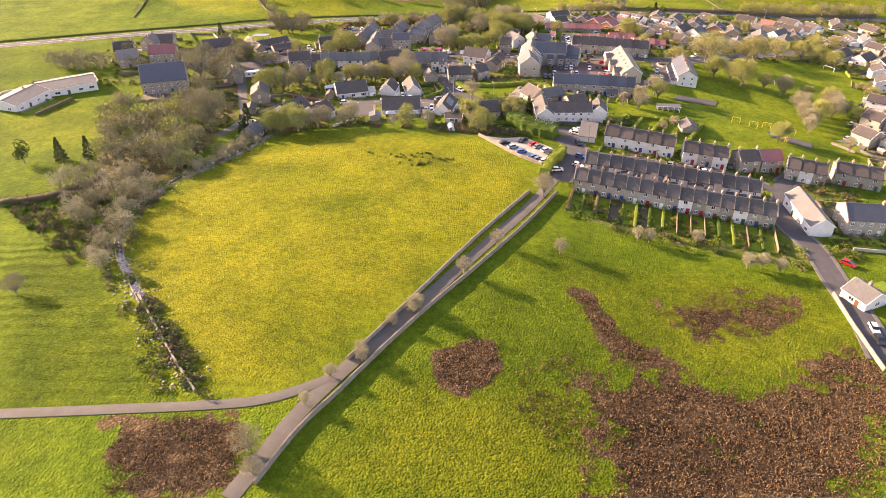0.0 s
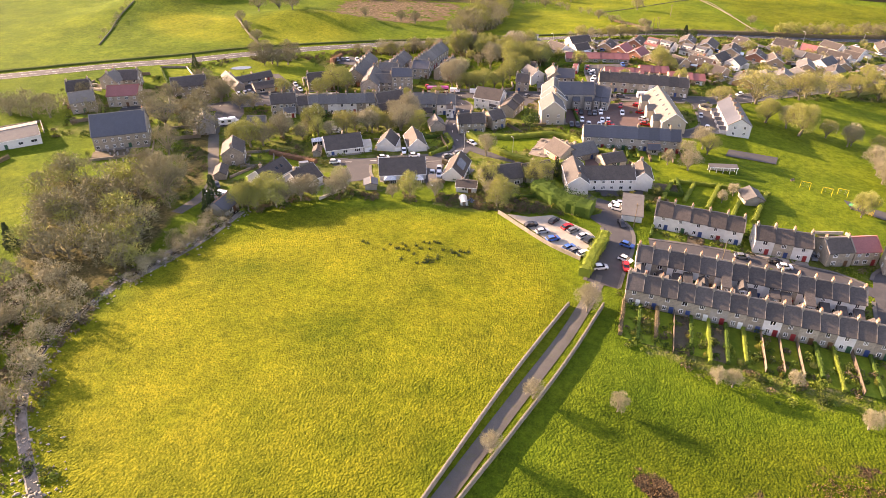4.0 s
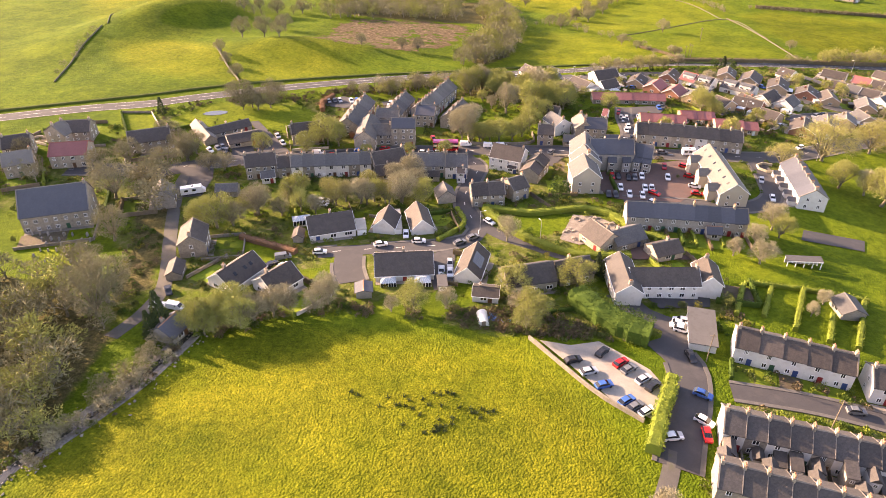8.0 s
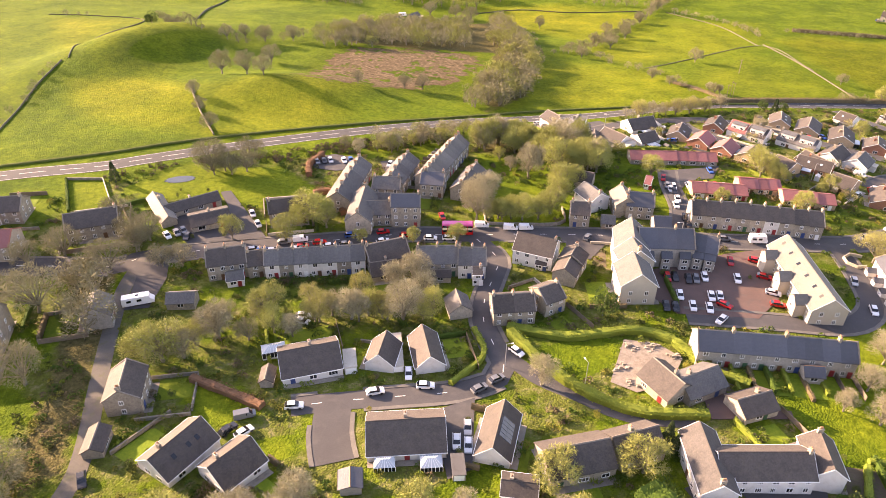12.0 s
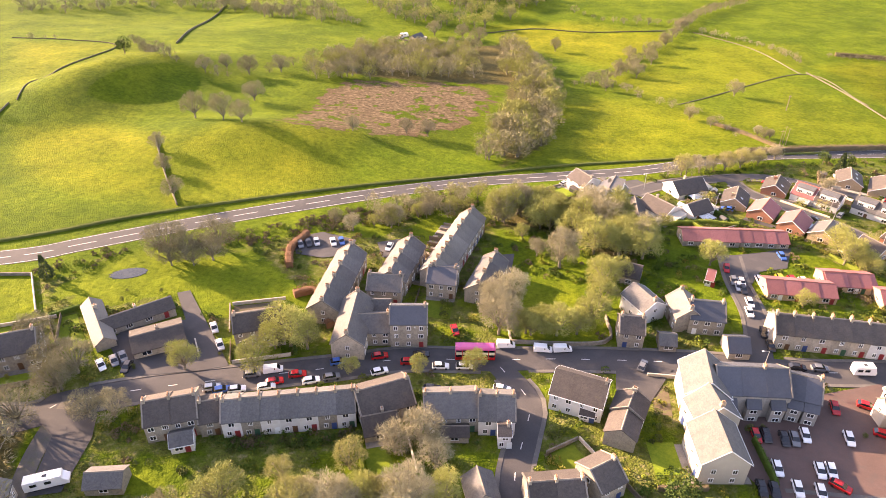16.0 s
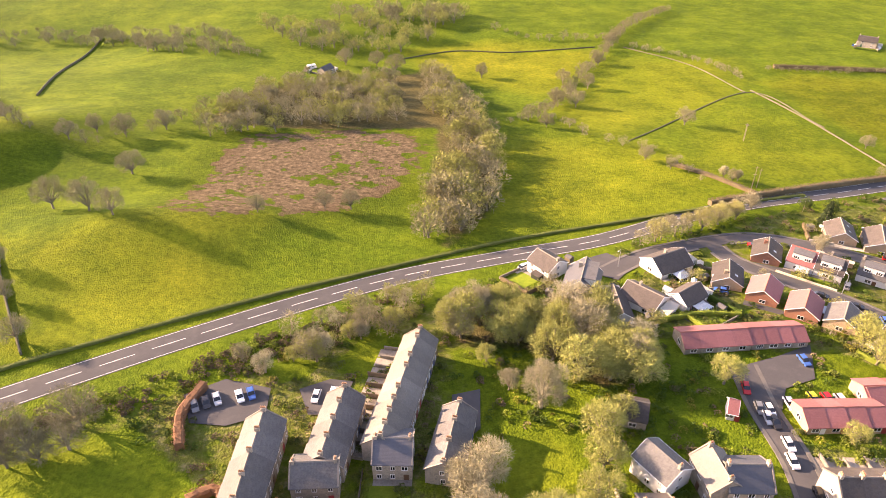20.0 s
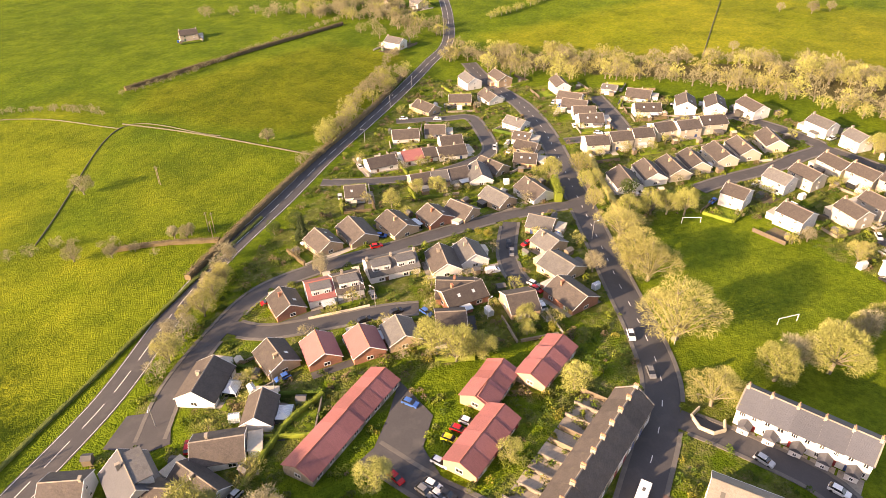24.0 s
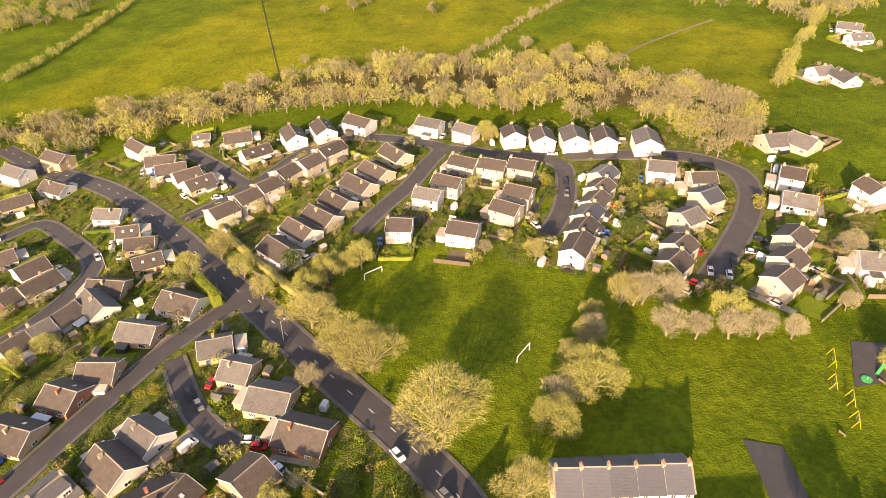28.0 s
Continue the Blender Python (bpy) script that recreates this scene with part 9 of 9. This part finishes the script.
def swing(x, y, turn, seats=2):
    """A frame of two leaning pairs of legs with hanging seats."""
    ob = tagged(empty("swing", pose(x, y, gz(x, y), 0, 0, turn)), "yellow-painted metal playground swing frame", "swing", group="playground swings")
    L, h = 1.6 * seats, 2.4
    paint = CAR_PAINT["yellow"]
    for sx in (-1, 1):
        for sy in (-1, 1):
            v, f = [], []
            limb(v, f, np.array([sx * L / 2, sy * 1.0, -0.2]), np.array([sx * L / 2, 0, h]), 0.06, 0.06)
            mesh_ob("leg", v, f, paint, ob)
    Geo().box(-L / 2, L / 2, -0.06, 0.06, h - 0.06, h + 0.06).make("crossbar", paint, ob)
    for i in range(seats):
        px = -L / 2 + (i + 0.5) * L / seats
        seat = Geo().box(px - 0.22, px + 0.22, -0.1, 0.1, 0.5, 0.56).make("seat", TYRE, ob)
        for k in (-1, 1):
            Geo().box(px + k * 0.2 - 0.015, px + k * 0.2 + 0.015, -0.015, 0.015, 0.56, h - 0.06).make("chain", STEEL, seat)


def slide(x, y, turn):
    ob = tagged(empty("slide", pose(x, y, gz(x, y), 0, 0, turn)), "green and yellow playground slide with steps", "slide")
    Geo().prism(-0.35, 0.35, [(-0.4, 1.7), (-0.4, 1.6), (2.4, 0.25), (2.9, 0.2), (2.9, 0.3), (2.45, 0.36)]).make("chute", GREEN_PLASTIC, ob)
    Geo().box(-0.5, 0.5, -1.3, -0.4, 1.55, 1.65).make("platform", TIMBER, ob)
    for sx in (-1, 1):
        for py in (-1.25, -0.45):
            Geo().box(sx * 0.45 - 0.06, sx * 0.45 + 0.06, py - 0.06, py + 0.06, -0.2, 2.4).make("post", CAR_PAINT["yellow"], ob)
    for i in range(5):
        Geo().box(-0.4, 0.4, -1.4 - i * 0.22, -1.3 - i * 0.22, 1.35 - i * 0.3, 1.42 - i * 0.3).make("step", TIMBER, ob)


def roundabout(x, y):
    ob = tagged(empty("roundabout", pose(x, y, gz(x, y))), "low green playground roundabout", "roundabout")
    tube(1.3, 1.3, 0.18, 16).make("deck", GREEN_PLASTIC, ob).matrix_basis = pose(0, 0, 0.15)
    tube(0.1, 0.1, 0.9, 8).make("spindle", STEEL, ob)


def bench(x, y, turn):
    ob = tagged(empty("bench", pose(x, y, gz(x, y), 0, 0, turn)), "weathered timber park bench", "bench", group="benches")
    Geo().box(-0.8, 0.8, -0.25, 0.2, 0.42, 0.48).make("seat", TIMBER, ob)
    Geo().box(-0.8, 0.8, 0.2, 0.26, 0.48, 0.95).make("backrest", TIMBER, ob)
    for k in (-0.7, 0.7):
        Geo().box(k - 0.05, k + 0.05, -0.22, 0.22, -0.15, 0.42).make("leg", TIMBER, ob)


def rubble(x, y, r, seed):
    """A heap of building stone."""
    rng = np.random.default_rng(seed)
    ob = tagged(empty("rubble_heap", pose(x, y, gz(x, y))), "heap of pale building stone and rubble", "rubble", group="rubble heaps")
    for _ in range(10):
        a, d = rng.uniform(0, 6.28), r * rng.random() ** 0.6
        s = rng.uniform(0.25, 0.6)
        px, py, z = d * math.cos(a), d * math.sin(a), max(0, (r - d)) * 0.3
        Geo().box(px - s, px + s, py - s * 0.7, py + s * 0.7, z - 0.6, z + s * 0.8, s * 0.25).make("stone", WALLS["stone"], ob)

goal(154.8, 338.9, -44)
goal(201.8, 374.0, -61)
lamp_post(234.4, 463.0, 194)
lamp_post(275.4, 545.3, 291)
lamp_post(308.1, 551.6, 28)
lamp_post(224.9, 526.7, 125)
lamp_post(48.5, 464.3, 222)
lamp_post(175.3, 400.4, 319)
lamp_post(68.3, 444.0, 56)
lamp_post(129.3, 363.3, 153)
lamp_post(110.4, 448.2, 250)
lamp_post(117.0, 410.6, 347)
lamp_post(109.1, 442.2, 84)
lamp_post(52.8, 356.7, 181)
lamp_post(-31.2, 365.2, 278)
lamp_post(-3.8, 297.2, 15)
lamp_post(14.2, 291.0, 112)
pole(147.6, 576.5)
pole(120.4, 518.0)
pole(125.3, 522.4)
pole(47.5, 236.0)
pole(67.8, 216.6)
pole(147.9, 577.7)
pole(124.9, 524.9)
flat_garage(49.1, 246.2, -13, 6.1, 13.4, 2.6)
lean_garage(-40.6, 296.0, 12, 2.9, 6.2)
lean_garage(-29.9, 299.8, 8, 2.7, 11.5)
glazed_room(-59.6, 299.2, 18, 5.6, 3.4)
lean_garage(-14.6, 264.2, 6, 2.5, 5.0, 2.0, True)
polytunnel(-4.1, 248.3, 95, 4.6, 1.4)
cold_frame(-1.5, 250.8, 5, 3.2, 1.8)
cold_frame(-1.6, 248.7, 5, 3.2, 1.8)
cold_frame(1.9, 248.0, 5, 2.8, 1.2)
shelter(89.3, 282.1, -3)
swing(136.1, 266.8, 151, 3)
swing(128.5, 271.7, 151, 2)
swing(122.8, 271.4, 150, 2)
swing(116.5, 274.8, 150, 2)
slide(130.7, 257.8, 30)
roundabout(128.3, 263.4)
bench(126.7, 260.9, 20)
bench(114.1, 279.7, 20)
rubble(23.3, 297.1, 2.2, 0)
rubble(27.1, 304.6, 2.2, 1)
rubble(33.1, 304.7, 2.2, 2)
rubble(37.3, 301.6, 2.2, 3)
rubble(26.1, 291.3, 2.2, 4)
undergrowth("back_beds", [(-72, 335), (-34, 340), (-32, 335), (-50, 331), (-68, 328)], 130, ("laurel", "shrub", "laurel", "brown"))
undergrowth("bank", [(-12, 253), (8, 253), (21, 246), (28, 243), (12, 242), (-10, 246)], 240, ("brown", "shrub", "brown"))
undergrowth("field_edge", [(-76, 240), (-72, 253), (-64, 258), (-43, 256), (-12, 252), (-11, 247), (-32, 249), (-51, 251), (-60, 243), (-67, 239)], 260, ("brown", "shrub", "brown", "laurel"))
undergrowth("beck_side", [(-80, 132), (-75, 130), (-59, 109), (-49, 96), (-53, 95), (-63, 109)], 60, ("brown", "shrub"))
headstones([(-143, 292), (-126, 297), (-115, 275), (-125, 264)])
tussocks([(-34, 221), (-21, 220), (-8, 222), (-2, 216), (-8, 209), (-20, 209)])
pond(-115.2, 390.5, 5.0, 2.6, 20)
bracken(1900, [(32, 104), (48, 111), (61, 108), (75, 111), (92, 127), (99, 121), (95, 105), (80, 84), (54, 60), (29, 79)], 1)
bracken(190, [(-4, 114), (3, 119.5), (9.5, 118.5), (8, 107), (1.5, 102), (-4, 107)], 2)
bracken(160, [(28, 142), (33, 139), (40, 125), (48, 118), (40, 117), (34, 128)], 3)
bracken(260, [(50, 135), (67, 145), (80, 142), (91, 138), (74, 131), (58, 128)], 4)
bracken(420, [(-65, 85), (-55, 91), (-40, 89), (-39, 76), (-61, 73)], 5)
bracken(420, [(24, 112), (48, 122), (62, 116), (78, 120), (97, 133), (104, 121), (80, 78), (52, 54), (22, 78)], 6)
bracken(160, [(14, 112), (28, 118), (34, 100), (22, 84), (12, 100)], 7)
undergrowth("verge", [(-142, 389), (-130, 399), (-106, 410), (-77, 425), (-54, 439), (-20, 456), (-14, 446), (-42, 430), (-74, 414), (-103, 402)], 330, ("brown", "hedge", "brown"))
boundary([(-154.0, 386.5), (-141.5, 387.5)], "wall")
boundary([(-141.5, 387.5), (-131.5, 371.0)], "low")
boundary([(-154.0, 386.5), (-142.5, 364.5)], "hedge")


def boulders(n, width, pts, seed):
    """Loose stones and small rocks along the stream bed."""
    rng = np.random.default_rng(seed)
    st, v, f = sides(smooth_line(pts, 1.0)), [], []
    ring = np.array([(1, 0, 0), (-1, 0, 0), (0, 1, 0), (0, -1, 0), (0, 0, 1), (0, 0, -1)], float)
    for _ in range(n):
        q, side = st[rng.integers(len(st))]
        o = rng.normal() * width * 0.4
        x, y = q.x + side.x * o, q.y + side.y * o
        r = rng.uniform(0.18, 0.6) * rng.uniform(0.5, 1.0)
        k = len(v)
        v += (ring * rng.uniform(0.6, 1.3, (6, 3)) * r * np.array([1, 1, 0.7]) + rng.normal(size=(6, 3)) * r * 0.25 + np.array([x, y, gz(x, y) + 0.12])).tolist()
        f += [(k + a, k + b, k + c) for a, b, c in ((0, 2, 4), (2, 1, 4), (1, 3, 4), (3, 0, 4), (2, 0, 5), (1, 2, 5), (3, 1, 5), (0, 3, 5))]
    tagged(arrays_ob("stream_stones", v, f, STREAM_STONE), "pale loose stones along the stream bed", "stones", kind="stuff")


STREAM_STONE = mottled("stream_stone", (0.30, 0.265, 0.215), 0.4, 0.7, 4.0, 0.9, (0.14, 0.125, 0.09), vary=0)
BECK = [(-74.0, 241.9), (-79.6, 223.8), (-85.7, 211.6), (-92.8, 200.1), (-97.5, 182.9), (-98.7, 168.3), (-92.8, 151.9), (-81.4, 135.0), (-66, 114), (-55, 99)]
boulders(900, 6.0, BECK, 4)
undergrowth("beck_edge", [(x - 5, y - 3) for x, y in BECK] + [(x + 4, y + 1) for x, y in reversed(BECK)], 150, ("brown", "shrub", "hedge"))
undergrowth("field_corner", [(-142, 180), (-128, 187), (-119, 201), (-112, 196), (-96, 150), (-103, 146)], 260, ("brown", "laurel", "brown"))
